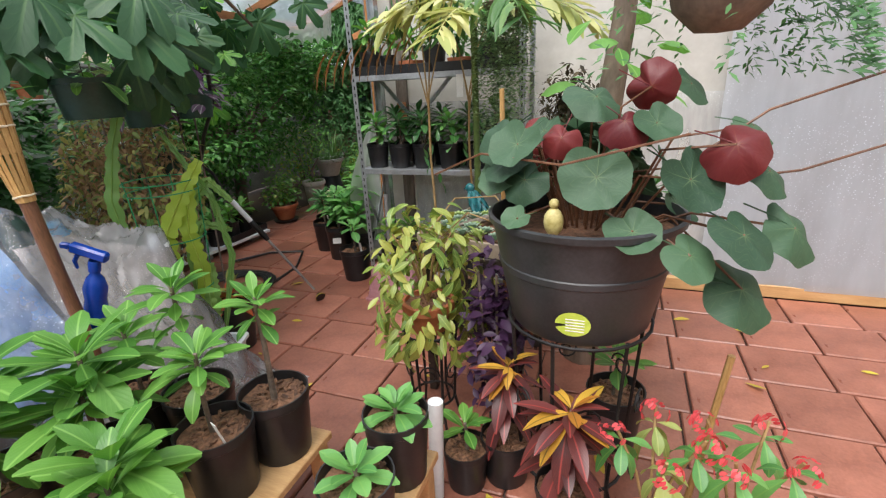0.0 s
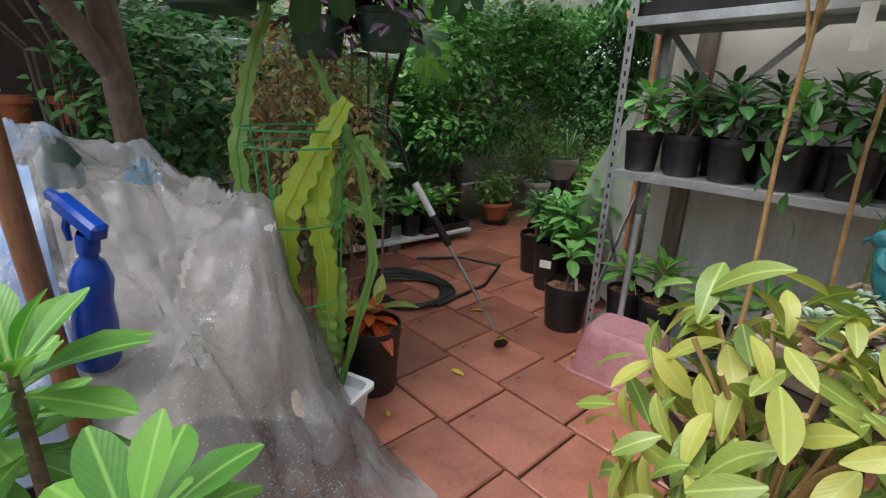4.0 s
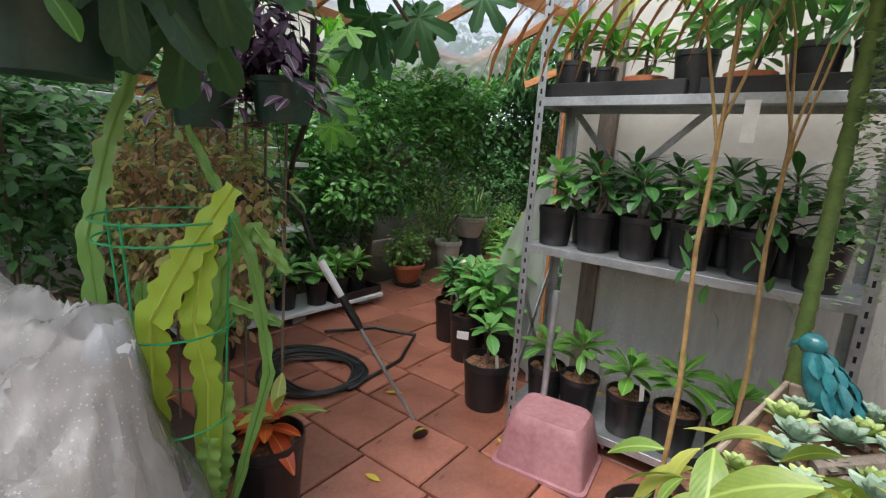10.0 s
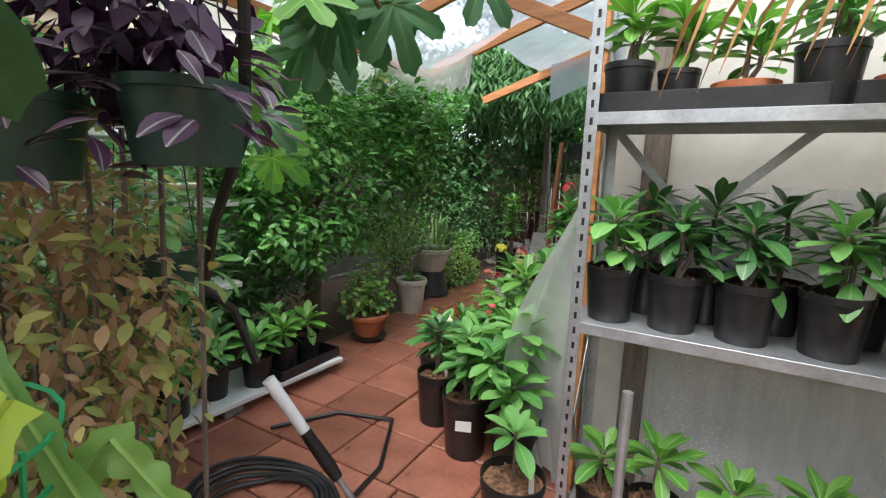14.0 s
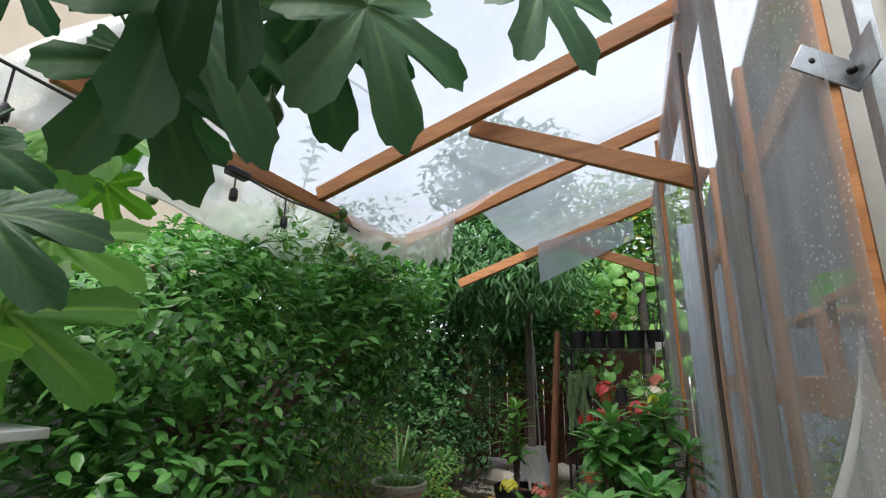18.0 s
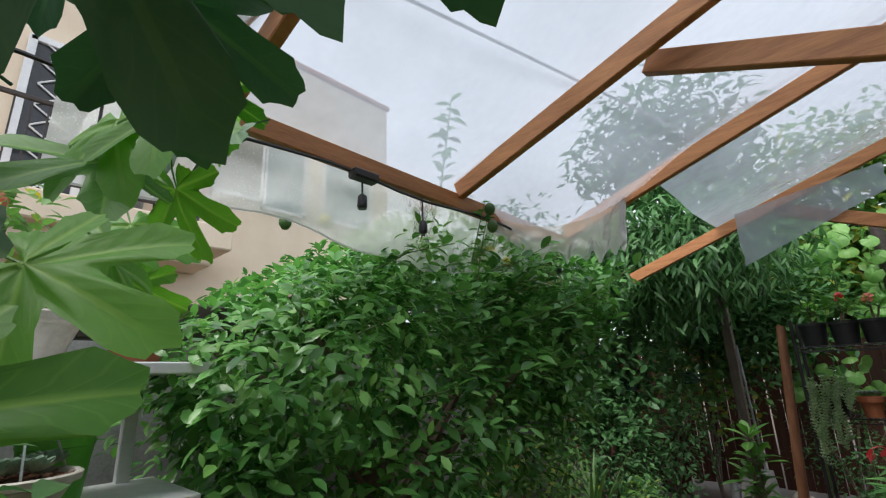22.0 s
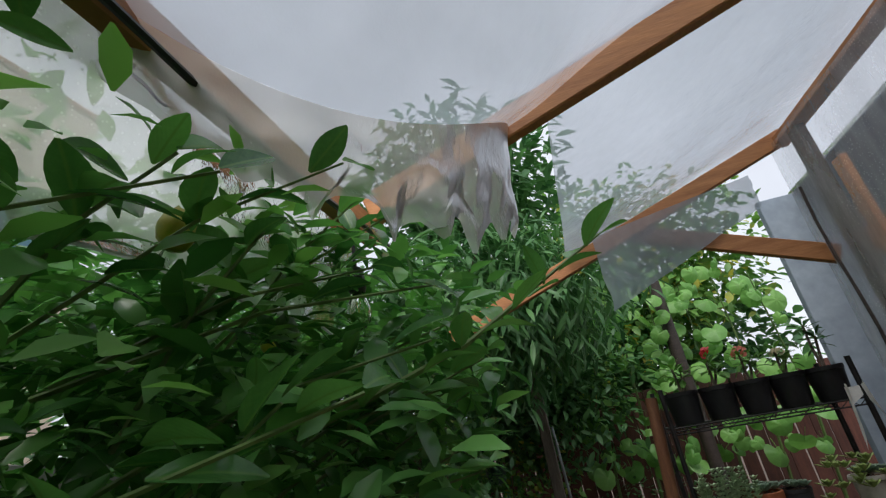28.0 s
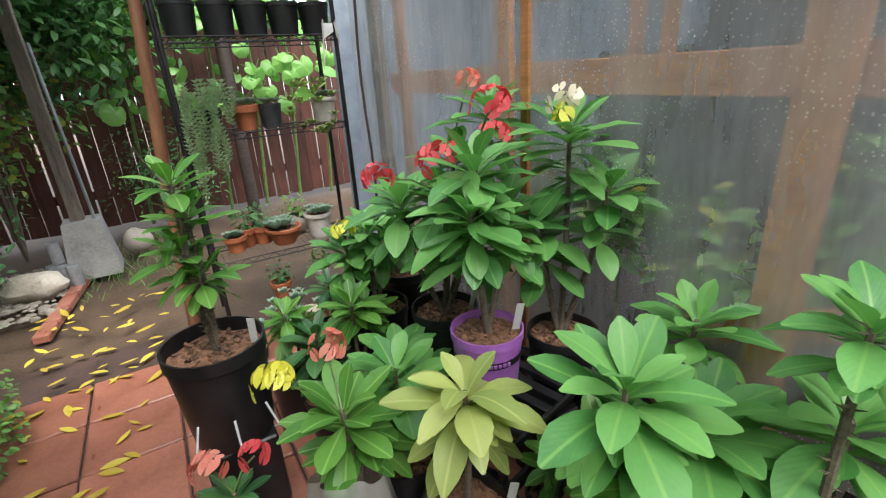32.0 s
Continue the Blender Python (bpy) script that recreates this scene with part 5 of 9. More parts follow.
for x, y, z, s in ((-0.22, -1.65, 1.86, 0.25), (-0.15, -1.6, 1.79, 0.23), (-0.42, -1.61, 1.81, 0.24), (-0.27, -1.63, 1.72, 0.22), (-0.10, -1.43, 1.78, 0.24), (-0.24, -1.36, 1.68, 0.24), (-0.13, -1.26, 1.76, 0.25), (-0.15, -1.49, 1.93, 0.24), (-0.06, -1.37, 1.91, 0.24), (-0.12, -1.16, 1.83, 0.22), (-0.16, -1.04, 1.77, 0.22), (-0.38, -1.69, 1.93, 0.24), (-0.22, -1.22, 1.62, 0.23), (-0.35, -0.90, 1.92, 0.2), (-0.36, -1.2, 1.8, 0.24), (-0.45, -1.4, 1.9, 0.24), (-0.31, -1.49, 1.95, 0.24), (-0.50, -1.05, 1.85, 0.2), (-0.55, -1.75, 1.85, 0.22), (-0.62, -1.55, 1.72, 0.2)):
    leaf_part(rr.choice(LEAF["fig"]), aim((x, y, z), Vector((0.55, -0.35, -0.55)) + sph(rr.uniform(0, 6.3), rr.uniform(-0.5, 0.3)) * 0.6, Vector((0.55, -0.4, 0.75)) + sph(rr.uniform(0, 6.3), 0) * 0.3, s * 0.92), fig)
leaf_part(LEAF["figb"][0], aim((-0.12, -1.50, 1.80), (0.5, -0.4, -0.4), (0.6, -0.4, 0.7), 0.13), fig)
rr = random.Random(17)
for p in ((-1.60, 0.17, 1.89), (-1.53, 0.22, 1.90), (-1.63, 0.30, 1.95), (-1.61, 0.19, 1.81), (-1.57, 0.25, 1.79), (-1.73, 0.19, 1.77), (-1.93, 0.27, 1.82), (-1.72, 0.33, 2.10), (-1.67, 0.39, 2.11), (-1.68, 0.19, 1.68), (-1.81, 0.26, 1.67), (-1.57, 0.36, 1.93), (-1.24, -0.06, 1.57), (-1.22, -0.02, 1.54), (-1.26, -0.03, 1.48), (-1.36, 0.08, 1.54), (-1.33, -0.05, 1.71)):
    if clear_of_walk(p, 0.42):
        leaf_part(rr.choice(LEAF["figb" if rr.random() < 0.7 else "fig"]), aim(p, sph(rr.uniform(0, 6.3), rr.uniform(-1.2, -0.3)), Vector((0.5, -0.5, 0.7)) + sph(rr.uniform(0, 6.3), 0) * 0.4, rr.uniform(0.13, 0.19)), fig)
b = Geo()
b.lathe([(0.001, -0.03), (0.018, -0.026), (0.026, -0.008), (0.02, 0.012), (0.008, 0.028), (0.004, 0.05)], 10, (-1.02, 0.20, 1.80))
part("fig_fruit", b, M_LIME, fig, "green unripe fig")

# -- steel shelf with three levels of pots --
set_out(-0.10, 0.18)
shelf = thing("steel_shelf", "galvanised slotted steel shelf unit beside the path", "shelf", (0, 0, 0))
SW, SD = 1.22, 0.36
for sx in (0, 1):
    for sy in (0, 1):
        b = Geo()
        x0, y0 = sx * SW, sy * SD
        top = 2.30 if sx == 0 else 2.12
        dx, dy = (1 if sx == 0 else -1), (1 if sy == 0 else -1)
        b.box((x0 + dx * 0.018, y0, top / 2), (0.036, 0.003, top), 0.001)
        b.box((x0, y0 + dy * 0.018, top / 2), (0.003, 0.036, top), 0.001)
        up = part("upright", b, M_STEEL, shelf)
        b = Geo()
        for k in range(int(top / 0.05)):
            b.box((x0 + dx * 0.018, y0 - dy * 0.0018, 0.04 + 0.05 * k), (0.009, 0.001, 0.022), 0.0003)
        tagged(part("slotted_face", b, M_IRON, up, "dark punched slots"), kind="stuff")
for z in (0.13, 0.92, 1.565):
    b = Geo()
    b.box((SW / 2, SD / 2, z - 0.004), (SW - 0.006, SD - 0.006, 0.006), 0.001)
    board = part("shelf_board", b, M_STEEL, shelf)
    for y0 in (0.0, SD):
        b = Geo()
        b.box((SW / 2, y0, z - 0.018), (SW, 0.004, 0.036), 0.001)
        part("lip", b, M_STEEL, board)
    for x0 in (0.0, SW):
        b = Geo()
        b.box((x0, SD / 2, z - 0.018), (0.004, SD, 0.036), 0.001)
        part("lip", b, M_STEEL, board)
for a, c in (((0.03, SD + 0.004, 0.95), (0.62, SD + 0.004, 1.545)), ((0.0, 0.02, 0.2), (0.0, SD - 0.02, 0.75)), ((0.0, SD - 0.02, 0.2), (0.0, 0.02, 0.75)), ((0.03, SD + 0.004, 1.545), (0.55, SD + 0.004, 0.95))):
    b = Geo()
    b.beam(a, c, 0.004, 0.03, 0.001)
    part("brace", b, M_STEEL, shelf)
b = Geo()
b.box((-0.035, SD, 1.86), (0.11, 0.004, 0.05), 0.001, Euler((0, 0.5, 0.3)).to_matrix())
b.box((0.0, SD - 0.03, 1.85), (0.004, 0.09, 0.07), 0.001)
bracket = part("corner_bracket", b, M_STEEL, shelf)
b = Geo()
for k in (-0.03, 0.03):
    b.ball((-0.035 + k * 0.85, SD - 0.005, 1.86 - k * 0.48), 0.008, 8, 6)
part("bolt", b, M_IRON, bracket)
b = Geo()
b.tube([(0.20, -0.05, 0.02), (0.20, -0.03, 0.74)], 0.016, 10)
whole("grey_pipe", b, M_STEEL, "grey pipe leaning on the steel shelf", "pipe")

for i, x in enumerate((0.10, 0.285, 0.47, 0.67, 0.87, 1.07)):
    potted("black nursery pot with a dark leafy euphorbia on the shelf", (x, 0.11), 0.082, 0.175, 0.17, [(0, 0, 1.0), (0.03, 0.02, 0.55)], "dark" if i % 3 else "euph", 13, 0.15, 100 + i, z=0.92, mid=2, tag=(i in (3,)))
    if i < 5:
        potted("black nursery pot with a dark leafy euphorbia on the shelf", (x + 0.09, 0.27), 0.075, 0.16, 0.22, [(0, 0, 1.0)], "dark", 13, 0.16, 130 + i, z=0.92, mid=3)
for i, (x, k) in enumerate(((0.13, "bright"), (0.30, "bright"), (0.52, "bright"), (0.72, "bright"), (0.92, "bright"), (1.08, "euph"))):
    potted("black pot with a bright green euphorbia on the low shelf", (x, 0.12), 0.092, 0.19, 0.12 + 0.05 * (i % 2), [(0, 0, 1.0)], k, 14, 0.16, 160 + i, z=0.13, mid=1, tag=(i % 2 == 0))
for x in (0.3, 0.9):
    b = Geo()
    b.box((x, 0.18, 1.569), (0.55, 0.30, 0.006), 0.002)
    for y0 in (0.03, 0.33):
        b.box((x, y0, 1.596), (0.55, 0.006, 0.055), 0.002)
    for x0 in (-0.275, 0.275):
        b.box((x + x0, 0.18, 1.596), (0.006, 0.30, 0.055), 0.002)
    whole("nursery_tray", b, M_BLACK, "black plastic nursery tray on the shelf", "tray", group="nursery trays")
for i, (x, r, h, mat, st, k) in enumerate(((0.09, 0.075, 0.15, M_BLACK, "nursery", "bright"), (0.23, 0.06, 0.12, M_BLACK, "nursery", "bright"), (0.40, 0.085, 0.075, M_TERRA, "clay", "bright"), (0.58, 0.08, 0.16, M_BLACK, "nursery", "euph"), (0.76, 0.085, 0.075, M_TERRA, "clay", "euph"), (0.94, 0.08, 0.16, M_BLACK, "nursery", "euph"), (1.11, 0.08, 0.16, M_BLACK, "nursery", "dark"))):
    potted("%s pot with a green seedling plant in a tray" % ("shallow terracotta" if mat is M_TERRA else "black nursery"), (x, 0.14), r, h, 0.16, [(0, 0, 1.0), (0.03, 0.01, 0.6)], k, 13, 0.135, 190 + i, mat, st, z=1.573, mid=1)
b = Geo()
b.box((0.80, -0.012, 1.47), (0.045, 0.002, 0.14), 0.0005)
whole("hanging_tag", b, M_LABEL, "white paper tag hanging from the shelf", "tag")

# -- dug-up pots beside the shelf, along the path --
set_out(-0.12, 0.23)
potted("large black pot with a thick-stemmed green euphorbia by the path", (-0.16, 0.02), 0.125, 0.26, 0.18, [(0, 0, 1.0)], "euph", 11, 0.15, 210, tag=True)
potted("tall black pot with a white label and leafy plants", (-0.56, 0.42), 0.12, 0.31, 0.30, [(0.0, 0, 1.0), (0.05, -0.03, 0.7), (-0.04, 0.03, 0.5)], "euph", 13, 0.15, 211, mid=3)
b = Geo()
b.box((-0.515, 0.303, 0.20), (0.075, 0.003, 0.05), 0.001, Euler((-0.05, 0, 0.36)).to_matrix())
whole("paper_label", b, M_LABEL, "white paper label on a black pot", "label")
potted("tall black pot with leafy plants by the path", (-0.83, 0.60), 0.115, 0.29, 0.26, [(0, 0, 1.0), (-0.03, 0.03, 0.8)], "dark", 13, 0.15, 212, tag=True, mid=2)
potted("big bright green euphorbia in a black pot", (-0.42, 0.80), 0.14, 0.30, 0.55, [(0, 0, 1.0), (0.12, -0.1, 0.75), (-0.12, 0.02, 0.8), (-0.02, -0.12, 0.55)], "bright", 15, 0.19, 213, mid=4)
potted("big leafy euphorbia in a black pot", (-0.30, 0.42), 0.12, 0.28, 0.42, [(0, 0, 1.0), (-0.08, -0.1, 0.7), (0.03, -0.12, 0.5)], "euph", 14, 0.18, 214, mid=4)

# -- pink bin, upside down --
set_out()
pb = thing("pink_storage_bin", "faded pink plastic bin lying upside down", "bin", (0.19, 0.04, 0), 6)
b = Geo()


def bin_ring(z, w, d, rc):
    pts = []
    for cx, cy, a0 in ((w - rc, d - rc, 0), (-w + rc, d - rc, 90), (-w + rc, -d + rc, 180), (w - rc, -d + rc, 270)):
        for k in range(4):
            a = radians(a0 + 30 * k)
            pts.append((cx + rc * math.cos(a), cy + rc * math.sin(a), z))
    return pts


rings = [bin_ring(0.0, 0.205, 0.165, 0.03), bin_ring(0.015, 0.205, 0.165, 0.03), bin_ring(0.016, 0.19, 0.15, 0.03), bin_ring(0.12, 0.178, 0.138, 0.035), bin_ring(0.225, 0.160, 0.120, 0.05), bin_ring(0.245, 0.145, 0.105, 0.05)]
vs = [p for r_ in rings for p in r_]
fs = [(i * 16 + k, i * 16 + (k + 1) % 16, (i + 1) * 16 + (k + 1) % 16, (i + 1) * 16 + k) for i in range(5) for k in range(16)] + [tuple(range(80, 96))]
b.add(vs, fs)
part("body", b, M_PINKBIN, pb)
b = Geo()
b.tube([(-0.19, 0.15, 0.05), (-0.1, 0.168, 0.17), (0.1, 0.168, 0.19), (0.20, 0.15, 0.06)], 0.008, 6)
part("rim_handle", b, M_PINKBIN, pb)

# -- watering wand and hose --
w = thing("watering_wand", "metal watering wand leaning across the path", "wand", (0, 0, 0))
tip, tail = Vector((-0.345, -0.215, 0.045)), Vector((-0.75, -0.50, 0.864))
ax = (tail - tip).normalized()
b = Geo()
b.tube([tip + ax * 0.05, tip + ax * 0.55], 0.009, 10)
part("pipe", b, M_STEEL, w)
b = Geo()
b.tube([tip + ax * 0.55, tip + ax * 0.60, tip + ax * 0.72], [0.016, 0.02, 0.017], 10)
part("grip", b, M_BLACK, w, "black grip")
b = Geo()
b.tube([tip + ax * 0.72, tip + ax * 0.90], [0.016, 0.018], 10)
part("valve", b, M_WHITE, w, "white valve body")
b = Geo()
hd = Vector((0.75, -0.45, -0.45)).normalized()
b.tube([tip, tip + hd * 0.03, tip + hd * 0.035], [0.018, 0.036, 0.036], 14)
head = part("rose_head", b, M_BLACK, w, "black rose head")
b = Geo()
b.tube([tip + hd * 0.018, tip + hd * 0.030], [0.034, 0.040], 14)
part("brass_ring", b, M_BRASS, head, "yellow ring")
b = Geo()
pts = []
for k in range(140):
    a = 2 * math.pi * k / 26
    turn = k / 26
    rad = 0.30 - 0.022 * turn + 0.02 * math.sin(k * 0.7)
    pts.append((-1.235 + rad * 1.15 * math.cos(a) + 0.02 * turn, -0.17 + rad * math.sin(a), 0.014 + 0.012 * abs(math.sin(k * 0.33))))
hose = thing("garden_hose", "black rubber garden hose coiled on the paving", "hose", (0, 0, 0))
b.tube(pts, 0.011, 7)
part("coil", b, M_HOSE, hose)
b = Geo()
b.tube([pts[0], (-0.94, 0.30, 0.012), (-1.14, 0.67, 0.012), (-1.44, 0.57, 0.012), (-1.62, 0.25, 0.02)], 0.011, 7)
part("loose_end", b, M_HOSE, hose)
b = Geo()
b.tube([tail, tail + ax * 0.10 + Vector((0, 0, 0.06)), (-0.80, -0.60, 1.08), (-0.66, -0.66, 1.26), (-0.51, -0.69, 1.44), (-0.46, -0.72, 1.7)], 0.011, 7)
part("feed_end", b, M_HOSE, hose)


# -- low bench with seedling pots on the garden side --
set_out(0.0, 0.1)
bench = thing("low_bench", "low weathered board bench on blocks", "bench", (0, 0, 0))
b = Geo()
b.beam((-2.14, -0.62, 0.075), (-2.02, 0.95, 0.075), 0.40, 0.03)
part("board", b, M_WHITE, bench, "pale painted board")
for y in (-0.5, 0.15, 0.8):
    b = Geo()
    b.box((-2.08, y, 0.028), (0.34, 0.12, 0.056), 0.004)
    part("block", b, M_CONCRETE, bench)
for i, (x, y, k, sz) in enumerate(((-2.02, 0.80, "bright", 0.13), (-2.0, 0.58, "bright", 0.13), (-1.98, 0.36, "euph", 0.14), (-2.05, 0.12, "euph", 0.13), (-2.02, -0.12, "euph", 0.15), (-2.08, -0.36, "dark", 0.14), (-2.22, 0.70, "euph", 0.13), (-2.22, 0.25, "dark", 0.15), (-1.75, -0.52, "euph", 0.20))):
    potted("black nursery pot with a leafy seedling on the bench", (x, y), 0.09, 0.18, 0.11, [(0, 0, 1.0)], k, 15, sz * 1.35, 240 + i, mid=2, z=0.09 if i < 8 else 0.0, tag=(i % 2 == 0))
b = Geo()
b.box((-1.99, 0.69, 0.095), (0.26, 0.5, 0.008), 0.002)
for x0 in (-0.13, 0.13):
    b.box((-1.99 + x0, 0.69, 0.125), (0.006, 0.5, 0.06), 0.002)
for y0 in (-0.25, 0.25):
    b.box((-1.99, 0.69 + y0, 0.125), (0.26, 0.006, 0.06), 0.002)
whole("nursery_tray", b, M_BLACK, "black plastic nursery tray on the bench", "tray", group="nursery trays")

# -- plastic-covered pile --
set_out()
pile = thing("covered_pile", "garden supplies heaped under crumpled clear plastic", "covered pile", (0, 0, 0))
PX, PY, PW, PD, PN, PM = -1.75, -3.10, 1.93, 2.02, 190, 196
PROPS = ((-0.49, -1.81, 1.12, 0.035), (-0.59, -1.62, 1.04, 0.05), (-0.29, -1.40, 0.93, 0.05), (-0.95, -2.20, 1.13, 0.10), (-0.52, -2.30, 0.98, 0.16), (-1.15, -1.75, 1.0, 0.2), (-0.90, -2.65, 0.95, 0.2), (-0.25, -2.25, 0.66, 0.2), (-0.16, -1.66, 0.60, 0.09), (-0.75, -1.42, 0.80, 0.10))

RIDGES = (((-0.59, -1.62, 1.04), (-0.29, -1.40, 0.93)), ((-0.49, -1.81, 1.12), (-0.95, -2.20, 1.13)), ((-0.59, -1.62, 1.04), (-1.15, -1.75, 1.0)), ((-0.29, -1.40, 0.93), (-0.13, -1.36, 0.42)), ((-0.29, -1.40, 0.93), (-0.75, -1.42, 0.80)), ((-0.29, -1.42, 0.92), (-0.14, -1.62, 0.58)))


def tented():
    """Heights of a film stretched over the propping corners and pinned round its edge."""
    gx, gy = np.meshgrid(PX + PW * np.arange(PN + 1) / PN, PY + PD * np.arange(PM + 1) / PM, indexing="ij")
    low = np.zeros_like(gx)
    ridge = [(ax + (bx - ax) * f, ay + (by - ay) * f, az + (bz - az) * f - 0.10 * f * (1 - f), 0.022) for (ax, ay, az), (bx, by, bz) in RIDGES for f in np.linspace(0, 1, 160)]
    for cx, cy, top, rad in list(PROPS) + ridge:
        d = np.hypot(gx - cx, gy - cy)
        low = np.maximum(low, np.where(d < rad, top - 0.03 * (d / rad) ** 2, 0))
    h = low.copy()
    for step in (16, 8, 4, 2, 1):
        for _ in range(160):
            p = np.pad(h, step, mode="edge")
            mean = (p[:-2 * step, step:-step] + p[2 * step:, step:-step] + p[step:-step, :-2 * step] + p[step:-step, 2 * step:]) / 4
            h = np.maximum(mean, low)
            h[0], h[-1], h[:, 0], h[:, -1] = 0, 0, 0, 0
    return h


TENT = tented()


def pile_top(x, y):
    """Height of the draped film over the heap."""
    i = max(0, min(PN, int(round((x - PX) / PW * PN))))
    j = max(0, min(PM, int(round((y - PY) / PD * PM))))
    return float(TENT[i, j])


def fold(a):
    return 1 - abs((a % 2.0) - 1.0) * 2


def pile_fn(u, v):
    x, y = PX + PW * u, PY + PD * v
    h = pile_top(x, y)
    wr = 0.0
    for k, (cx, cy, top, rad) in enumerate(PROPS):
        d = math.hypot(x - cx, y - cy)
        a = math.atan2(y - cy, x - cx)
        n = 7 + 2 * (k % 3)
        wob = 1.4 * noise.noise(Vector((d * 3, a * 1.3, k)))
        wr += (0.020 * fold(a * n / math.pi + wob) + 0.008 * fold(a * n * 2.6 / math.pi + wob * 2)) * math.exp(-d / 0.34) * min(1, d / 0.09)
    q = Vector((x * 5.0 + y * 2, y * 5.5 - x, h * 3))
    wr += 0.030 * (0.32 - abs(noise.noise(q))) + 0.012 * (0.32 - abs(noise.noise(q * 2.3))) + 0.004 * (0.3 - abs(noise.noise(q * 5.2)))
    soft = min(1.0, h / 0.12)
    side = 0.030 * noise.noise(Vector((x * 6, y * 6, h * 5 + 2)))
    return (x + side * soft, y + 0.030 * noise.noise(Vector((x * 6, y * 6, h * 5 + 8))) * soft, max(0.005, h + wr * soft))


b = Geo()
b.sheet(pile_fn, PN, PM)
part("cover", b, S_COVER, pile, "crumpled translucent plastic cover")
for y0, y1, mat, lab in ((-2.9, -1.87, M_BLUEBAG, "blue plastic sacks under the cover"), (-1.85, -1.30, M_PAPER, "pale paper sacks under the cover")):
    b = Geo()

    def heap(u, v):
        x, y = -1.5 + 1.45 * u, y0 + (y1 - y0) * v
        return (x, y, max(0.004, pile_top(x, y) * 0.95 - 0.03 + 0.02 * noise.noise(Vector((x * 6, y * 6, 3)))))

    b.sheet(heap, 60, 34)
    part("sack", b, mat, pile, lab)
b = Geo()
b.lathe([(0.001, 0.0), (0.05, 0.0), (0.052, 0.10), (0.025, 0.14), (0.02, 0.15)], 14, (-0.59, -1.62, 0.86))
part("bottle", b, M_CYAN, pile, "bright blue bottle cap")
b = Geo()
b.lathe([(0.001, 0.0), (0.045, 0.0), (0.05, 0.12), (0.02, 0.17)], 14, (-0.49, -1.81, 0.92))
part("bottle", b, M_GREENPOT, pile, "dark green bottle")
b = Geo()
b.lathe([(0.001, 0.0), (0.045, 0.0), (0.05, 0.12), (0.02, 0.17)], 14, (-0.29, -1.40, 0.73))
part("bottle", b, M_WHITE, pile, "white bottle")
b = Geo()
b.box((-0.16, -1.66, 0.47), (0.03, 0.17, 0.24), 0.01, Euler((0.4, 0.35, -0.5)).to_matrix())
bag = part("printed_bag", b, M_PAPER, pile, "printed paper bag")
b = Geo()
for k in range(5):
    b.box((-0.139 + 0.012 * k, -1.668 + 0.006 * k, 0.545 - 0.033 * k), (0.010, 0.10, 0.008), 0.001, Euler((0.4, 0.35, -0.5)).to_matrix())
tagged(part("print_bars", b, M_IRON, bag), kind="stuff")

# -- blue spray bottle --
sb = thing("spray_bottle", "glossy blue trigger spray bottle stuck into the cover", "spray bottle", (-0.17, -1.83, 0.62), 35, scale=1.12)
sb.rotation_euler = (radians(3), radians(16), radians(25))
b = Geo()
b.lathe([(0.001, 0), (0.036, 0.0), (0.040, 0.01), (0.038, 0.10), (0.032, 0.155), (0.036, 0.20), (0.026, 0.235), (0.015, 0.25), (0.014, 0.275)], 18)
part("bottle", b, M_BLUE, sb)
b = Geo()
b.lathe([(0.018, 0.262), (0.019, 0.29), (0.016, 0.30)], 14)
part("collar", b, M_BLUE, sb)
b = Geo()
b.box((-0.015, 0, 0.325), (0.115, 0.03, 0.035), 0.008, Euler((0, 0.18, 0)).to_matrix())
b.box((-0.085, 0, 0.335), (0.03, 0.018, 0.02), 0.004)
part("spray_head", b, M_BLUE, sb)
b = Geo()
b.tube([(-0.05, 0, 0.31), (-0.06, 0, 0.285), (-0.052, 0, 0.26)], [0.008, 0.007, 0.005], 6)
part("trigger", b, M_BLUE, sb)

# -- bamboo torch --
torch = thing("bamboo_torch", "split bamboo torch on a dark reddish pole", "torch", (-0.06, -1.87, -0.03), scale=1.05)
torch.rotation_euler = (radians(2), radians(-4), 0)
b = Geo()
b.tube([(0, 0, 0), (0, 0, 0.6), (0, 0, 0.62), (0, 0, 0.64), (0, 0, 1.20)], [0.021, 0.021, 0.024, 0.021, 0.022], 12)
part("pole", b, M_CANEDARK, torch)
for k in range(14):
    a = 2 * math.pi * k / 14
    b = Geo()
    pts = [(q * math.cos(a), q * math.sin(a), z) for q, z in ((0.023, 1.16), (0.038, 1.31), (0.058, 1.52), (0.066, 1.73))]
    for p, q in zip(pts, pts[1:]):
        w_ = 0.012 + 0.032 * (p[2] - 1.16)
        b.beam(p, q, w_ * 1.0, 0.004, 0.001)
    part("strip", b, M_CANE, torch)
for z, r_ in ((1.18, 0.028), (1.39, 0.049), (1.45, 0.055), (1.61, 0.065)):
    b = Geo()
    b.tube([(r_ * math.cos(a * 0.4), r_ * math.sin(a * 0.4), z + 0.002 * math.sin(a)) for a in range(17)], 0.0035, 5)
    part("binding", b, M_STRING, torch, "pale raffia binding")
b = Geo()
b.lathe([(0.068, 1.68), (0.072, 1.73), (0.068, 1.75), (0.060, 1.70)], 16)
part("top_band", b, M_CANEDARK, torch)

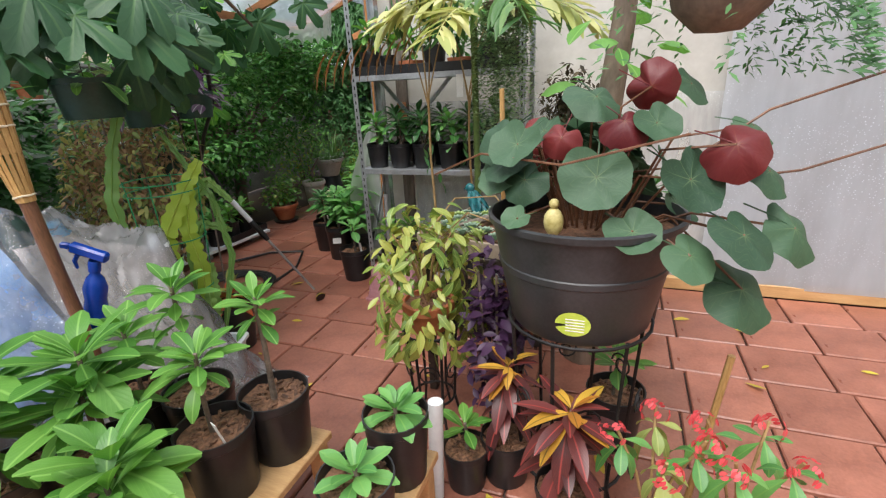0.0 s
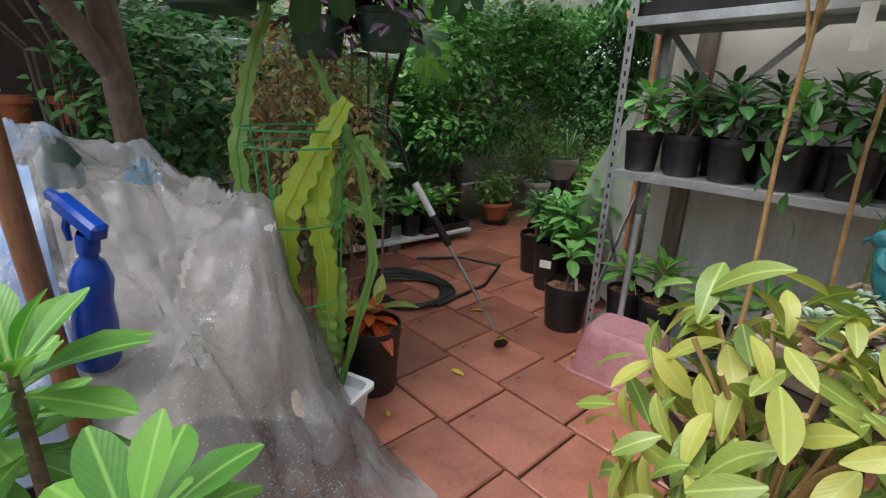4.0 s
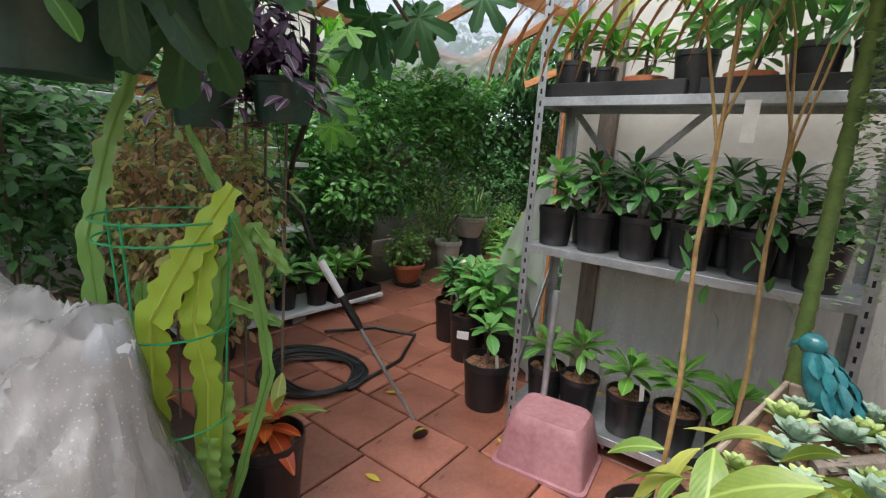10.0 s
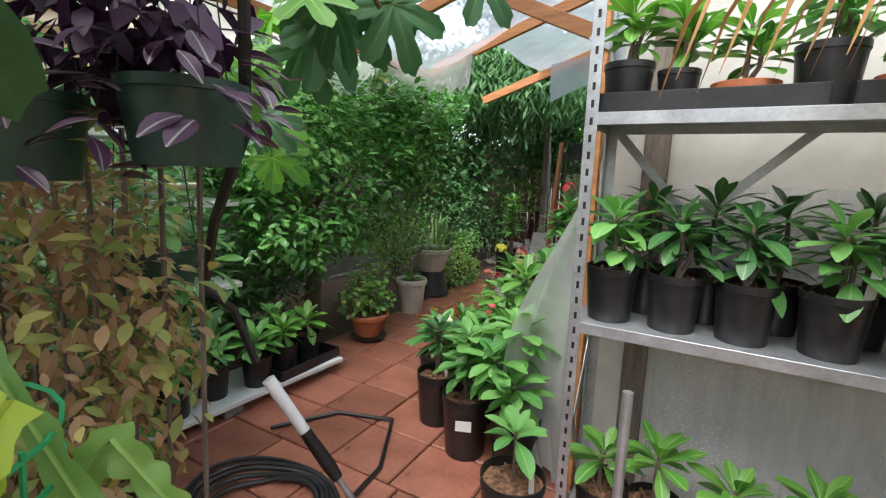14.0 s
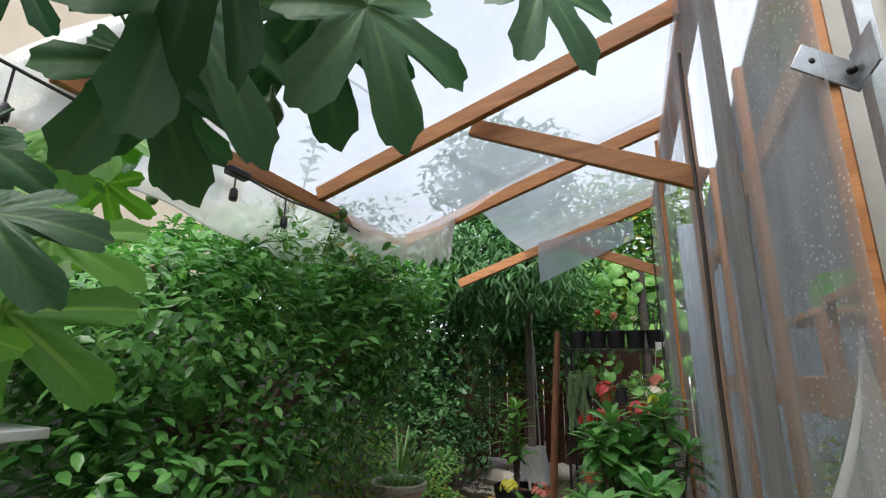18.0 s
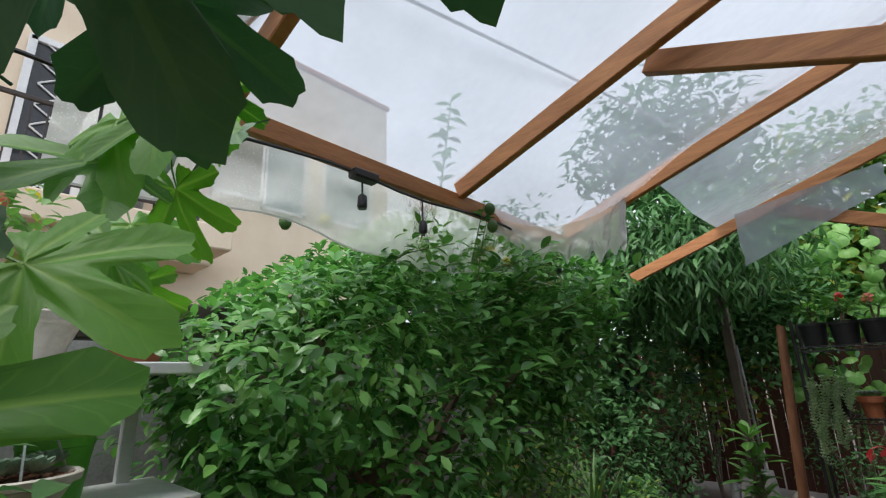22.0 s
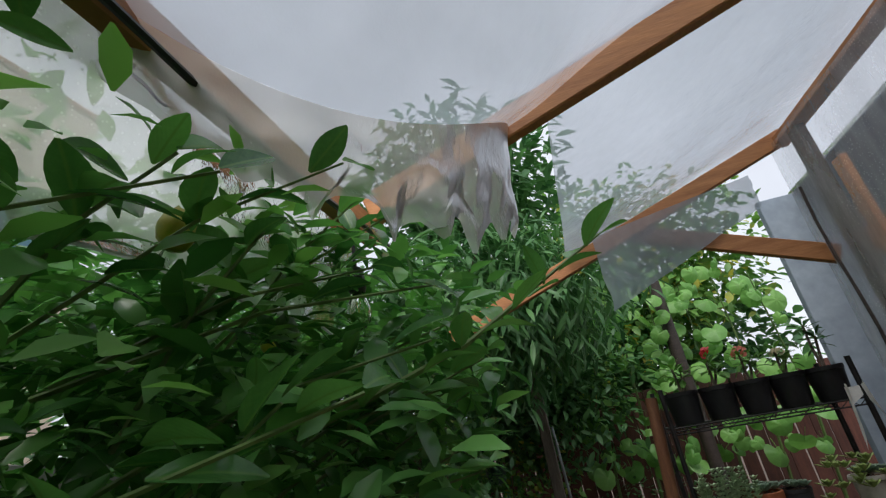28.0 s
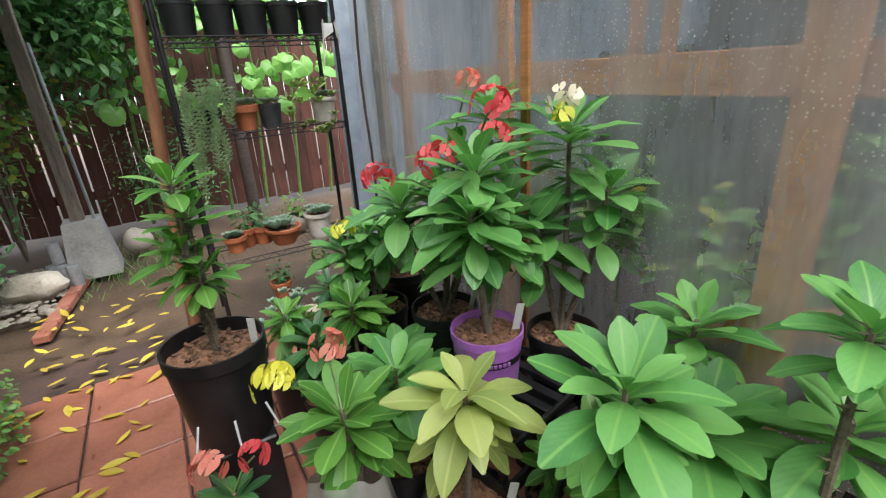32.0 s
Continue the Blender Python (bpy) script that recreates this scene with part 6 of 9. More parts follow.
# -- flat-stemmed cactus in a green wire cage --
tub = thing("white_tub", "white plastic tub under the caged cactus", "tub", (-0.31, -1.24, 0), 20)
b = Geo()
rings = [[(x * 1.0, y * 1.0, z) for x, y, z in bin_ring(z, w_, d_, 0.03)] for z, w_, d_ in ((0.0, 0.13, 0.10), (0.19, 0.15, 0.12), (0.2, 0.165, 0.135), (0.215, 0.165, 0.135), (0.215, 0.145, 0.115), (0.17, 0.143, 0.113))]
vs = [p for r_ in rings for p in r_]
fs = [(i * 16 + k, i * 16 + (k + 1) % 16, (i + 1) * 16 + (k + 1) % 16, (i + 1) * 16 + k) for i in range(5) for k in range(16)] + [tuple(range(80, 96))]
b.add(vs, fs)
part("body", b, M_WHITE, tub)
cage = thing("wire_cage", "green coated wire plant cage", "plant cage", (-0.40, -1.22, 0))
for z, r_ in ((0.32, 0.12), (0.55, 0.135), (0.82, 0.15), (1.11, 0.165), (1.06, 0.163)):
    b = Geo()
    b.tube([(r_ * math.cos(a * 0.2618), r_ * math.sin(a * 0.2618), z) for a in range(25)], 0.003, 5)
    part("ring", b, M_GREENWIRE, cage)
for k in range(4):
    a = 0.6 + k * math.pi / 2
    b = Geo()
    b.tube([(0.10 * math.cos(a), 0.10 * math.sin(a), 0.03), (0.165 * math.cos(a), 0.165 * math.sin(a), 1.12)], 0.003, 5)
    part("wire", b, M_GREENWIRE, cage)
cactus = thing("flat_stem_cactus", "yellow-green flat-stemmed cactus with wavy edges", "cactus", (-0.38, -1.23, 0))


def strap(pts, width, bend=(0.6, -0.7, 0.2), mat=L_CACTUS):
    b = Geo()
    pts = [Vector(p) for p in pts]
    n = 60
    vs, uv, fs = [], [], []
    for i in range(n + 1):
        f = i / n * (len(pts) - 1)
        j = min(int(f), len(pts) - 2)
        p = pts[j].lerp(pts[j + 1], f - j)
        t = (pts[j + 1] - pts[j]).normalized()
        side = t.cross(Vector(bend)).normalized()
        nrm = side.cross(t)
        w_ = width * (0.35 + 0.65 * math.sin(math.pi * min(0.97, 0.12 + i / n * 0.86)) ** 0.6) * (1 + 0.42 * abs(math.sin(i * 0.75)) - 0.22)
        for k, u in enumerate((-1, -0.12, 0, 0.12, 1)):
            vs.append(tuple(p + side * (u * w_ / 2) + nrm * (0.006 if abs(u) < 0.1 else 0.0 + 0.006 * math.sin(i * 0.9) * (abs(u) > 0.5))))
            uv.append((0.5 + 0.5 * u, i / n * 0.7 + 0.01))
    for i in range(n):
        for k in range(4):
            fs.append((i * 5 + k, i * 5 + k + 1, (i + 1) * 5 + k + 1, (i + 1) * 5 + k))
    b.add(vs, fs, uv)
    b2 = Geo()
    b2.v, b2.f, b2.uv = b.v, b.f, b.uv
    return b2


def across(*pts):
    return [(0.74 * r - 0.67 * d, 0.67 * r + 0.74 * d, z) for r, d, z in pts]


for pts, w_, m_ in ((across((-0.06, 0.0, 0.15), (-0.05, -0.03, 0.60), (-0.03, -0.05, 0.85), (0.08, -0.06, 1.04), (0.19, -0.06, 1.20)), 0.085, L_CACTUS), (across((0.05, 0.02, 0.15), (0.09, -0.02, 0.66), (0.07, -0.04, 0.85), (0.11, -0.04, 1.07), (0.16, -0.03, 1.17)), 0.072, L_CACTUS), (across((-0.08, 0.05, 0.15), (-0.22, 0.06, 0.70), (-0.24, 0.07, 1.03), (-0.18, 0.09, 1.28), (-0.09, 0.10, 1.515)), 0.058, L_CACTUSG), (across((0.10, 0.0, 0.15), (0.24, 0.02, 0.68), (0.20, 0.03, 1.0), (0.115, 0.05, 1.17), (0.035, 0.06, 1.34)), 0.032, L_CACTUSG), (across((0.02, 0.05, 0.20), (0.04, 0.08, 0.70), (0.12, 0.08, 0.86), (0.26, 0.08, 0.80)), 0.045, L_CACTUSG), (across((0.03, 0.07, 0.25), (0.09, 0.10, 0.95), (0.19, 0.08, 1.08), (0.29, 0.05, 0.96)), 0.045, L_CACTUSG), (across((0.04, 0.0, 0.15), (0.10, 0.0, 0.40), (0.13, 0.0, 0.66)), 0.07, L_CACTUSG), (across((0.02, -0.03, 0.15), (0.08, -0.05, 0.32), (0.10, -0.05, 0.52)), 0.075, L_CACTUSG), (across((-0.05, 0.0, 0.2), (-0.12, 0.05, 0.55), (-0.10, 0.05, 0.92)), 0.06, L_CACTUSG)):
    part("stem", strap(pts, w_, mat=m_), m_, cactus)

# croton in a black pot on the paving
rr = random.Random(31)
cp = thing("croton_in_pot", "red and orange croton in a black nursery pot", "potted plant", (-0.47, -0.91, 0), 0, "crotons")
add_pot(cp, 0.130, 0.30, M_BLACK)
b = Geo()
b.tube([(0, 0, 0.23), (0, 0, 0.34)], [0.008, 0.006], 6)
part("stem", b, M_STEM, cp)
rosette(cp, "crotonr", (0, 0, 0.36), 17, 0.18, rr, (-0.35, 0.8))
rosette(cp, "yell", (0.02, 0.02, 0.40), 5, 0.19, rr, (0.6, 1.3))
b = Geo()
b.lathe([(0.001, 0), (0.13, 0.0), (0.16, 0.10), (0.15, 0.10), (0.12, 0.02)], 18, (-0.81, -0.75, 0.0))
whole("terracotta_bowl", b, M_TERRA, "terracotta bowl on the paving", "bowl")

# dry vine screen and the greenery behind the cactus
set_out(-0.10, 0.22)
rr = random.Random(33)
vine = thing("dry_vine_screen", "brown half-dead vine hanging over a trellis", "vine", (0, 0, 0))
for k in range(9):
    x = -1.35 + 0.09 * k
    b = Geo()
    b.tube([(x, -1.15 + 0.03 * k, 0.0), (x + 0.03, -1.12 + 0.03 * k, 1.45)], 0.006, 5)
    part("stake", b, M_OLDWOOD, vine)

b = Geo()
foliage(b, (-1.05, -1.05, 0.95), (0.50, 0.30, 0.55), 2600, 0.045, rr, shell=0.5, hang=0.8)
tagged(part("dry_leaves", b, L_DRY, vine, "dry brown leaves"), kind="stuff")
b = Geo()
foliage(b, (-1.0, -1.08, 1.05), (0.52, 0.33, 0.50), 1100, 0.05, rr, shell=0.7, hang=0.4)
tagged(part("live_leaves", b, L_DRYG, vine, "yellowing leaves"), kind="stuff")

for i, (c, rad, n, s, mat, lab) in enumerate((((-1.7, -0.55, 1.0), (0.45, 0.55, 0.70), 1500, 0.07, L_BUSH, "dark green shrub behind the hose"), ((-2.7, -0.9, 1.3), (0.8, 0.9, 1.0), 3200, 0.09, L_BUSH, "dark leafy shrub in the shade"), ((-1.95, -1.5, 1.2), (0.5, 0.5, 0.7), 1700, 0.08, L_BUSH, "dark leafy shrub in the shade"), ((-2.9, 0.25, 0.55), (0.5, 0.5, 0.5), 1500, 0.08, L_BUSH, "dark low shrub beside the wall"), ((-1.45, -2.6, 2.3), (0.9, 0.8, 0.5), 600, 0.12, L_BUSH, "dark leafy canopy over the supplies"))):
    t = thing("shrub", lab, "shrub", (0, 0, 0), 0, "shrubs")
    b = Geo()
    foliage(b, c, rad, n, s, random.Random(300 + i), shell=0.35, keep=lambda p: clear_of_walk(p + SETTING_OUT, 0.35))
    tagged(part("leaves", b, mat, t), kind="stuff")
    for k in range(5):
        a = k * 1.26
        b = Geo()
        foot = (c[0] - 1.0, c[1] + 0.7) if c[2] > 1.9 else (c[0], c[1])
        b.tube([(foot[0], foot[1], -0.02), (foot[0] + 0.1 * math.cos(a), foot[1] + 0.1 * math.sin(a), c[2] * 0.6), (c[0] + rad[0] * 0.6 * math.cos(a), c[1] + rad[1] * 0.6 * math.sin(a), c[2] + rad[2] * 0.4)], [0.014, 0.009, 0.004], 6)
        part("branch", b, M_BARK, t)

# hanging pots
set_out()


def hanging(label, at, r, h, mat, top, leaves=None, seed=0, kind_leaf=None, n=0, size=0.08, fall=0.3):
    rr = random.Random(seed)
    t = thing("hanging_pot", label, "hanging pot", at, rr.uniform(0, 90), "hanging pots")
    add_pot(t, r, h, mat)
    for k in range(3):
        a = k * 2.09 + 0.3
        b = Geo()
        b.tube([(r * math.cos(a), r * math.sin(a), h * 0.95), (0.01 * math.cos(a), 0.01 * math.sin(a), top - at[2])], 0.0018, 4)
        part("wire", b, M_IRON, t)
    if kind_leaf:
        for k in range(n):
            a, d = rr.uniform(0, 6.28), rr.random() ** 0.5
            rad = r * (0.4 + 1.1 * d)
            p = Vector((rad * math.cos(a), rad * math.sin(a), h + 0.10 * (1 - d) - fall * max(0, d - 0.45) * rr.random()))
            way = sph(a + rr.uniform(-0.6, 0.6), rr.uniform(-0.6, 0.4))
            leaf_part(rr.choice(LEAF[kind_leaf]), aim(p, way, Vector((0, 0, 1)) + sph(a, 0) * 0.8, size * rr.uniform(0.7, 1.2)), t)
    return t


hanging("dark green hanging pot under the fig leaves", (-0.42, -1.42, 1.42), 0.135, 0.16, M_GREENPOT, 2.3, seed=1, kind_leaf="bright", n=12, size=0.10)
hanging("dark green hanging pot with purple striped trailing leaves", (-0.56, -0.77, 1.375), 0.105, 0.14, M_GREENPOT, 2.3, seed=2, kind_leaf="zeb", n=66, size=0.085, fall=0.2)
hanging("dark hanging pot with purple striped trailing leaves", (-0.74, -0.95, 1.345), 0.105, 0.14, M_GREENPOT, 2.3, seed=3, kind_leaf="zeb", n=40, size=0.09, fall=0.3)
hanging("dark hanging pot of green cuttings", (-1.05, -0.58, 1.02), 0.11, 0.13, M_GREENPOT, 2.2, seed=4, kind_leaf="euph", n=26, size=0.09)
t = thing("wandering_plant", "mass of dark purple trailing leaves", "hanging plant", (0, 0, 0))
b = Geo()
foliage(b, (-0.70, -0.78, 1.68), (0.23, 0.23, 0.23), 420, 0.07, random.Random(8), shell=0.3, hang=0.5)
tagged(part("leaves", b, L_PURP, t), kind="stuff")
b = Geo()
b.tube([(-0.70, -0.78, 1.68), (-0.71, -0.77, 2.3)], 0.004, 5)
part("hanger", b, M_IRON, t)

# dim lean-to with terracotta pots beyond the fig
lean = thing("dark_shed", "dim open shed with shelves of terracotta pots", "shed", kind="structure")
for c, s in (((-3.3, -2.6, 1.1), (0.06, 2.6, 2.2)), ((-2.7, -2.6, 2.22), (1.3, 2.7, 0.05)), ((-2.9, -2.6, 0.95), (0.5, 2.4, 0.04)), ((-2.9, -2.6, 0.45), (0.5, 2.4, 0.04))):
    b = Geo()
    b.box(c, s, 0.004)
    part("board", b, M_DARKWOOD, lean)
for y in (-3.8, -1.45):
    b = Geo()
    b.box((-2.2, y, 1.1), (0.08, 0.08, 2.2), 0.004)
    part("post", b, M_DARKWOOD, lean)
for k in range(8):
    t = thing("terracotta_pot", "stacked reddish terracotta pot on a dim shelf", "pot", (-2.86, -3.5 + 0.27 * k, 0.97), 0, "terracotta pots on the shed shelf")
    add_pot(t, 0.10, 0.17, M_TERRA, "clay")

# -- near the start: wooden stand with pots of euphorbia --
def plank_stand(x0, x1, y0, y1, h=0.34):
    t = thing("wooden_stand", "low pale wooden plant stand", "plant stand", (0, 0, 0), 0, "wooden stands")
    b = Geo()
    b.box(((x0 + x1) / 2, (y0 + y1) / 2, h - 0.015), (x1 - x0, y1 - y0, 0.03), 0.004)
    part("top", b, M_PLANK, t)
    for x in (x0 + 0.04, x1 - 0.04):
        for y in (y0 + 0.04, y1 - 0.04):
            b = Geo()
            b.box((x, y, (h - 0.03) / 2), (0.05, 0.05, h - 0.031), 0.003)
            part("leg", b, M_PLANK, t)


plank_stand(0.12, 0.80, -2.50, -1.74)
plank_stand(0.995, 1.20, -2.22, -1.72)
for i, (x, y, k, sz, tl) in enumerate(((1.12, -1.84, "euph", 0.115, 0.02), (1.13, -2.09, "euph", 0.115, 0.02), (0.69, -1.86, "bright", 0.125, 0.33), (0.43, -1.92, "bright", 0.15, 0.37), (0.63, -2.05, "bright", 0.14, 0.24), (0.24, -1.98, "bright", 0.16, 0.22), (0.40, -2.20, "bright", 0.19, 0.30), (0.66, -2.34, "bright", 0.19, 0.16), (0.22, -2.36, "bright", 0.21, 0.30))):
    potted("black nursery pot with a bright green euphorbia on the stand", (x, y), 0.112 if x < 1 else 0.10, 0.235, tl, [(0, 0, 1.0), (0.03, -0.04, 0.7)] if i > 5 else [(0, 0, 1.0)], k, 15, sz, 400 + i, z=0.342, mid=3 if i > 4 else (2 if tl > 0.2 else 0), tag=(i in (4, 6)))

# -- yellow-leaved plant on an iron stand --
def iron_stand(label, at, r, h):
    t = thing("iron_plant_stand", label, "plant stand", (at[0], at[1], 0), 15, "iron plant stands")
    for z in (h, 0.12):
        b = Geo()
        rr_ = r if z == h else r * 0.8
        b.tube([(rr_ * math.cos(a * 0.2618), rr_ * math.sin(a * 0.2618), z) for a in range(25)], 0.006, 6)
        part("ring", b, M_IRON, t)
    for k in range(6):
        a = k * math.pi / 3
        b = Geo()
        b.tube([(r * 0.95 * math.cos(a), r * 0.95 * math.sin(a), h + 0.0), (r * 0.8 * math.cos(a), r * 0.8 * math.sin(a), 0.12), (r * 1.02 * math.cos(a), r * 1.02 * math.sin(a), 0.006)], 0.0065, 6)
        part("leg", b, M_IRON, t)
        b = Geo()
        c0 = Vector((r * 0.93 * math.cos(a + 0.5), r * 0.93 * math.sin(a + 0.5), h * 0.62))
        tn = Vector((-math.sin(a + 0.5), math.cos(a + 0.5), 0))
        b.tube([c0 + (tn * math.cos(q * 0.55) + Vector((0, 0, 1)) * math.sin(q * 0.55)) * (0.05 * (1 - q * 0.04)) for q in range(18)], 0.004, 5)
        part("scroll", b, M_IRON, t)
    return t


iron_stand("black iron stand under the yellow-leaved plant", (0.96, -1.17), 0.12, 0.47)
yp = thing("yellow_hoya_plant", "bushy plant with yellow and lime leaves in terracotta", "potted plant", (0.96, -1.17, 0.472))
add_pot(yp, 0.115, 0.14, M_TERRA, "clay")
rr = random.Random(44)
b = Geo()
for k in range(9):
    a = k * 0.7
    b.tube([(0, 0, 0.12), (0.06 * math.cos(a), 0.06 * math.sin(a), 0.32), (0.13 * math.cos(a), 0.13 * math.sin(a), 0.44)], 0.004, 5)
tagged(part("stem_cluster", b, M_TANSTEM, yp), kind="stuff")
n_y = 0
while n_y < 480:
    d = sph(rr.uniform(0, 6.28), math.asin(rr.uniform(-0.8, 1)))
    q = 0.6 + 0.4 * rr.random()
    p = Vector((d.x * 0.25 * q, d.y * 0.25 * q, 0.20 + d.z * 0.40 * q))
    if not clear_of_walk(p + Vector((0.96, -1.17, 0.472)), 0.19):
        n_y += 1
        continue
    leaf_part(rr.choice(LEAF["yell"]), aim(p, d * 0.5 + sph(rr.uniform(0, 6.3), -0.7) * 0.9, d + Vector((0, 0, 0.45)) + sph(rr.uniform(0, 6.3), 0) * 0.5, rr.uniform(0.05, 0.10)), yp)
    n_y += 1
b = Geo()
for pts in (((0.0, 0.0, 0.42), (0.1, 0.12, 0.56), (0.28, 0.10, 0.58), (0.36, 0.02, 0.52)), ((0.05, 0.02, 0.4), (0.2, -0.02, 0.54), (0.42, -0.1, 0.5), (0.5, -0.04, 0.58))):
    b.tube(pts, 0.003, 5)
tagged(part("runners", b, M_TANSTEM, yp), kind="stuff")

# -- big begonia in a grey tub on an iron stand --
iron_stand("tall black iron stand under the grey tub", (1.60, -1.36), 0.235, 0.72)
bg = thing("begonia_in_tub", "large round-leaved begonia in a dark grey tub", "potted plant", (1.60, -1.36, 0.722))
b = Geo()
b.lathe([(0.001, 0.0), (0.215, 0.0), (0.225, 0.012), (0.262, 0.20), (0.266, 0.203), (0.268, 0.222), (0.265, 0.226), (0.288, 0.345), (0.300, 0.348), (0.302, 0.366), (0.290, 0.370), (0.276, 0.315)], 40)
part("tub", b, M_GREYPOT, bg)
b = Geo()
b.lathe([(0.001, 0.318), (0.15, 0.322), (0.277, 0.312)], 24)
part("soil", b, M_SOIL, bg)
b = Geo()
c0 = Vector((0.0, -0.242, 0.085))
nrm0 = Vector((0.0, -1.0, -0.13)).normalized()
sx0 = nrm0.cross(Vector((0, 0, 1))).normalized()
sz0 = sx0.cross(nrm0)
b.add([tuple(c0)] + [tuple(c0 + sx0 * 0.055 * math.cos(k * 0.3307) + sz0 * 0.042 * math.sin(k * 0.3307)) for k in range(19)], [(0, k, k + 1) for k in range(1, 19)])
b.v = [(x * 0.93, y * 1.0 - 0.001, z) for x, y, z in b.v]
sticker = part("sticker", b, M_YSTICK, bg, "oval green printed sticker")
b = Geo()
for k in range(5):
    b.box((0.006, -0.2405 - 0.0013 * k, 0.062 + 0.010 * k), (0.055, 0.001, 0.003), 0.0003)
tagged(part("print_bars", b, M_LABEL, sticker), kind="stuff")
rr = random.Random(51)
stalks = Geo()
# leaf: across, towards the path, above the rim, size, red underside turned out
BEG = [(0.02, -0.05, 0.34, 0.17, 0), (-0.12, -0.08, 0.25, 0.12, 0), (-0.16, -0.16, 0.12, 0.15, 0), (0.04, -0.20, 0.14, 0.19, 0), (0.27, 0.06, 0.36, 0.14, 0), (0.16, -0.06, 0.36, 0.14, 1), (-0.06, -0.16, 0.24, 0.11, 1), (0.10, -0.15, 0.28, 0.13, 1), (0.18, -0.12, 0.27, 0.13, 0), (0.36, -0.16, 0.22, 0.16, 1), (0.27, -0.16, 0.13, 0.19, 0), (0.42, -0.02, 0.25, 0.13, 0), (0.46, -0.08, 0.14, 0.15, 0), (0.40, -0.20, 0.0, 0.19, 0), (0.54, -0.08, -0.01, 0.19, 0), (0.28, -0.24, -0.05, 0.15, 0), (0.43, -0.14, -0.17, 0.22, 0), (-0.17, -0.22, 0.02, 0.09, 0), (0.14, -0.22, 0.0, 0.15, 0)]
for k in range(26):
    a = 0.2 + k * 2.4
    rad = 0.10 + 0.20 * ((k * 0.618) % 1)
    BEG.append((rad * math.cos(a), 0.06 + rad * abs(math.sin(a)) * 0.9, 0.30 - 0.9 * rad + rr.uniform(-0.05, 0.06), rr.uniform(0.13, 0.19), 1 if k % 13 == 4 else 0))
for k in range(9):
    a = 2.6 + 0.17 * k
    BEG.append((0.27 * math.cos(a), 0.20 * math.sin(a), 0.12 + 0.05 * (k % 3), rr.uniform(0.13, 0.17), 0))
for dx, dy, dz, s, red in BEG:
    p = Vector((dx, dy, 0.37 + dz))
    if not clear_of_walk(p + Vector((1.60, -1.36, 0.722)), 0.30):
        continue
    flat = Vector((dx, dy, 0))
    out = (flat.normalized() if flat.length > 0.05 else Vector((0, -1, 0))) + Vector((rr.uniform(-0.4, 0.4), rr.uniform(-0.4, 0.4), -0.9 + rr.uniform(-0.3, 0.5)))
    up = flat * 1.6 + Vector((rr.uniform(-0.25, 0.25), -0.35 + rr.uniform(-0.25, 0.25), 0.75)) if not red else Vector((rr.uniform(-0.9, 0.3), -0.8, 0.15))
    mid_p = Vector((dx * 0.55, dy * 0.55, max(0.36, 0.37 + dz * 0.8) + 0.02))
    stalks.tube([(dx * 0.25, dy * 0.25, 0.31), mid_p, p], [0.0045, 0.004, 0.0035], 5)
    out.normalize()
    leaf_part(rr.choice(LEAF["begred" if red else "begon"]), aim(p - out * s * 0.45, out, up, s), bg)
tagged(part("stalks", stalks, M_CANEDARK, bg, "reddish leaf stalks"), kind="stuff")
b = Geo()
for q in (((0.30, -0.05, 0.55), (0.45, -0.02, 0.66), (0.70, 0.05, 0.74), (1.1, 0.3, 0.68)), ((0.3, 0, 0.46), (0.55, 0.0, 0.50), (0.9, 0.2, 0.58)), ((0.25, -0.2, 0.62), (-0.05, -0.25, 0.55), (-0.30, -0.12, 0.56), (-0.5, 0.0, 0.47))):
    b.tube(q, 0.0035, 5)
tagged(part("runners", b, M_CANEDARK, bg), kind="stuff")
orn = thing("turtle_ornament", "small yellow shell ornament in the tub", "ornament", (1.53, -1.55, 1.055))
b = Geo()
b.ball((0, 0, 0.045), 0.034, 12, 8, (0.85, 0.7, 1.25))
part("shell", b, M_TURTLE, orn)
b = Geo()
b.ball((0, 0, 0.098), 0.015, 8, 6)
part("head", b, M_TURTLE, orn)
bf = thing("butterfly_ornament", "white butterfly ornament on a stick", "ornament", (1.405, -1.285, 1.10))
for sx in (-1, 1):
    for k, (yy, s) in enumerate(((0.018, 0.05), (-0.02, 0.038))):
        b = Geo()
        b.blade((0, 0, 0.12 + yy), (sx * 1.0, 0.0, 0.5 - k * 0.9), (0.2 * sx, -1, 0.4), s, s * 0.8, 4, 0.1, 0.05, "obovate", 2)
        part("wing", b, M_WHITE, bf)
b = Geo()
b.tube([(0, 0, -0.2), (0, 0, 0.14)], 0.003, 5)
part("stick", b, M_IRON, bf)

# crotons and red-flowered begonia under and before the tub
for i, (x, y, s) in enumerate(((1.60, -1.60, 0.21), (1.36, -1.42, 0.18))):
    rr = random.Random(60 + i)
    t = thing("croton_plant", "dark croton with orange and yellow veined leaves", "potted plant", (x, y, 0), 0, "crotons")
    add_pot(t, 0.10, 0.20, M_BLACK)
    b = Geo()
    b.tube([(0, 0, 0.17), (0.01, 0, 0.5)], [0.01, 0.007], 6)
    part("stem", b, M_STEM, t)
    rosette(t, "croton", (0, 0, 0.50), 16, s, rr, (-0.7, 0.9))
    rosette(t, "crotony", (0.01, 0, 0.52), 9, s * 0.85, rr, (-0.5, 1.0))
    rosette(t, "croton", (0, 0, 0.36), 9, s, rr, (-0.7, 0.3))
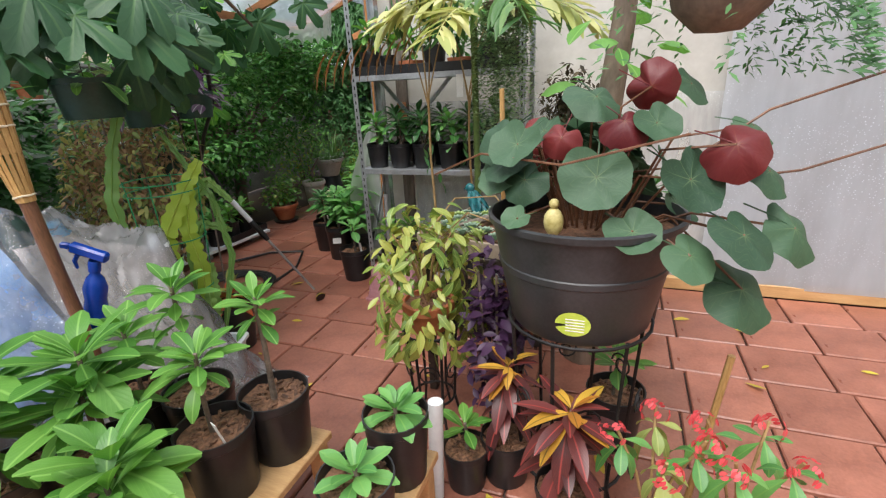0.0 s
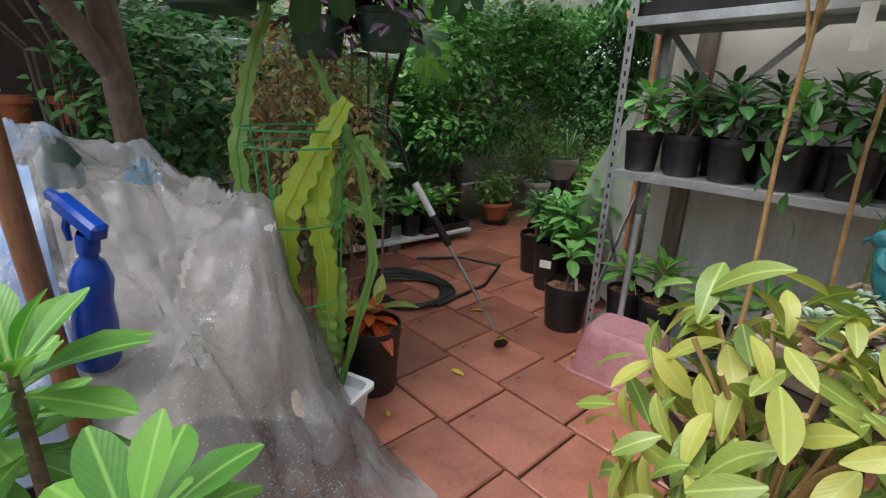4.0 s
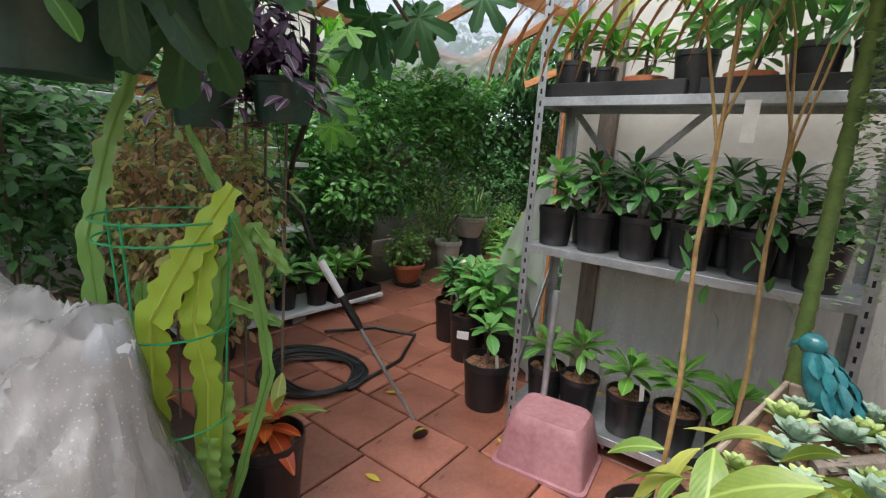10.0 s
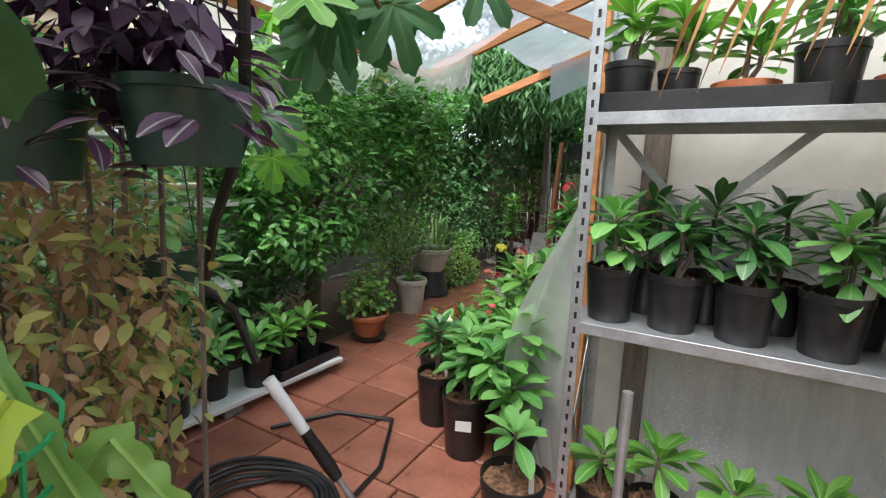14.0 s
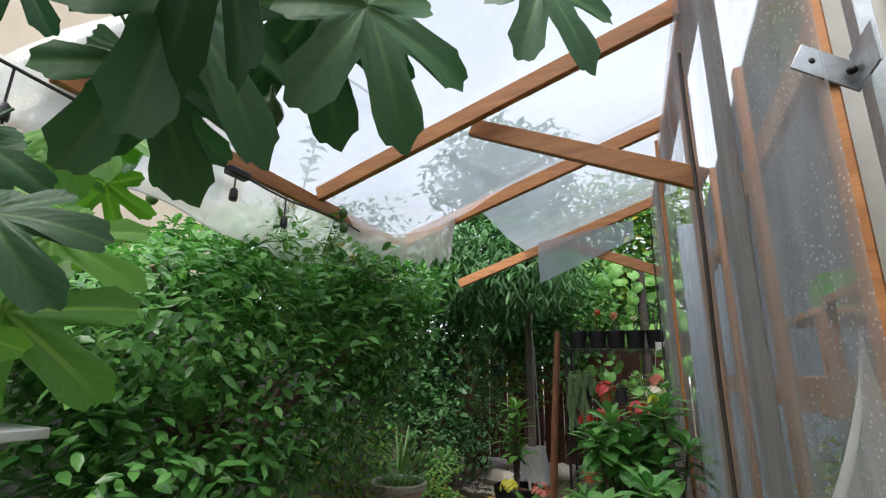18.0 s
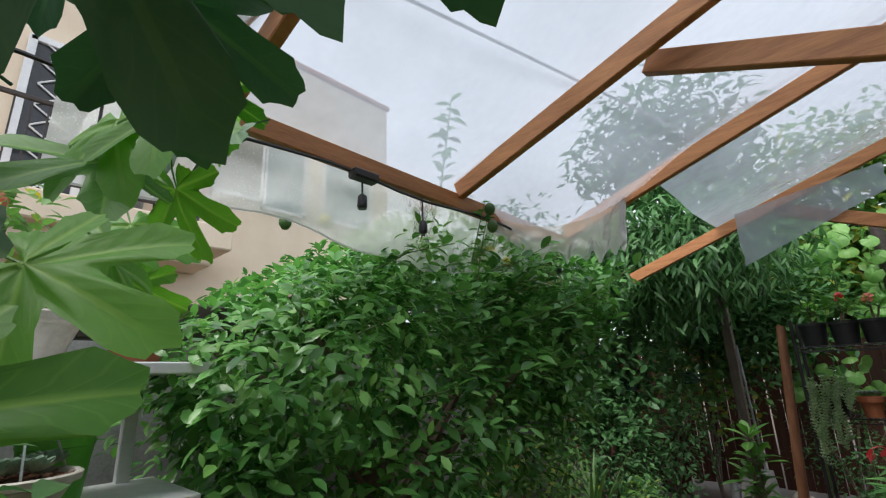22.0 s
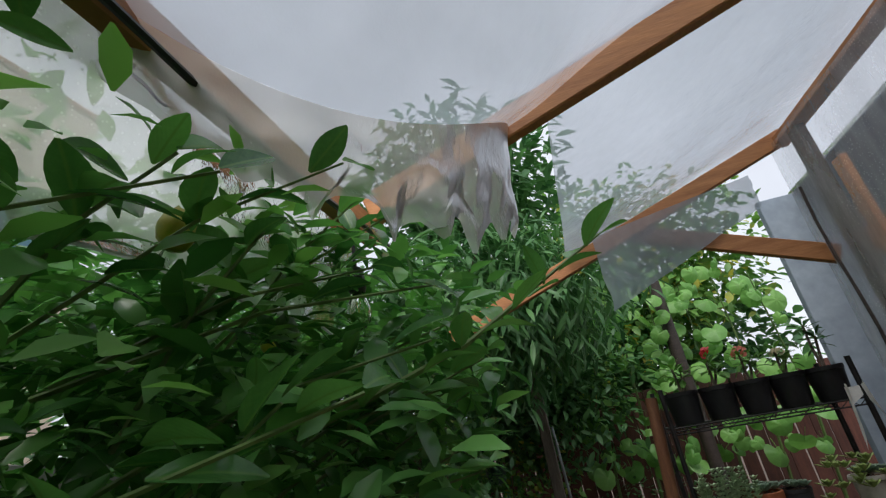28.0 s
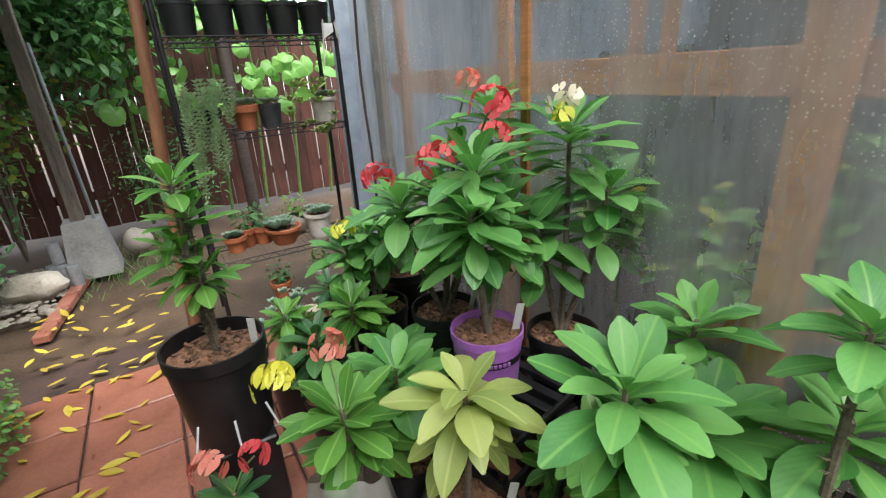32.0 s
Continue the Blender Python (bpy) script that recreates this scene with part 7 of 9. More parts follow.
for i, (x, y) in enumerate(((1.86, -1.62), (2.10, -1.58))):
    rr = random.Random(70 + i)
    t = thing("red_flowered_begonia", "small begonia with hanging coral red flowers", "potted plant", (x, y, 0), 0, "red begonias")
    add_pot(t, 0.085, 0.16, M_TERRA, "clay")
    b = Geo()
    for k in range(4):
        a = k * 1.6 + i
        b.tube([(0, 0, 0.13), (0.05 * math.cos(a), 0.05 * math.sin(a), 0.34), (0.12 * math.cos(a), 0.12 * math.sin(a), 0.50)], 0.005, 5)
    tagged(part("stems", b, M_TANSTEM, t), kind="stuff")
    for k in range(4):
        a = k * 1.6 + i
        rosette(t, "pale" if i == 0 and k % 2 else "euph", (0.10 * math.cos(a), 0.10 * math.sin(a), 0.46), 6, 0.12, rr, (-0.9, 0.2))
        flower_head(t, "red", (0.13 * math.cos(a), 0.13 * math.sin(a), 0.47), 14, 0.042, rr, 0.019)
b = Geo()
b.tube([(1.98, -1.46, 0.0), (2.05, -1.44, 0.68)], 0.011, 8)
whole("bamboo_stake", b, M_CANE, "bamboo stake by the red flowers", "stake")
b = Geo()
b.tube([(1.27, -1.02, 0.0), (1.29, -1.16, 1.46)], 0.009, 8)
whole("bamboo_stake", b, M_CANE, "reddish bamboo stake by the tub", "stake")

# heart-leaved plant and stump with broad leaves, right of the palm
rr = random.Random(81)
set_out()
st_ = thing("tree_stump_planter", "brown log with moss and bright broad-leaved climbers", "planter", (1.57, -0.46, 0))
b = Geo()
b.tube([(0, 0, 0.0), (0.01, -0.01, 0.5), (0.0, 0.0, 1.05), (0.04, 0.0, 1.22), (0.06, 0.01, 1.32), (0.10, 0.02, 1.7), (0.12, 0.03, 2.3)], [0.10, 0.10, 0.11, 0.095, 0.06, 0.045, 0.035], 12)
b.v = [(x + 0.016 * noise.noise(Vector((x * 14, y * 14, z * 5))), y + 0.016 * noise.noise(Vector((x * 14, y * 14, z * 5 + 9))), z) for x, y, z in b.v]
part("log", b, M_BARK, st_)
b = Geo()
foliage(b, (-0.12, 0.05, 1.36), (0.15, 0.14, 0.20), 900, 0.035, rr, shell=0.2, hang=0.6)
tagged(part("moss", b, L_DRYM, st_, "dark brown moss clump"), kind="stuff")
for k in range(52):
    a = k * 2.4
    z = 0.85 + 1.45 * ((k * 0.37) % 1)
    rad = 0.09 + 0.14 * rr.random()
    leaf_part(rr.choice(LEAF["vine" if k % 3 == 0 else "bright"]), aim((0.05 + rad * math.cos(a), rad * math.sin(a), z), sph(a, -0.3), Vector((0, 0, 1)) + sph(a, 0) * 0.5, rr.uniform(0.11, 0.19)), st_)

# palm with yellowing fronds
set_out()
palm = thing("small_palm", "slim green ringed palm with yellowing fronds", "palm", (0.94, -0.30, 0))
add_pot(palm, 0.12, 0.26, M_BLACK)
b = Geo()
pts, rad = [], []
for k in range(32):
    z = 0.23 + k * 0.05
    pts += [(0.0, 0.01 * math.sin(z * 2), z), (0.0, 0.01 * math.sin(z * 2), z + 0.006)]
    rad += [0.018 - 0.003 * k / 30, 0.022 - 0.003 * k / 30]
b.tube(pts, rad, 10)
part("trunk", b, M_GSTEM, palm, "green ringed trunk")
rr = random.Random(91)
for yaw, lift, ln, mat in ((-2.65, 0.80, 0.68, L_PALMY), (-1.75, 0.30, 0.45, L_PALMY), (-0.9, 0.6, 0.70, L_PALM), (0.1, 0.55, 0.75, L_PALMY), (0.7, 0.9, 0.7, L_PALM), (2.2, 0.8, 0.6, L_PALM), (-2.95, 0.80, 0.72, L_PALMY)):
    b = Geo()
    c = [Vector((0, 0, 1.82))]
    ln *= 0.85 if yaw > -2.0 else 0.66
    for k in range(1, 9):
        f = k / 8
        c.append(c[0] + Vector((math.cos(yaw), math.sin(yaw), 0)) * (ln * f) + Vector((0, 0, lift * ln * f - (0.5 + lift * 0.5) * ln * f * f)))
    if not all(clear_of_walk(p + Vector((0.97, -0.30, 0)), 0.16) for p in c):
        ln *= 0.75
        c = [c[0] + (p - c[0]) * 0.75 for p in c]
    b.tube(c, [0.008 - 0.0007 * k for k in range(9)], 5)
    for k in range(24):
        f = 0.22 + 0.78 * k / 24
        j = min(int(f * 8), 7)
        p = c[j].lerp(c[j + 1], f * 8 - j)
        sd = 1 if k % 2 else -1
        sidev = Vector((-math.sin(yaw), math.cos(yaw), 0)) * sd
        way = sidev * rr.uniform(0.55, 1.0) + Vector((math.cos(yaw), math.sin(yaw), 0)) * rr.uniform(0.4, 0.9) + Vector((0, 0, rr.uniform(-0.6, 0.1)))
        b.blade(p, way, (0, 0, 1), rr.uniform(0.20, 0.30) * (1 - 0.55 * abs(f - 0.45)), rr.uniform(0.03, 0.06), 4, rr.uniform(0.1, 0.6), 0.15, "oval", 2)
    part("frond", b, mat, palm)
b = Geo()
for k in range(24):
    f = k / 24
    p = Vector((-0.22 - 0.45 * f, -0.10 - 0.3 * f, 1.76 - 0.1 * f))
    b.blade(p, (-0.7, -0.35 + 0.5 * (k % 2), -0.55), (0, 0, 1), 0.22, 0.016, 3, 0.5, 0.1, "oval", 2)
part("dead_frond", b, M_FROND_BRN, palm, "brown dried leaflets")

# trailing beaded succulent in a hanging basket
tr = thing("trailing_hanging_plant", "pale green beaded succulent trailing from a basket", "hanging plant", (1.09, -0.26, 0.08))
b = Geo()
b.lathe([(0.001, 1.70), (0.07, 1.71), (0.11, 1.78), (0.10, 1.785)], 16)
part("basket", b, M_BARK, tr)
for k in range(3):
    a = k * 2.1
    b = Geo()
    b.tube([(0.10 * math.cos(a), 0.10 * math.sin(a), 1.78), (0, 0, 2.86)], 0.003, 4)
    part("cord", b, M_CANEDARK, tr)
b = Geo()
rr = random.Random(95)
for k in range(170):
    a, d = rr.uniform(0, 6.28), 0.02 + 0.14 * rr.random()
    x, y = d * math.cos(a), d * math.sin(a)
    ln = rr.uniform(0.25, 0.85)
    z = 1.78 + rr.uniform(-0.03, 0.04)
    step = rr.uniform(0.014, 0.022)
    lean_x, lean_y = rr.uniform(-0.05, 0.05), rr.uniform(-0.05, 0.05)
    for i in range(int(ln / step)):
        z -= step * rr.uniform(0.7, 1.3)
        q = i * step
        b.blade((x + lean_x * q + 0.006 * math.sin(i), y + lean_y * q, z), sph(i * 2.1 + k, rr.uniform(-0.6, 0.5)), (0, 0, 1), 0.022, 0.017, 2, 0.1, 0.1, "oval", 2)
tagged(part("trailing_growth", b, L_RHIP, tr, "long strands of tiny beads"), kind="stuff")

b = Geo()
b.tube([(1.10, 0.67, 2.84), (1.10, -3.0, 2.90), (2.1, -8.88, 2.86)], 0.003, 5)
whole("overhead_wire", b, M_STEEL, "thin steel wire stretched over the yard", "wire", "structure")
b = Geo()
b.tube([(1.92, 0.67, 2.86), (1.92, -1.27, 2.90), (1.92, -8.88, 2.86)], 0.003, 5)
whole("overhead_wire", b, M_STEEL, "thin steel wire stretched over the yard", "wire", "structure")
# hanging basket at the upper edge near the start
hb = thing("hanging_basket", "brown fibre basket with trailing small-leaved stems", "hanging plant", (1.92, -1.27, -0.08))
b = Geo()
b.lathe([(0.001, 1.66), (0.06, 1.665), (0.12, 1.72), (0.15, 1.84), (0.135, 1.85)], 18)
part("basket", b, M_BARK, hb)
for k in range(3):
    a = k * 2.1
    b = Geo()
    b.tube([(0.14 * math.cos(a), 0.14 * math.sin(a), 1.84), (0, 0, 2.9)], 0.003, 4)
    part("chain", b, M_IRON, hb)
b = Geo()
rr = random.Random(97)
for k in range(46):
    a = rr.uniform(-0.5, 1.2) if k % 4 else rr.uniform(0, 6.28)
    for i in range(34):
        f = i / 34
        p = Vector(((0.12 + 0.22 * f) * math.cos(a), (0.12 + 0.22 * f) * math.sin(a), 1.86 + 0.10 * f - 0.42 * f * f))
        b.blade(p + Vector((rr.uniform(-0.02, 0.02), rr.uniform(-0.02, 0.02), rr.uniform(-0.02, 0.02))), sph(a + rr.uniform(-1, 1), rr.uniform(-0.8, 0.6)), (0.2, -0.6, 0.8), 0.036, 0.012, 2, 0.2, 0.1, "oval", 2)
tagged(part("trailing_leaves", b, L_BUSH, hb), kind="stuff")

# two thin bare-stemmed shrubs in front of the shelf
for i, (x, y, top, seed) in enumerate(((0.69, -0.36, 1.95, 3), (0.83, -0.06, 1.85, 4))):
    rr = random.Random(seed)
    t = thing("bare_stemmed_shrub", "thin tan-stemmed shrub with sparse drooping leaves", "shrub", (x, y, 0), 0, "bare shrubs")
    add_pot(t, 0.14, 0.28, M_BLACK)
    b = Geo()
    pts = [(0, 0, 0.24), (0.01, 0.0, 0.7), (-0.01, 0.01, 1.1), (0.0, 0.0, 1.42)]
    b.tube(pts, [0.0085, 0.0075, 0.007, 0.007], 8)
    ends = []
    for k in range(4):
        a = k * 1.6 + i
        e = Vector((0.20 * math.cos(a), 0.16 * math.sin(a), top + 0.15 * rr.random()))
        mm = Vector((0.07 * math.cos(a), 0.06 * math.sin(a), 1.66))
        b.tube([(0, 0, 1.42 - 0.03 * k), mm, e], [0.005, 0.0035, 0.002], 6)
        ends.append((mm, e))
    part("stem", b, M_TANSTEM, t)
    for mm, e in ends:
        for k in range(12):
            p = mm.lerp(e, rr.uniform(0.1, 1.1)) + Vector((rr.uniform(-0.05, 0.05), rr.uniform(-0.05, 0.05), 0))
            leaf_part(rr.choice(LEAF["dark"]), aim(p, sph(rr.uniform(0, 6.3), rr.uniform(-1.4, -0.6)), sph(rr.uniform(0, 6.3), 0.3), rr.uniform(0.06, 0.11)), t)
    for k in range(8):
        p = Vector((0.05 * math.cos(k), 0.05 * math.sin(k), 0.95 + 0.05 * k))
        leaf_part(rr.choice(LEAF["dark"]), aim(p, sph(k * 1.9, -0.8), (0, 0, 1), 0.07), t)

# succulent tray on a table
table = thing("plant_table", "dark table holding the succulent tray", "table", (1.10, -0.70, 0))
b = Geo()
b.box((0, 0, 0.735), (0.50, 0.60, 0.03), 0.004)
part("top", b, M_DARKWOOD, table)
for sx in (-1, 1):
    for sy in (-1, 1):
        b = Geo()
        b.box((sx * 0.22, sy * 0.27, 0.36), (0.04, 0.04, 0.72), 0.003)
        part("leg", b, M_DARKWOOD, table)
tray = thing("succulent_tray", "square tray of succulents, pebbles and driftwood", "planter", (1.09, -0.70, 0.752), -12)
b = Geo()
b.box((0, 0, 0.012), (0.44, 0.52, 0.024), 0.003)
part("base", b, M_TAN, tray)
for sx in (-1, 1):
    b = Geo()
    b.box((sx * 0.222, 0, 0.035), (0.012, 0.536, 0.07), 0.003)
    part("side", b, M_TAN, tray)
for sy in (-1, 1):
    b = Geo()
    b.box((0, sy * 0.262, 0.035), (0.432, 0.012, 0.07), 0.003)
    part("side", b, M_TAN, tray)
b = Geo()
b.sheet(lambda u, v: (-0.215 + 0.43 * u, -0.255 + 0.51 * v, 0.045 + 0.012 * noise.noise(Vector((u * 8, v * 8, 0)))), 14, 14)
part("soil", b, M_SOIL, tray)
rr = random.Random(99)
for k in range(40):
    b = Geo()
    b.ball((0, 0, 0), 1.0, 7, 5, (1, 0.8, 0.6), 0.35, k)
    if k < 6:
        PEB = b.mesh("pebble", M_STONE)
        POTS[("peb", k)] = PEB
    o = leaf_part(POTS[("peb", k % 6)], pose(rr.uniform(-0.2, 0.2), rr.uniform(-0.24, 0.24), 0.055, 0, 0, rr.uniform(0, 360)) @ Matrix.Scale(rr.choice((0.008, 0.012, 0.016, 0.024)), 4), tray, "pebble")


def echeveria(b, at, r, n, rr, tilt=0.25):
    for k in range(n):
        f = (k + 0.5) / n
        yaw = k * 2.4
        pitch = 1.25 - 1.1 * f
        b.blade(Vector(at) + Vector((0, 0, 0.004)), sph(yaw, pitch), sph(yaw, pitch + 1.57), r * (0.45 + 0.55 * f), r * 0.5, 3, -0.25, 0.22, "obovate", 2)


for k in range(30):
    b = Geo()
    echeveria(b, (-0.16 + 0.08 * (k % 5) + rr.uniform(-0.03, 0.03), -0.205 + 0.082 * (k // 5) + rr.uniform(-0.03, 0.03), 0.06), rr.uniform(0.034, 0.062), 24, rr)
    tagged(part("succulent", b, M_SUCC if k % 3 else M_SUCC2, tray), kind="stuff")
b = Geo()
b.tube([(-0.1, -0.1, 0.07), (0.0, 0.02, 0.09), (0.08, 0.12, 0.07)], [0.014, 0.018, 0.01], 7)
part("driftwood", b, M_OLDWOOD, tray)
b = Geo()
foliage(b, (0.12, 0.16, 0.12), (0.09, 0.09, 0.10), 60, 0.05, rr, shell=0.3)
part("purple_plant", b, L_PURP, tray)

for i, (x, y, z, mat, lab) in enumerate(((0.96, -0.49, 0.752, M_TEAL, "teal glazed bird ornament with layered feathers"), (1.16, -0.54, 0.752, M_BRONZE, "bronze bird ornament with layered feathers"))):
    t = thing("bird_ornament", lab, "ornament", (x, y, z), -20 + 40 * i, "bird ornaments")
    b = Geo()
    b.tube([(-0.005, 0, 0.19), (0.0, 0, 0.165), (0.02, 0, 0.12), (0.05, 0, 0.07), (0.09, 0, 0.025), (0.11, 0, 0.003)], [0.018, 0.022, 0.034, 0.034, 0.022, 0.008], 12)
    b.ball((-0.008, 0, 0.20), 0.025, 12, 8, (1.1, 0.9, 1.0))
    b.tube([(-0.028, 0, 0.198), (-0.045, 0, 0.190), (-0.05, 0, 0.178)], [0.008, 0.005, 0.001], 6)
    for leg in (-0.012, 0.012):
        b.tube([(0.03, leg, 0.08), (0.02, leg, 0.0)], 0.004, 5)
    part("figure", b, mat, t)
    b = Geo()
    for row in range(6):
        for j in range(5):
            f = row / 5
            ang = (j - 2 + 0.5 * (row % 2)) * 0.6
            c = Vector((-0.002 + 0.075 * f, 0, 0.175 - 0.13 * f))
            r = 0.024 + 0.016 * math.sin(f * 3.1)
            side = Vector((0.75 * math.cos(ang), math.sin(ang), 0.66 * math.cos(ang)))
            b.blade(c + side * r, Vector((0.45, 0.3 * math.sin(ang), -0.85)) + side * 0.15, side, 0.048 + 0.034 * f, 0.025, 4, 0.12, 0.35, "oval", 2)
    tagged(part("feathers", b, M_TEAL if i == 0 else M_BRONZE, t, "layered ribbed feathers"), kind="stuff")
rr = random.Random(101)
t = thing("purple_leaved_plants", "dark purple leafy plants between the stands", "plant", (0, 0, 0))
b = Geo()
foliage(b, (1.27, -1.20, 0.50), (0.13, 0.16, 0.40), 500, 0.07, rr, shell=0.3)
tagged(part("leaves", b, L_PURP, t), kind="stuff")
b = Geo()
for k in range(8):
    b.tube([(1.27 + 0.03 * math.cos(k), -1.20 + 0.03 * math.sin(k), 0), (1.27 + 0.08 * math.cos(k), -1.20 + 0.08 * math.sin(k), 0.8)], 0.005, 5)
tagged(part("stems", b, M_STEM, t), kind="stuff")
for i, (x, y, k, z) in enumerate(((1.26, -0.16, "euph", 0.0), (1.42, 0.22, "dark", 0.0), (1.62, -0.10, "euph", 0.0), (1.9, 0.1, "dark", 0.0))):
    potted("leafy green potted plant by the sheet wall", (x, y), 0.11, 0.22, 0.35 + 0.1 * i, [(0, 0, 1.0), (0.06, 0.04, 0.7)], k, 11, 0.14, 500 + i, z=z, mid=2)
potted("small green plant in a black pot under the stands", (1.22, -1.50), 0.09, 0.18, 0.10, [(0, 0, 1.0)], "bright", 10, 0.12, 510)
potted("green foliage plant under the iron stand", (1.75, -1.08), 0.12, 0.25, 0.15, [(0, 0, 1.0)], "bright", 10, 0.16, 511)
b = Geo()
b.tube([(1.13, -1.60, 0.0), (1.14, -1.58, 0.42)], 0.028, 12)
whole("white_pipe", b, M_WHITE, "short white plastic pipe standing by the stand", "pipe")


# -- euphorbias in pots along the film wall --
BED = [
    # x, y, pot r, pot h, base z, stem, leaf kind, leaf size, leaves, mid whorls, flowers, heads
    (-1.10, 1.12, 0.13, 0.26, 0.0, 0.16, "euph", 0.22, 14, 0, (("cream", 0.10, -0.08, 0.50, 7, 0.03), ("orange", 0.14, -0.12, 0.40, 7, 0.035)), [(0, 0, 1)]),
    (-0.78, 0.98, 0.13, 0.28, 0.0, 0.20, "euph", 0.23, 14, 0, (), [(0, 0, 1)]),
    (-0.48, 1.15, 0.13, 0.26, 0.0, 0.26, "euph", 0.22, 13, 1, (), [(0, 0, 1)]),
    (-1.16, 1.52, 0.12, 0.24, 0.0, 0.14, "bright", 0.15, 13, 0, (("red", -0.06, -0.02, 0.40, 6, 0.025),), [(0, 0, 1), (0.06, 0.05, 0.7)]),
    (-0.84, 1.42, 0.12, 0.26, 0.0, 0.22, "euph", 0.19, 13, 1, (("red", -0.02, -0.08, 0.52, 7, 0.03),), [(0, 0, 1), (0.05, 0.02, 0.8)]),
    (-0.50, 1.52, 0.13, 0.28, 0.0, 0.20, "euph", 0.24, 14, 0, (), [(0, 0, 1)]),
    (-1.12, 1.85, 0.12, 0.24, 0.0, 0.20, "bright", 0.15, 12, 1, (), [(0, 0, 1), (0.06, 0.0, 0.75)]),
    (-0.86, 1.78, 0.11, 0.24, 0.0, 0.16, "bright", 0.12, 16, 2, (), [(0, 0, 1), (0.08, 0.02, 0.8), (-0.05, 0.06, 0.7)]),
    (-0.52, 1.95, 0.13, 0.28, 0.1, 0.20, "euph", 0.25, 15, 0, (), [(0, 0, 1)]),
    (-0.36, 1.75, 0.10, 0.22, 0.2, 0.24, "euph", 0.20, 12, 0, (), [(0, 0, 1)]),
    (-1.17, 2.45, 0.11, 0.24, 0.05, 0.32, "bright", 0.18, 14, 0, (("orange", 0.03, 0.16, 0.64, 11, 0.04), ("yellow", -0.13, 0.06, 0.66, 12, 0.04)), [(0, 0, 1), (0.05, 0.03, 0.7)]),
    (-0.94, 2.26, 0.125, 0.24, 0.10, 0.34, "pale", 0.18, 13, 1, (), [(0, 0, 1)]),
    (-0.68, 2.20, 0.10, 0.20, 0.05, 0.12, "bright", 0.13, 12, 1, (), [(0, 0, 1), (0.06, 0, 0.8)]),
    (-1.44, 2.62, 0.08, 0.16, 0.0, 0.20, "dark", 0.10, 10, 1, (("orange", -0.04, 0.03, 0.44, 10, 0.035), ("red", 0.07, 0.02, 0.43, 8, 0.03)), [(0, 0, 1)]),
    (-0.98, 2.55, 0.12, 0.26, 0.05, 0.28, "euph", 0.17, 12, 1, (), [(0, 0, 1), (0.05, 0.03, 0.7)]),
    (-0.66, 2.80, 0.12, 0.26, 0.32, 0.40, "euph", 0.19, 13, 3, (("red", -0.08, -0.16, 0.80, 18, 0.055), ("red", 0.09, -0.18, 0.84, 13, 0.045), ("red", -0.22, -0.04, 0.76, 10, 0.035), ("orange", 0.19, 0.08, 1.0, 9, 0.03)), [(0.02, 0, 1.0), (0.20, -0.02, 1.65), (-0.10, 0.08, 0.95), (0.02, -0.1, 0.7), (0.12, 0.08, 1.25)]),
    (-0.45, 2.44, 0.11, 0.22, 0.36, 0.62, "euph", 0.18, 13, 1, (("yellow", -0.02, -0.02, 0.86, 6, 0.035), ("cream", -0.02, 0.0, 0.90, 8, 0.04)), [(0.0, 0, 1.0), (0.10, -0.06, 0.72), (-0.04, 0.06, 0.55)]),
    (-0.95, 2.95, 0.12, 0.26, 0.10, 0.26, "bright", 0.14, 13, 1, (), [(0, 0, 1), (0.06, 0.04, 0.8)]),
    (-0.78, 3.15, 0.13, 0.28, 0.20, 0.32, "euph", 0.16, 13, 2, (("yellow", -0.10, -0.02, 0.62, 9, 0.035),), [(0, 0, 1), (-0.08, 0.05, 0.8), (0.08, 0.0, 0.9)]),
    (-1.12, 3.30, 0.11, 0.22, 0.0, 0.26, "bright", 0.13, 12, 1, (("cream", 0.12, 0.05, 0.42, 6, 0.03),), [(0, 0, 1), (0.05, 0.04, 0.7)]),
    (-0.55, 3.35, 0.12, 0.26, 0.25, 0.36, "euph", 0.15, 12, 2, (), [(0, 0, 1), (-0.06, 0.05, 0.7)]),
    (-0.85, 3.55, 0.11, 0.22, 0.0, 0.22, "dark", 0.12, 11, 1, (), [(0, 0, 1)]),
    (-0.36, 2.08, 0.11, 0.22, 0.30, 0.22, "euph", 0.18, 12, 0, (), [(0, 0, 1)]),
    (-0.73, 2.00, 0.13, 0.28, 0.15, 0.33, "euph", 0.20, 15, 2, (), [(0, 0, 1)]),
    (-0.51, 1.73, 0.11, 0.24, 0.25, 0.46, "euph", 0.15, 13, 1, (), [(0, 0, 1)]),
    (-0.62, 1.22, 0.11, 0.22, 0.0, 0.44, "dark", 0.17, 12, 1, (), [(0, 0, 1), (-0.06, 0.05, 0.7)]),
]
for i, (x, y) in enumerate(((-1.0, 1.30), (-0.68, 1.62), (-0.70, 1.95), (-1.0, 2.02), (-0.60, 2.14), (-0.90, 2.70), (-0.52, 2.98), (-1.05, 3.12), (-0.62, 3.60), (-0.42, 1.36), (-0.30, 1.55), (-0.30, 1.22), (-1.18, 1.70), (-0.85, 1.20))):
    BED.append((x, y, 0.09, 0.18, 0.0, 0.16 + 0.09 * (i % 3), ("bright", "euph", "bright", "dark")[i % 4], 0.15 + 0.02 * (i % 3), 13, 1, (), [(0, 0, 1), (0.05, 0.03, 0.7)]))
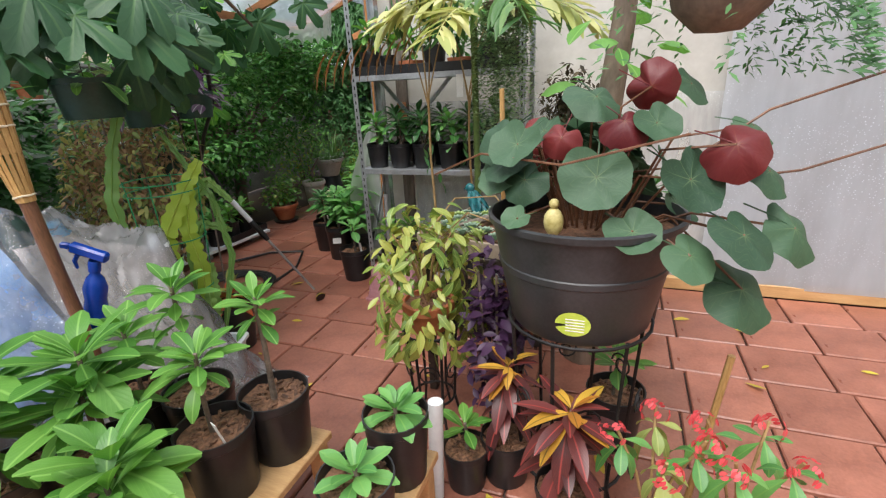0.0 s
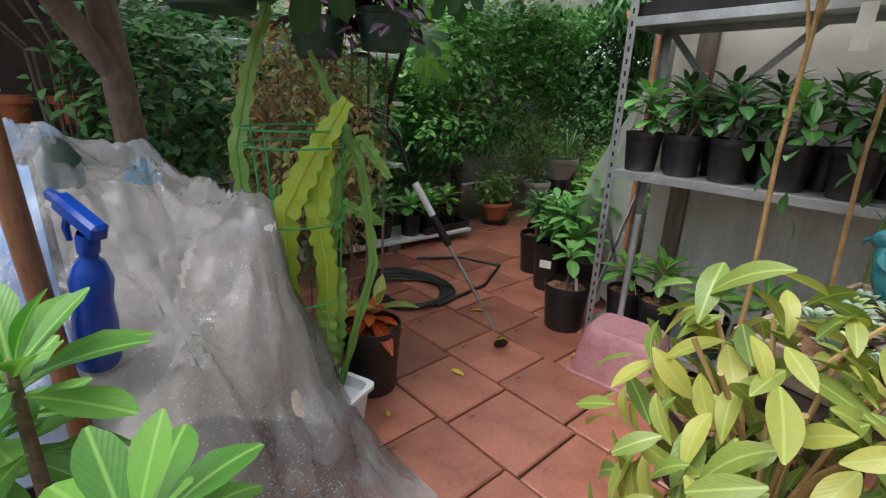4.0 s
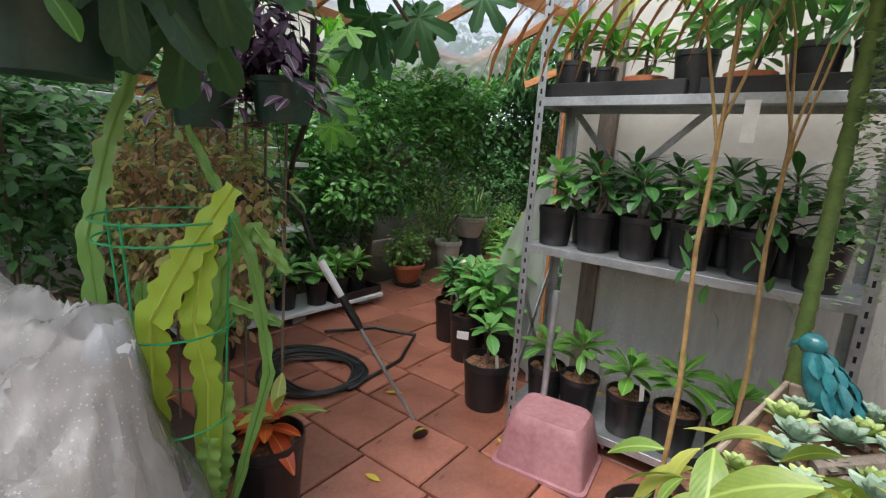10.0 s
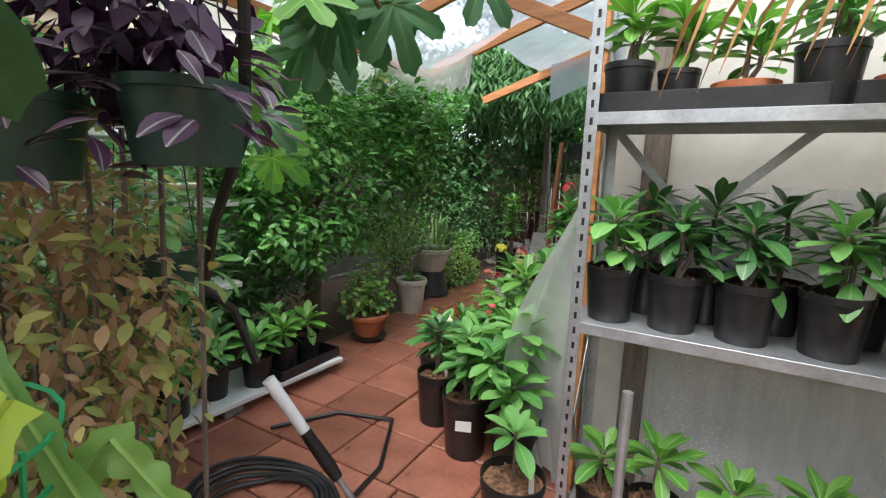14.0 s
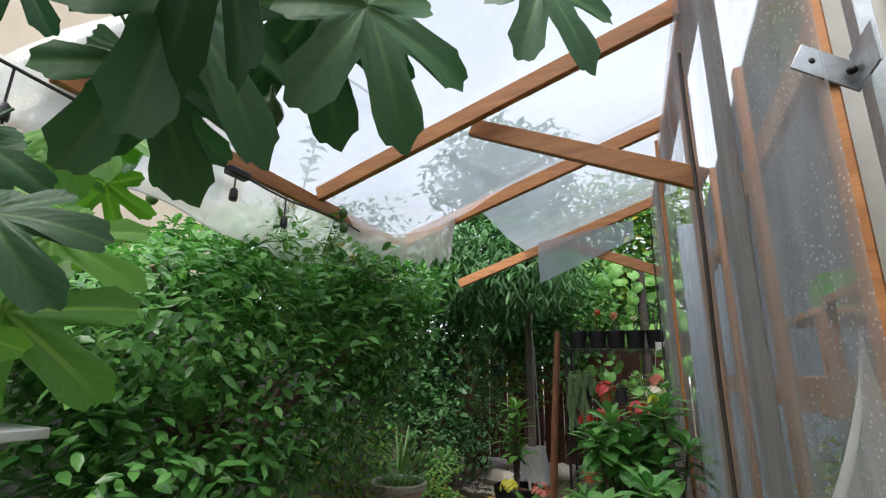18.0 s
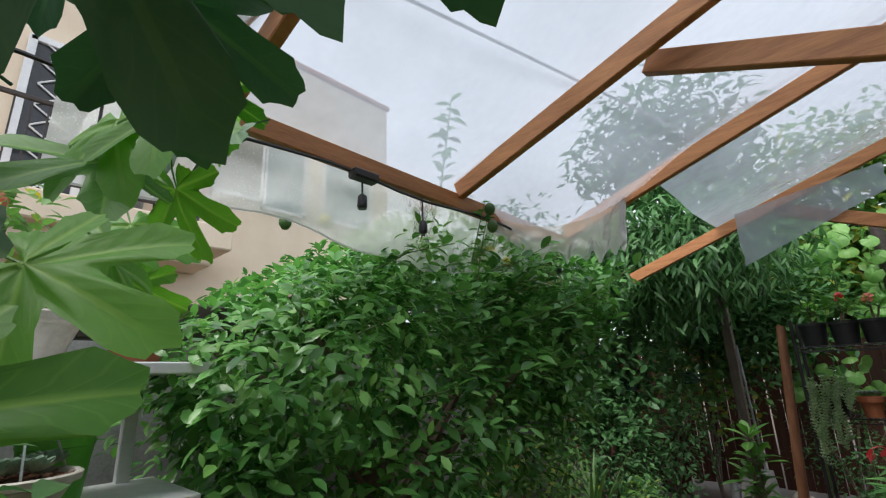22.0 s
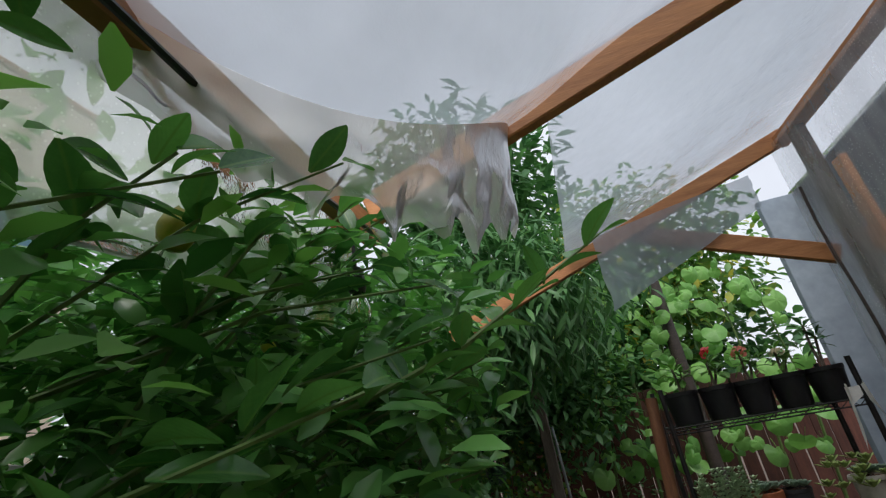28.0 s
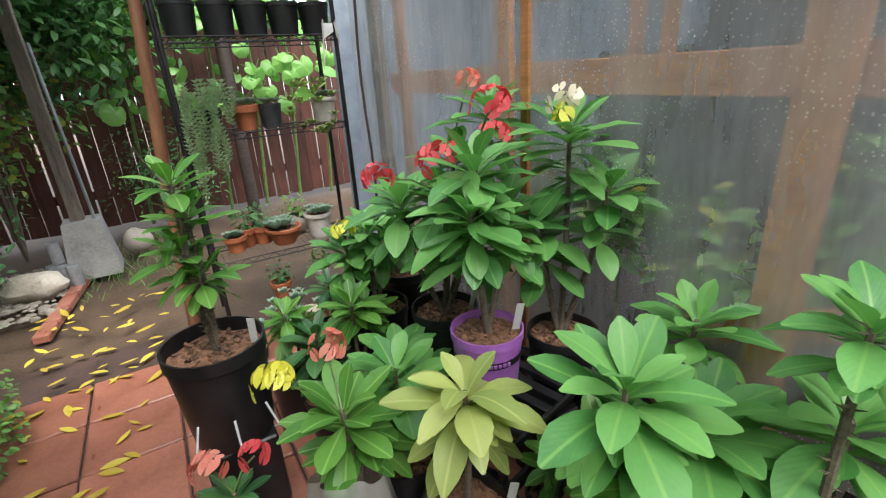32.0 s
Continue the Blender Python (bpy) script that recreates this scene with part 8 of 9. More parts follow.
for i, (x, y, r, h, z, tall, kind, size, n, mid, fl, heads) in enumerate(BED):
    lab = {"euph": "green", "bright": "bright green", "dark": "dark green", "pale": "pale yellowish"}[kind]
    if fl:
        lab += " flowering"
    potted("%s euphorbia in a black pot by the film wall" % lab, (x, y), r, h, tall, heads, kind, n + 3, size * 1.05, 600 + i, flowers=fl, z=z, mid=mid + 2, thorn=30 if tall > 0.35 else 0, tag=(i in (11, 15, 17)))
    if z > 0:
        b = Geo()
        b.box((x, y, z / 2 - 0.001), (r * 1.9, r * 1.9, z - 0.004), 0.006)
        whole("upturned_crate", b, M_BLACK, "black plastic crate used as a plant stand", "crate", group="plant crates")
# tall stemmed plant at the path's edge
potted("tall single-stemmed euphorbia in a large black pot", (-1.39, 2.98), 0.152, 0.34, 0.50, [(0.0, 0, 1.0), (0.015, 0.01, 0.80), (-0.015, 0.01, 0.62), (0.01, -0.01, 0.46)], "bright", 13, 0.14, 701, z=0.285, mid=1, thorn=60, tag=True)
b = Geo()
b.box((-1.39, 2.98, 0.141), (0.22, 0.22, 0.280), 0.006)
whole("upturned_crate", b, M_BLACK, "black plastic crate used as a plant stand", "crate", group="plant crates")
for k in range(3):
    a = 4.0 + k * 0.7
    b = Geo()
    b.tube([(-1.39 + 0.15 * math.cos(a), 2.98 + 0.15 * math.sin(a), 0.42), (-1.39 + 0.185 * math.cos(a), 2.98 + 0.185 * math.sin(a), 0.34), (-1.39 + 0.14 * math.cos(a + 0.2), 2.98 + 0.14 * math.sin(a + 0.2), 0.30)], 0.0035, 6)
    whole("wire_loop", b, M_WHITE, "white wire loop hanging on the pot", "wire", group="wire loops")
# purple pot on a black crate
pp = potted("tall euphorbia in a bright purple pot", (-0.72, 2.47), 0.105, 0.20, 0.46, [(0.0, 0.03, 1.0), (0.08, 0.02, 0.7), (-0.07, -0.04, 0.8)], "euph", 15, 0.18, 702, M_PURPLE, z=0.47, mid=6, flowers=(("red", 0.0, -0.04, 0.80, 11, 0.04),), tag=True)
b = Geo()
b.lathe([(0.0985, 0.118), (0.1005, 0.140), (0.1002, 0.140), (0.0982, 0.118)], 22)
part("dark_band", b, M_IRON, pp, "thin dark printed band")
b = Geo()
for k in range(7):
    a = 3.9 + 0.13 * k
    b.box((0.1012 * math.cos(a), 0.1012 * math.sin(a), 0.130), (0.004, 0.009, 0.010), 0.0005, Euler((0, 0, a)).to_matrix())
part("band_print", b, M_PURPLE, pp)
cr = thing("black_crate", "black slatted plastic crate", "crate", (-0.68, 2.45, 0), 12)
for z in (0.08, 0.2, 0.32, 0.455):
    for sy in (-1, 1):
        b = Geo()
        b.box((0, sy * 0.17, z), (0.42, 0.012, 0.05 if z < 0.45 else 0.022), 0.002)
        part("slat", b, M_BLACK, cr)
    for sx in (-1, 1):
        b = Geo()
        b.box((sx * 0.204, 0, z), (0.012, 0.328, 0.05 if z < 0.45 else 0.022), 0.002)
        part("slat", b, M_BLACK, cr)
for k in range(7):
    b = Geo()
    b.box((-0.18 + 0.06 * k, 0, 0.455), (0.03, 0.325, 0.02), 0.002)
    part("deck_slat", b, M_BLACK, cr)
for sx in (-1, 1):
    for sy in (-1, 1):
        b = Geo()
        b.box((sx * 0.188, sy * 0.152, 0.22), (0.02, 0.02, 0.44), 0.002)
        part("post", b, M_BLACK, cr)
# white gauze bag over a pot
for (x, y, z, s) in ((-1.19, 2.42, 0.06, 1.15), (-1.0, 2.78, 0.26, 0.6)):
    b = Geo()
    b.sheet(lambda u, v: (x + (0.07 + 0.06 * (1 - v) + 0.012 * math.sin(u * 44)) * s * math.cos(u * 6.2832), y + (0.07 + 0.06 * (1 - v) + 0.012 * math.sin(u * 31)) * s * math.sin(u * 6.2832), z + 0.36 * s * v + 0.02 * math.sin(u * 12) * v), 50, 10)
    whole("gauze_bag", b, S_BAG, "white gauze bag pulled over a plant", "bag", group="gauze bags")

# pots on the house's balcony
for k, (y, r, h) in enumerate(((1.35, 0.16, 0.30), (1.72, 0.13, 0.42), (2.05, 0.15, 0.28))):
    t = thing("balcony_pot", "grey pot with a red-leaved plant on the balcony", "potted plant", (HX + 0.62, y, 3.592), 0, "balcony pots")
    add_pot(t, r, h, M_GREYPOT if k else M_CONCRETE)
    b = Geo()
    foliage(b, (0, 0, h + 0.18), (0.22, 0.22, 0.2), 90, 0.12, random.Random(900 + k), shell=0.3)
    tagged(part("leaves", b, L_CROTONR if k != 1 else L_CROTON, t), kind="stuff")

# -- wire rack at the end, with pots --
rack = thing("wire_rack", "black wire shelving rack full of pots", "rack", (0, 0, 0))
RX0, RX1, RY0, RY1 = -1.262, -0.385, 4.30, 4.64
for x in (RX0, RX1):
    for y in (RY0, RY1):
        b = Geo()
        b.tube([(x, y, 0), (x, y, 1.78)], 0.0125, 10)
        part("leg", b, M_IRON, rack)
for z in (0.40, 1.105, 1.585):
    b = Geo()
    b.tube([(RX0, RY0, z), (RX0, RY1, z)], 0.004, 5)
    wire_shelf = part("wire_shelf", b, M_IRON, rack)
    b = Geo()
    b.tube([(RX1, RY0, z), (RX1, RY1, z)], 0.004, 5)
    part("side_rail", b, M_IRON, wire_shelf)
    for y in (RY0, RY1):
        b = Geo()
        b.tube([(RX0, y, z), (RX1, y, z)], 0.004, 5)
        b.tube([(RX0, y, z - 0.03), (RX1, y, z - 0.03)], 0.004, 5)
        n = 22
        b.tube([(RX0 + (RX1 - RX0) * k / n, y, z - (0.03 if k % 2 else 0.0)) for k in range(n + 1)], 0.0025, 4)
        part("truss_edge", b, M_IRON, wire_shelf)
    for k in range(26):
        x = RX0 + (RX1 - RX0) * (k + 0.5) / 26
        b = Geo()
        b.tube([(x, RY0, z), (x, RY1, z)], 0.002, 4)
        part("wire", b, M_IRON, wire_shelf)
for i, x in enumerate((-1.15, -0.97, -0.80, -0.63, -0.455)):
    fl = (("orange", 0.0, -0.02, 0.30, 6, 0.03),) if i == 2 else ((("cream", 0.0, -0.02, 0.26, 5, 0.028),) if i == 3 else ((("red", 0.02, 0.0, 0.33, 6, 0.028),) if i == 1 else ()))
    potted("black pot with a flowering euphorbia on top of the rack" if fl else "black pot with a leafy plant on top of the rack", (x, 4.42), 0.088, 0.165, 0.13 if i < 4 else 0.22, [(0, 0, 1), (0.04, 0.02, 0.7)], "bright" if i < 4 else "dark", 11, 0.10, 720 + i, flowers=fl, z=1.59, mid=1)
for x, y, z, r, h, mat, st, lab in ((-0.93, 4.40, 1.11, 0.075, 0.135, M_TERRA, "clay", "orange pot with a pale succulent"), (-0.79, 4.42, 1.11, 0.065, 0.13, M_GREYPOT, "nursery", "dark grey square-sided pot"), (-0.46, 4.46, 1.11, 0.08, 0.14, M_WHITEPOT, "ribbed", "white ribbed pot"), (-1.12, 4.42, 1.11, 0.08, 0.13, M_BLACK, "nursery", "black pot of trailing succulent"), (-0.84, 4.42, 0.405, 0.11, 0.11, M_TERRA, "bowl", "terracotta bowl of small succulents"), (-0.62, 4.40, 0.405, 0.085, 0.16, M_WHITEPOT, "ribbed", "white ribbed urn with a grey succulent"), (-1.12, 4.46, 0.405, 0.07, 0.10, M_TERRA, "clay", "small terracotta pot")):
    t = thing("rack_pot", lab + " on the wire rack", "pot", (x, y, z), 0, "pots on the rack")
    add_pot(t, r, h, mat, st)
    rr = random.Random(int(x * 1000) % 997)
    b = Geo()
    if "trailing" not in lab:
        for k in range(7):
            echeveria(b, (rr.uniform(-r, r) * 0.6, rr.uniform(-r, r) * 0.6, h), r * 0.75, 16, rr)
        tagged(part("succulent", b, M_SUCC, t), kind="stuff")
t = thing("trailing_sedum", "pale green trailing succulent hanging from the rack", "hanging plant", (0, 0, 0))
rr = random.Random(733)
for k in range(22):
    b = Geo()
    x, y = -1.24 + 0.011 * k + rr.uniform(-0.01, 0.01), 4.27 + rr.uniform(-0.05, 0.03)
    z = 1.36 + rr.uniform(-0.05, 0.04)
    for i in range(rr.randrange(14, 27) if k < 16 else rr.randrange(6, 13)):
        z -= 0.020
        for q in range(5):
            b.blade((x + 0.012 * math.sin(i * 0.4 + k), y, z), sph(i * 0.7 + q * 1.257, 0.55), (0, 0, 1), 0.027, 0.018, 2, -0.2, 0.3, "oval", 2)
    part("strand", b, M_SEDUM, t)
t = thing("pale_succulent_bush", "yellow-green bushy succulent on the rack", "plant", (0, 0, 0))
for k in range(34):
    b = Geo()
    d = sph(rr.uniform(0, 6.28), rr.uniform(-1.2, 1.0))
    echeveria(b, (-0.58 + d.x * 0.13, 4.28 + d.y * 0.08, 1.20 + d.z * 0.17), rr.uniform(0.04, 0.055), 10, rr)
    part("succulent_head", b, M_SUCC2, t)
b = Geo()


def cloth(u, v):
    s = -1 if u < 0.5 else 1
    d = abs(u - 0.5) * 2
    return (-0.425 + s * (0.035 + 0.03 * d * v), 4.275 - 0.02 * math.sin(u * 9), 1.66 - 0.02 * (1 - d) - (0.30 if s < 0 else 0.20) * v * (0.2 + 0.8 * d) + 0.005 * math.sin(v * 20))


b.sheet(cloth, 16, 14)
whole("white_cloth", b, M_LABEL, "white cloth tied over the rack's corner", "cloth")
for i, (x, z, m_) in enumerate(((-1.05, 0.62, M_TERRA), (-0.72, 0.60, M_GREENPOT), (-0.9, 0.02, M_TERRA), (-0.6, 0.02, M_WHITEPOT), (-0.95, 0.62, M_TERRA))):
    t = thing("small_pot", "small pot with a green plant on the ground rack", "pot", (x, 4.52 + 0.06 * (i % 2), 0.405 if z > 0.3 else 0.0), 0, "pots on the rack")
    add_pot(t, 0.07, 0.12, m_, "clay")
    b = Geo()
    foliage(b, (0, 0, 0.18), (0.10, 0.09, 0.09), 70, 0.045, random.Random(740 + i), shell=0.3)
    part("leaves", b, L_BUSHB if i % 2 else L_BUSH, t)
b = Geo()
b.ball((-0.78, 4.52, 0.47), 0.09, 12, 8, (1.2, 0.8, 0.75), 0.3, 4)
whole("pale_rock", b, M_STONE, "pale rounded rock on the rack", "rock", group="garden rocks")
b = Geo()
b.tube([(-1.45, 4.34, 0.0), (-1.40, 4.32, 0.8), (-1.32, 4.28, 1.75)], [0.035, 0.033, 0.03], 10)
whole("leaning_post", b, M_CANEDARK, "reddish brown round post beside the rack", "post")
for i, (x, y, s) in enumerate(((-1.0, 3.95, 0.9), (-0.75, 3.9, 1.0), (-1.2, 3.85, 0.7), (-0.95, 4.12, 0.8))):
    t = thing("succulent_pot", "small pot of grey-green succulents on the ground", "potted plant", (x, y, 0), 0, "succulent pots")
    add_pot(t, 0.09 * s, 0.10 * s, M_TERRA if i % 2 else M_BLACK, "clay" if i % 2 else "nursery")
    b = Geo()
    rr = random.Random(750 + i)
    for k in range(9):
        echeveria(b, (rr.uniform(-0.09, 0.09), rr.uniform(-0.09, 0.09), 0.11 * s + rr.uniform(0, 0.1)), 0.05, 16, rr)
    tagged(part("succulent", b, M_SUCC, t), kind="stuff")

# -- post on a concrete block, tins, stone --
t = thing("pier_post", "grey timber post on a concrete pier block", "post", (-2.02, 6.0, 0))
b = Geo()
b.add([(sx * w_, sy * w_, z) for z, w_ in ((0, 0.17), (0.44, 0.12)) for sx, sy in ((-1, -1), (1, -1), (1, 1), (-1, 1))], [(3, 2, 1, 0), (4, 5, 6, 7)] + [(k, (k + 1) % 4, 4 + (k + 1) % 4, 4 + k) for k in range(4)])
part("block", b, M_CONCRETE, t, "grey concrete pier block", False)
b = Geo()
b.box((-0.02, 0, 1.54), (0.09, 0.09, 2.2), 0.005)
part("post", b, M_OLDWOOD, t)
b = Geo()
b.tube([(0.09, -0.05, 0.44), (0.05, -0.05, 1.7)], 0.012, 7)
part("conduit", b, M_STEEL, t)
for i, (x, y, z) in enumerate(((-2.27, 5.86, 0), (-2.20, 5.80, 0), (-2.13, 5.74, 0), (-2.22, 5.86, 0.17))):
    b = Geo()
    b.lathe([(0.001, 0), (0.04, 0.0), (0.04, 0.16), (0.036, 0.162), (0.001, 0.15)], 14, (x, y, z))
    whole("tin_can", b, M_STEEL, "dented tin can beside the block", "can", group="tin cans")
b = Geo()
b.ball((-2.36, 5.66, 0.085), 0.15, 16, 10, (1.25, 0.9, 0.72), 0.25, 2)
whole("large_stone", b, M_STONE, "smooth tan boulder on the soil", "rock", group="garden rocks")
b = Geo()
b.ball((-1.72, 6.35, 0.10), 0.12, 14, 9, (1.0, 1.0, 0.95), 0.2, 9)
whole("round_stone", b, M_STONE, "round grey stone by the fence", "rock", group="garden rocks")
rr = random.Random(760)
b = Geo()
for k in range(240):
    b.ball((rr.uniform(-2.75, -2.2), rr.uniform(5.2, 6.4), 0.0), rr.uniform(0.012, 0.035), 6, 4, (1.2, 0.9, 0.7), 0.3, k)
whole("pebbles", b, M_STONE, "scattered pale pebbles on the soil", "pebbles", "stuff")
b = Geo()
for k in range(7):
    b.box((-2.24 + 0.03 * k, 5.0 + 0.22 * k, -0.012), (0.09, 0.205, 0.05), 0.006, Euler((0, 0, -0.13)).to_matrix())
whole("brick_edging", b, M_TILE, "low red brick edging along the soil", "edging", "structure")
b = Geo()
for k in range(420):
    x, y = rr.uniform(-2.1, -1.3), rr.uniform(5.3, 6.7)
    b.blade((x, y, -0.01), sph(rr.uniform(0, 6.3), 1.0), sph(rr.uniform(0, 6.3), 0.2), rr.uniform(0.05, 0.11), 0.006, 2, 0.4, 0.1, "strap", 2)
whole("grass_tufts", b, L_GRASS, "thin green grass by the post", "grass", "stuff")

# -- pots along the garden side --
t = thing("geranium_in_terracotta", "trailing green plant in an orange terracotta bowl", "potted plant", (-2.07, 1.62, 0.03), 0)
add_pot(t, 0.165, 0.19, M_TERRA, "bowl")
b = Geo()
b.lathe([(0.001, -0.03), (0.13, -0.03), (0.15, 0.0), (0.14, 0.0), (0.001, -0.02)], 20)
part("saucer", b, M_BLACK, t, "black saucer")
b = Geo()
foliage(b, (-0.02, 0, 0.36), (0.22, 0.26, 0.24), 420, 0.05, random.Random(771), shell=0.4, shape="obovate", width=0.8)
tagged(part("leaves", b, L_BUSHB, t), kind="stuff")
t = thing("planter_white", "tall off-white pot with a sprouting stem", "potted plant", (-2.20, 2.45, 0), 0)
add_pot(t, 0.15, 0.33, M_WHITEPOT, "ribbed")
b = Geo()
b.tube([(0.0, 0, 0.3), (-0.03, 0.03, 0.45), (0.06, 0.08, 0.62)], [0.022, 0.018, 0.01], 8)
part("stem", b, M_BARK, t)
rr = random.Random(772)
rosette(t, "bright", (0.0, -0.03, 0.34), 14, 0.15, rr, (0.1, 1.1))
t = thing("pedestal_bowl", "white bowl of grassy plant on an upturned dark pot", "potted plant", (-2.37, 3.12, 0), 0)
b = Geo()
b.lathe([(0.19, 0.0), (0.195, 0.03), (0.18, 0.032), (0.14, 0.27), (0.001, 0.27)], 24)
part("upturned_pot", b, M_GREYPOT, t, "upturned dark grey pot")
add_pot(t, 0.215, 0.26, M_WHITEPOT, "bowl", 0.272)
b = Geo()
rr = random.Random(773)
for k in range(260):
    a = rr.uniform(0, 6.3)
    r_ = 0.17 * rr.random() ** 0.5
    b.blade((r_ * math.cos(a), r_ * math.sin(a), 0.50), sph(a, rr.uniform(0.2, 1.3)), sph(a, 2.0), rr.uniform(0.08, 0.18), 0.008, 3, 0.6, 0.1, "strap", 2)
tagged(part("leaves", b, L_GRASS, t, "thin yellow-green blades"), kind="stuff")
t = thing("mounding_bush", "low mound of small yellow-green leaves on the paving", "bush", (0, 0, 0))
b = Geo()
foliage(b, (-2.42, 3.78, 0.16), (0.30, 0.38, 0.26), 2000, 0.032, random.Random(774), shell=0.6, width=0.7)
tagged(part("leaves", b, L_BUSHB, t), kind="stuff")
b = Geo()
for k in range(8):
    b.tube([(-2.42, 3.78, 0), (-2.42 + 0.2 * math.cos(k), 3.78 + 0.24 * math.sin(k), 0.25)], 0.004, 4)
tagged(part("stems", b, M_STEM, t), kind="stuff")
t = thing("strap_leaved_plant", "upright plant with long arching strap leaves", "plant", (-2.72, 3.75, 0))
add_pot(t, 0.13, 0.25, M_BLACK)
rr = random.Random(775)
for k in range(22):
    a = rr.uniform(0, 6.3)
    b = Geo()
    b.blade((0.02 * math.cos(a), 0.02 * math.sin(a), 0.24), sph(a, rr.uniform(0.6, 1.35)), sph(a, rr.uniform(0.6, 1.35) + 1.57), rr.uniform(0.45, 0.75), 0.04, 8, rr.uniform(0.1, 0.5), 0.18, "strap", 2)
    part("leaf", b, L_GRASS, t)
for i, (x, y) in enumerate(((-2.55, 4.3), (-2.75, 4.75))):
    t = thing("black_pot", "large black pot with yellow-green foliage", "potted plant", (x, y, 0), 0, "black pots by the soil")
    add_pot(t, 0.16, 0.30, M_BLACK)
    b = Geo()
    foliage(b, (0, 0, 0.42), (0.24, 0.24, 0.20), 260, 0.055, random.Random(780 + i), shell=0.3)
    tagged(part("leaves", b, L_BUSHB if i == 0 else L_BUSH, t), kind="stuff")

# garden shrubs between the tree and the fence
for i, (c, rad, n, s, mat, lab, w_) in enumerate((
    ((-3.2, 3.6, 0.55), (0.55, 0.7, 0.6), 1700, 0.06, L_BUSHB, "yellow-green shrub below the tree", 0.5),
    ((-3.0, 4.7, 0.75), (0.6, 0.7, 0.75), 2200, 0.07, L_BUSH, "dark green shrub beside the soil", 0.4),
    ((-2.75, 5.7, 0.85), (0.5, 0.7, 0.85), 2000, 0.06, L_BUSH, "dark leafy shrub beside the stone", 0.45),
    ((-3.7, 5.9, 1.3), (0.8, 0.9, 1.0), 2200, 0.09, L_BUSH, "leafy shrub against the fence", 0.5),
    ((-2.6, 6.8, 1.5), (0.8, 0.5, 0.9), 1500, 0.07, L_BUSHB, "vine with pale leaves on the fence", 0.8),
    ((-1.3, 7.0, 0.6), (0.6, 0.35, 0.6), 900, 0.06, L_BUSH, "low plants at the foot of the fence", 0.4),
    ((-2.35, 5.1, 2.65), (1.35, 0.9, 0.75), 7500, 0.15, L_BUSH, "dark drooping tree branches with long leaves", 0.2),
    ((-1.7, 7.6, 2.5), (0.7, 0.6, 0.6), 1500, 0.15, L_BUSHB, "bright narrow-leaved branches above the fence", 0.22),
    ((-3.6, 3.6, 2.3), (0.8, 1.0, 0.7), 2000, 0.10, L_BUSH, "dark branches behind the lemon tree", 0.3),
    ((-0.4, 9.5, 2.6), (2.2, 0.8, 1.3), 2600, 0.22, L_BUSH, "neighbouring trees beyond the fence", 0.5),
    ((-3.2, 10.5, 3.2), (2.4, 1.0, 1.8), 2600, 0.24, L_BUSH, "neighbouring trees beyond the fence", 0.5),
    ((-2.3, 5.6, 4.0), (1.1, 1.0, 0.9), 2600, 0.17, L_BUSH, "tall tree top above the roof film", 0.35),
    ((-0.9, 8.2, 3.6), (2.3, 0.7, 1.5), 5200, 0.17, L_BUSHB, "tall green trees beyond the fence", 0.5),
    # leaf mass added in place of the deep shade below the lemon tree
    ((-2.95, 1.0, 0.55), (0.5, 0.9, 0.5), 2400, 0.08, L_BUSH, "foliage added to darken the space below the lemon tree", 0.45),
    ((-2.2, 6.7, 2.15), (1.3, 0.45, 0.9), 5200, 0.11, L_BUSH, "dark leafy growth over the fence", 0.4),
    ((-3.35, 5.41, 1.90), (1.2, 1.2, 1.3), 5200, 0.11, L_BUSH, "dense dark garden growth", 0.45),
    ((-4.3, 5.2, 2.4), (1.1, 1.6, 1.5), 4200, 0.12, L_BUSH, "dense dark trees behind the garden", 0.45),
    ((-1.6, 8.6, 2.3), (2.0, 0.6, 1.5), 4000, 0.16, L_BUSH, "dense dark trees behind the fence", 0.5),
)):
    t = thing("shrub", lab, "shrub", (0, 0, 0), 0, "garden shrubs")
    b = Geo()
    foliage(b, c, rad, n, s, random.Random(800 + i), shell=0.35, width=w_, keep=lambda p: clear_of_walk(p, 0.45), hang=0.7 if w_ < 0.25 else 0.1)
    tagged(part("leaves", b, mat, t), kind="stuff")
    for k in range(5):
        a = k * 1.26
        b = Geo()
        foot = (c[0] - 1.0, c[1] + 0.7) if c[2] > 1.9 else (c[0], c[1])
        b.tube([(foot[0], foot[1], -0.02), (foot[0] + 0.1 * math.cos(a), foot[1] + 0.1 * math.sin(a), c[2] * 0.6), (c[0] + rad[0] * 0.6 * math.cos(a), c[1] + rad[1] * 0.6 * math.sin(a), c[2] + rad[2] * 0.4)], [0.014, 0.009, 0.004], 6)
        part("branch", b, M_BARK, t)
# large-leaved climber over the far fence
t = thing("large_leaved_vine", "climber with big heart-shaped bright leaves", "vine", (0, 0, 0))
rr = random.Random(830)
for k in range(6):
    b = Geo()
    b.tube([(-1.6 + 0.4 * k, 7.3, 0), (-1.5 + 0.4 * k, 7.2, 1.5), (-1.4 + 0.35 * k, 7.0, 2.9)], [0.02, 0.015, 0.006], 6)
    part("stem", b, M_GSTEM, t)
for k in range(170):
    p = Vector((rr.uniform(-1.7, 0.5), rr.uniform(6.7, 7.3), 1.2 + 1.9 * rr.random() ** 1.2))
    leaf_part(rr.choice(LEAF["vine"]), aim(p, sph(rr.uniform(0, 6.3), rr.uniform(-1.3, -0.3)), (rr.uniform(-0.6, 0.6), -1, 0.5), rr.uniform(0.12, 0.24)), t)
b = Geo()
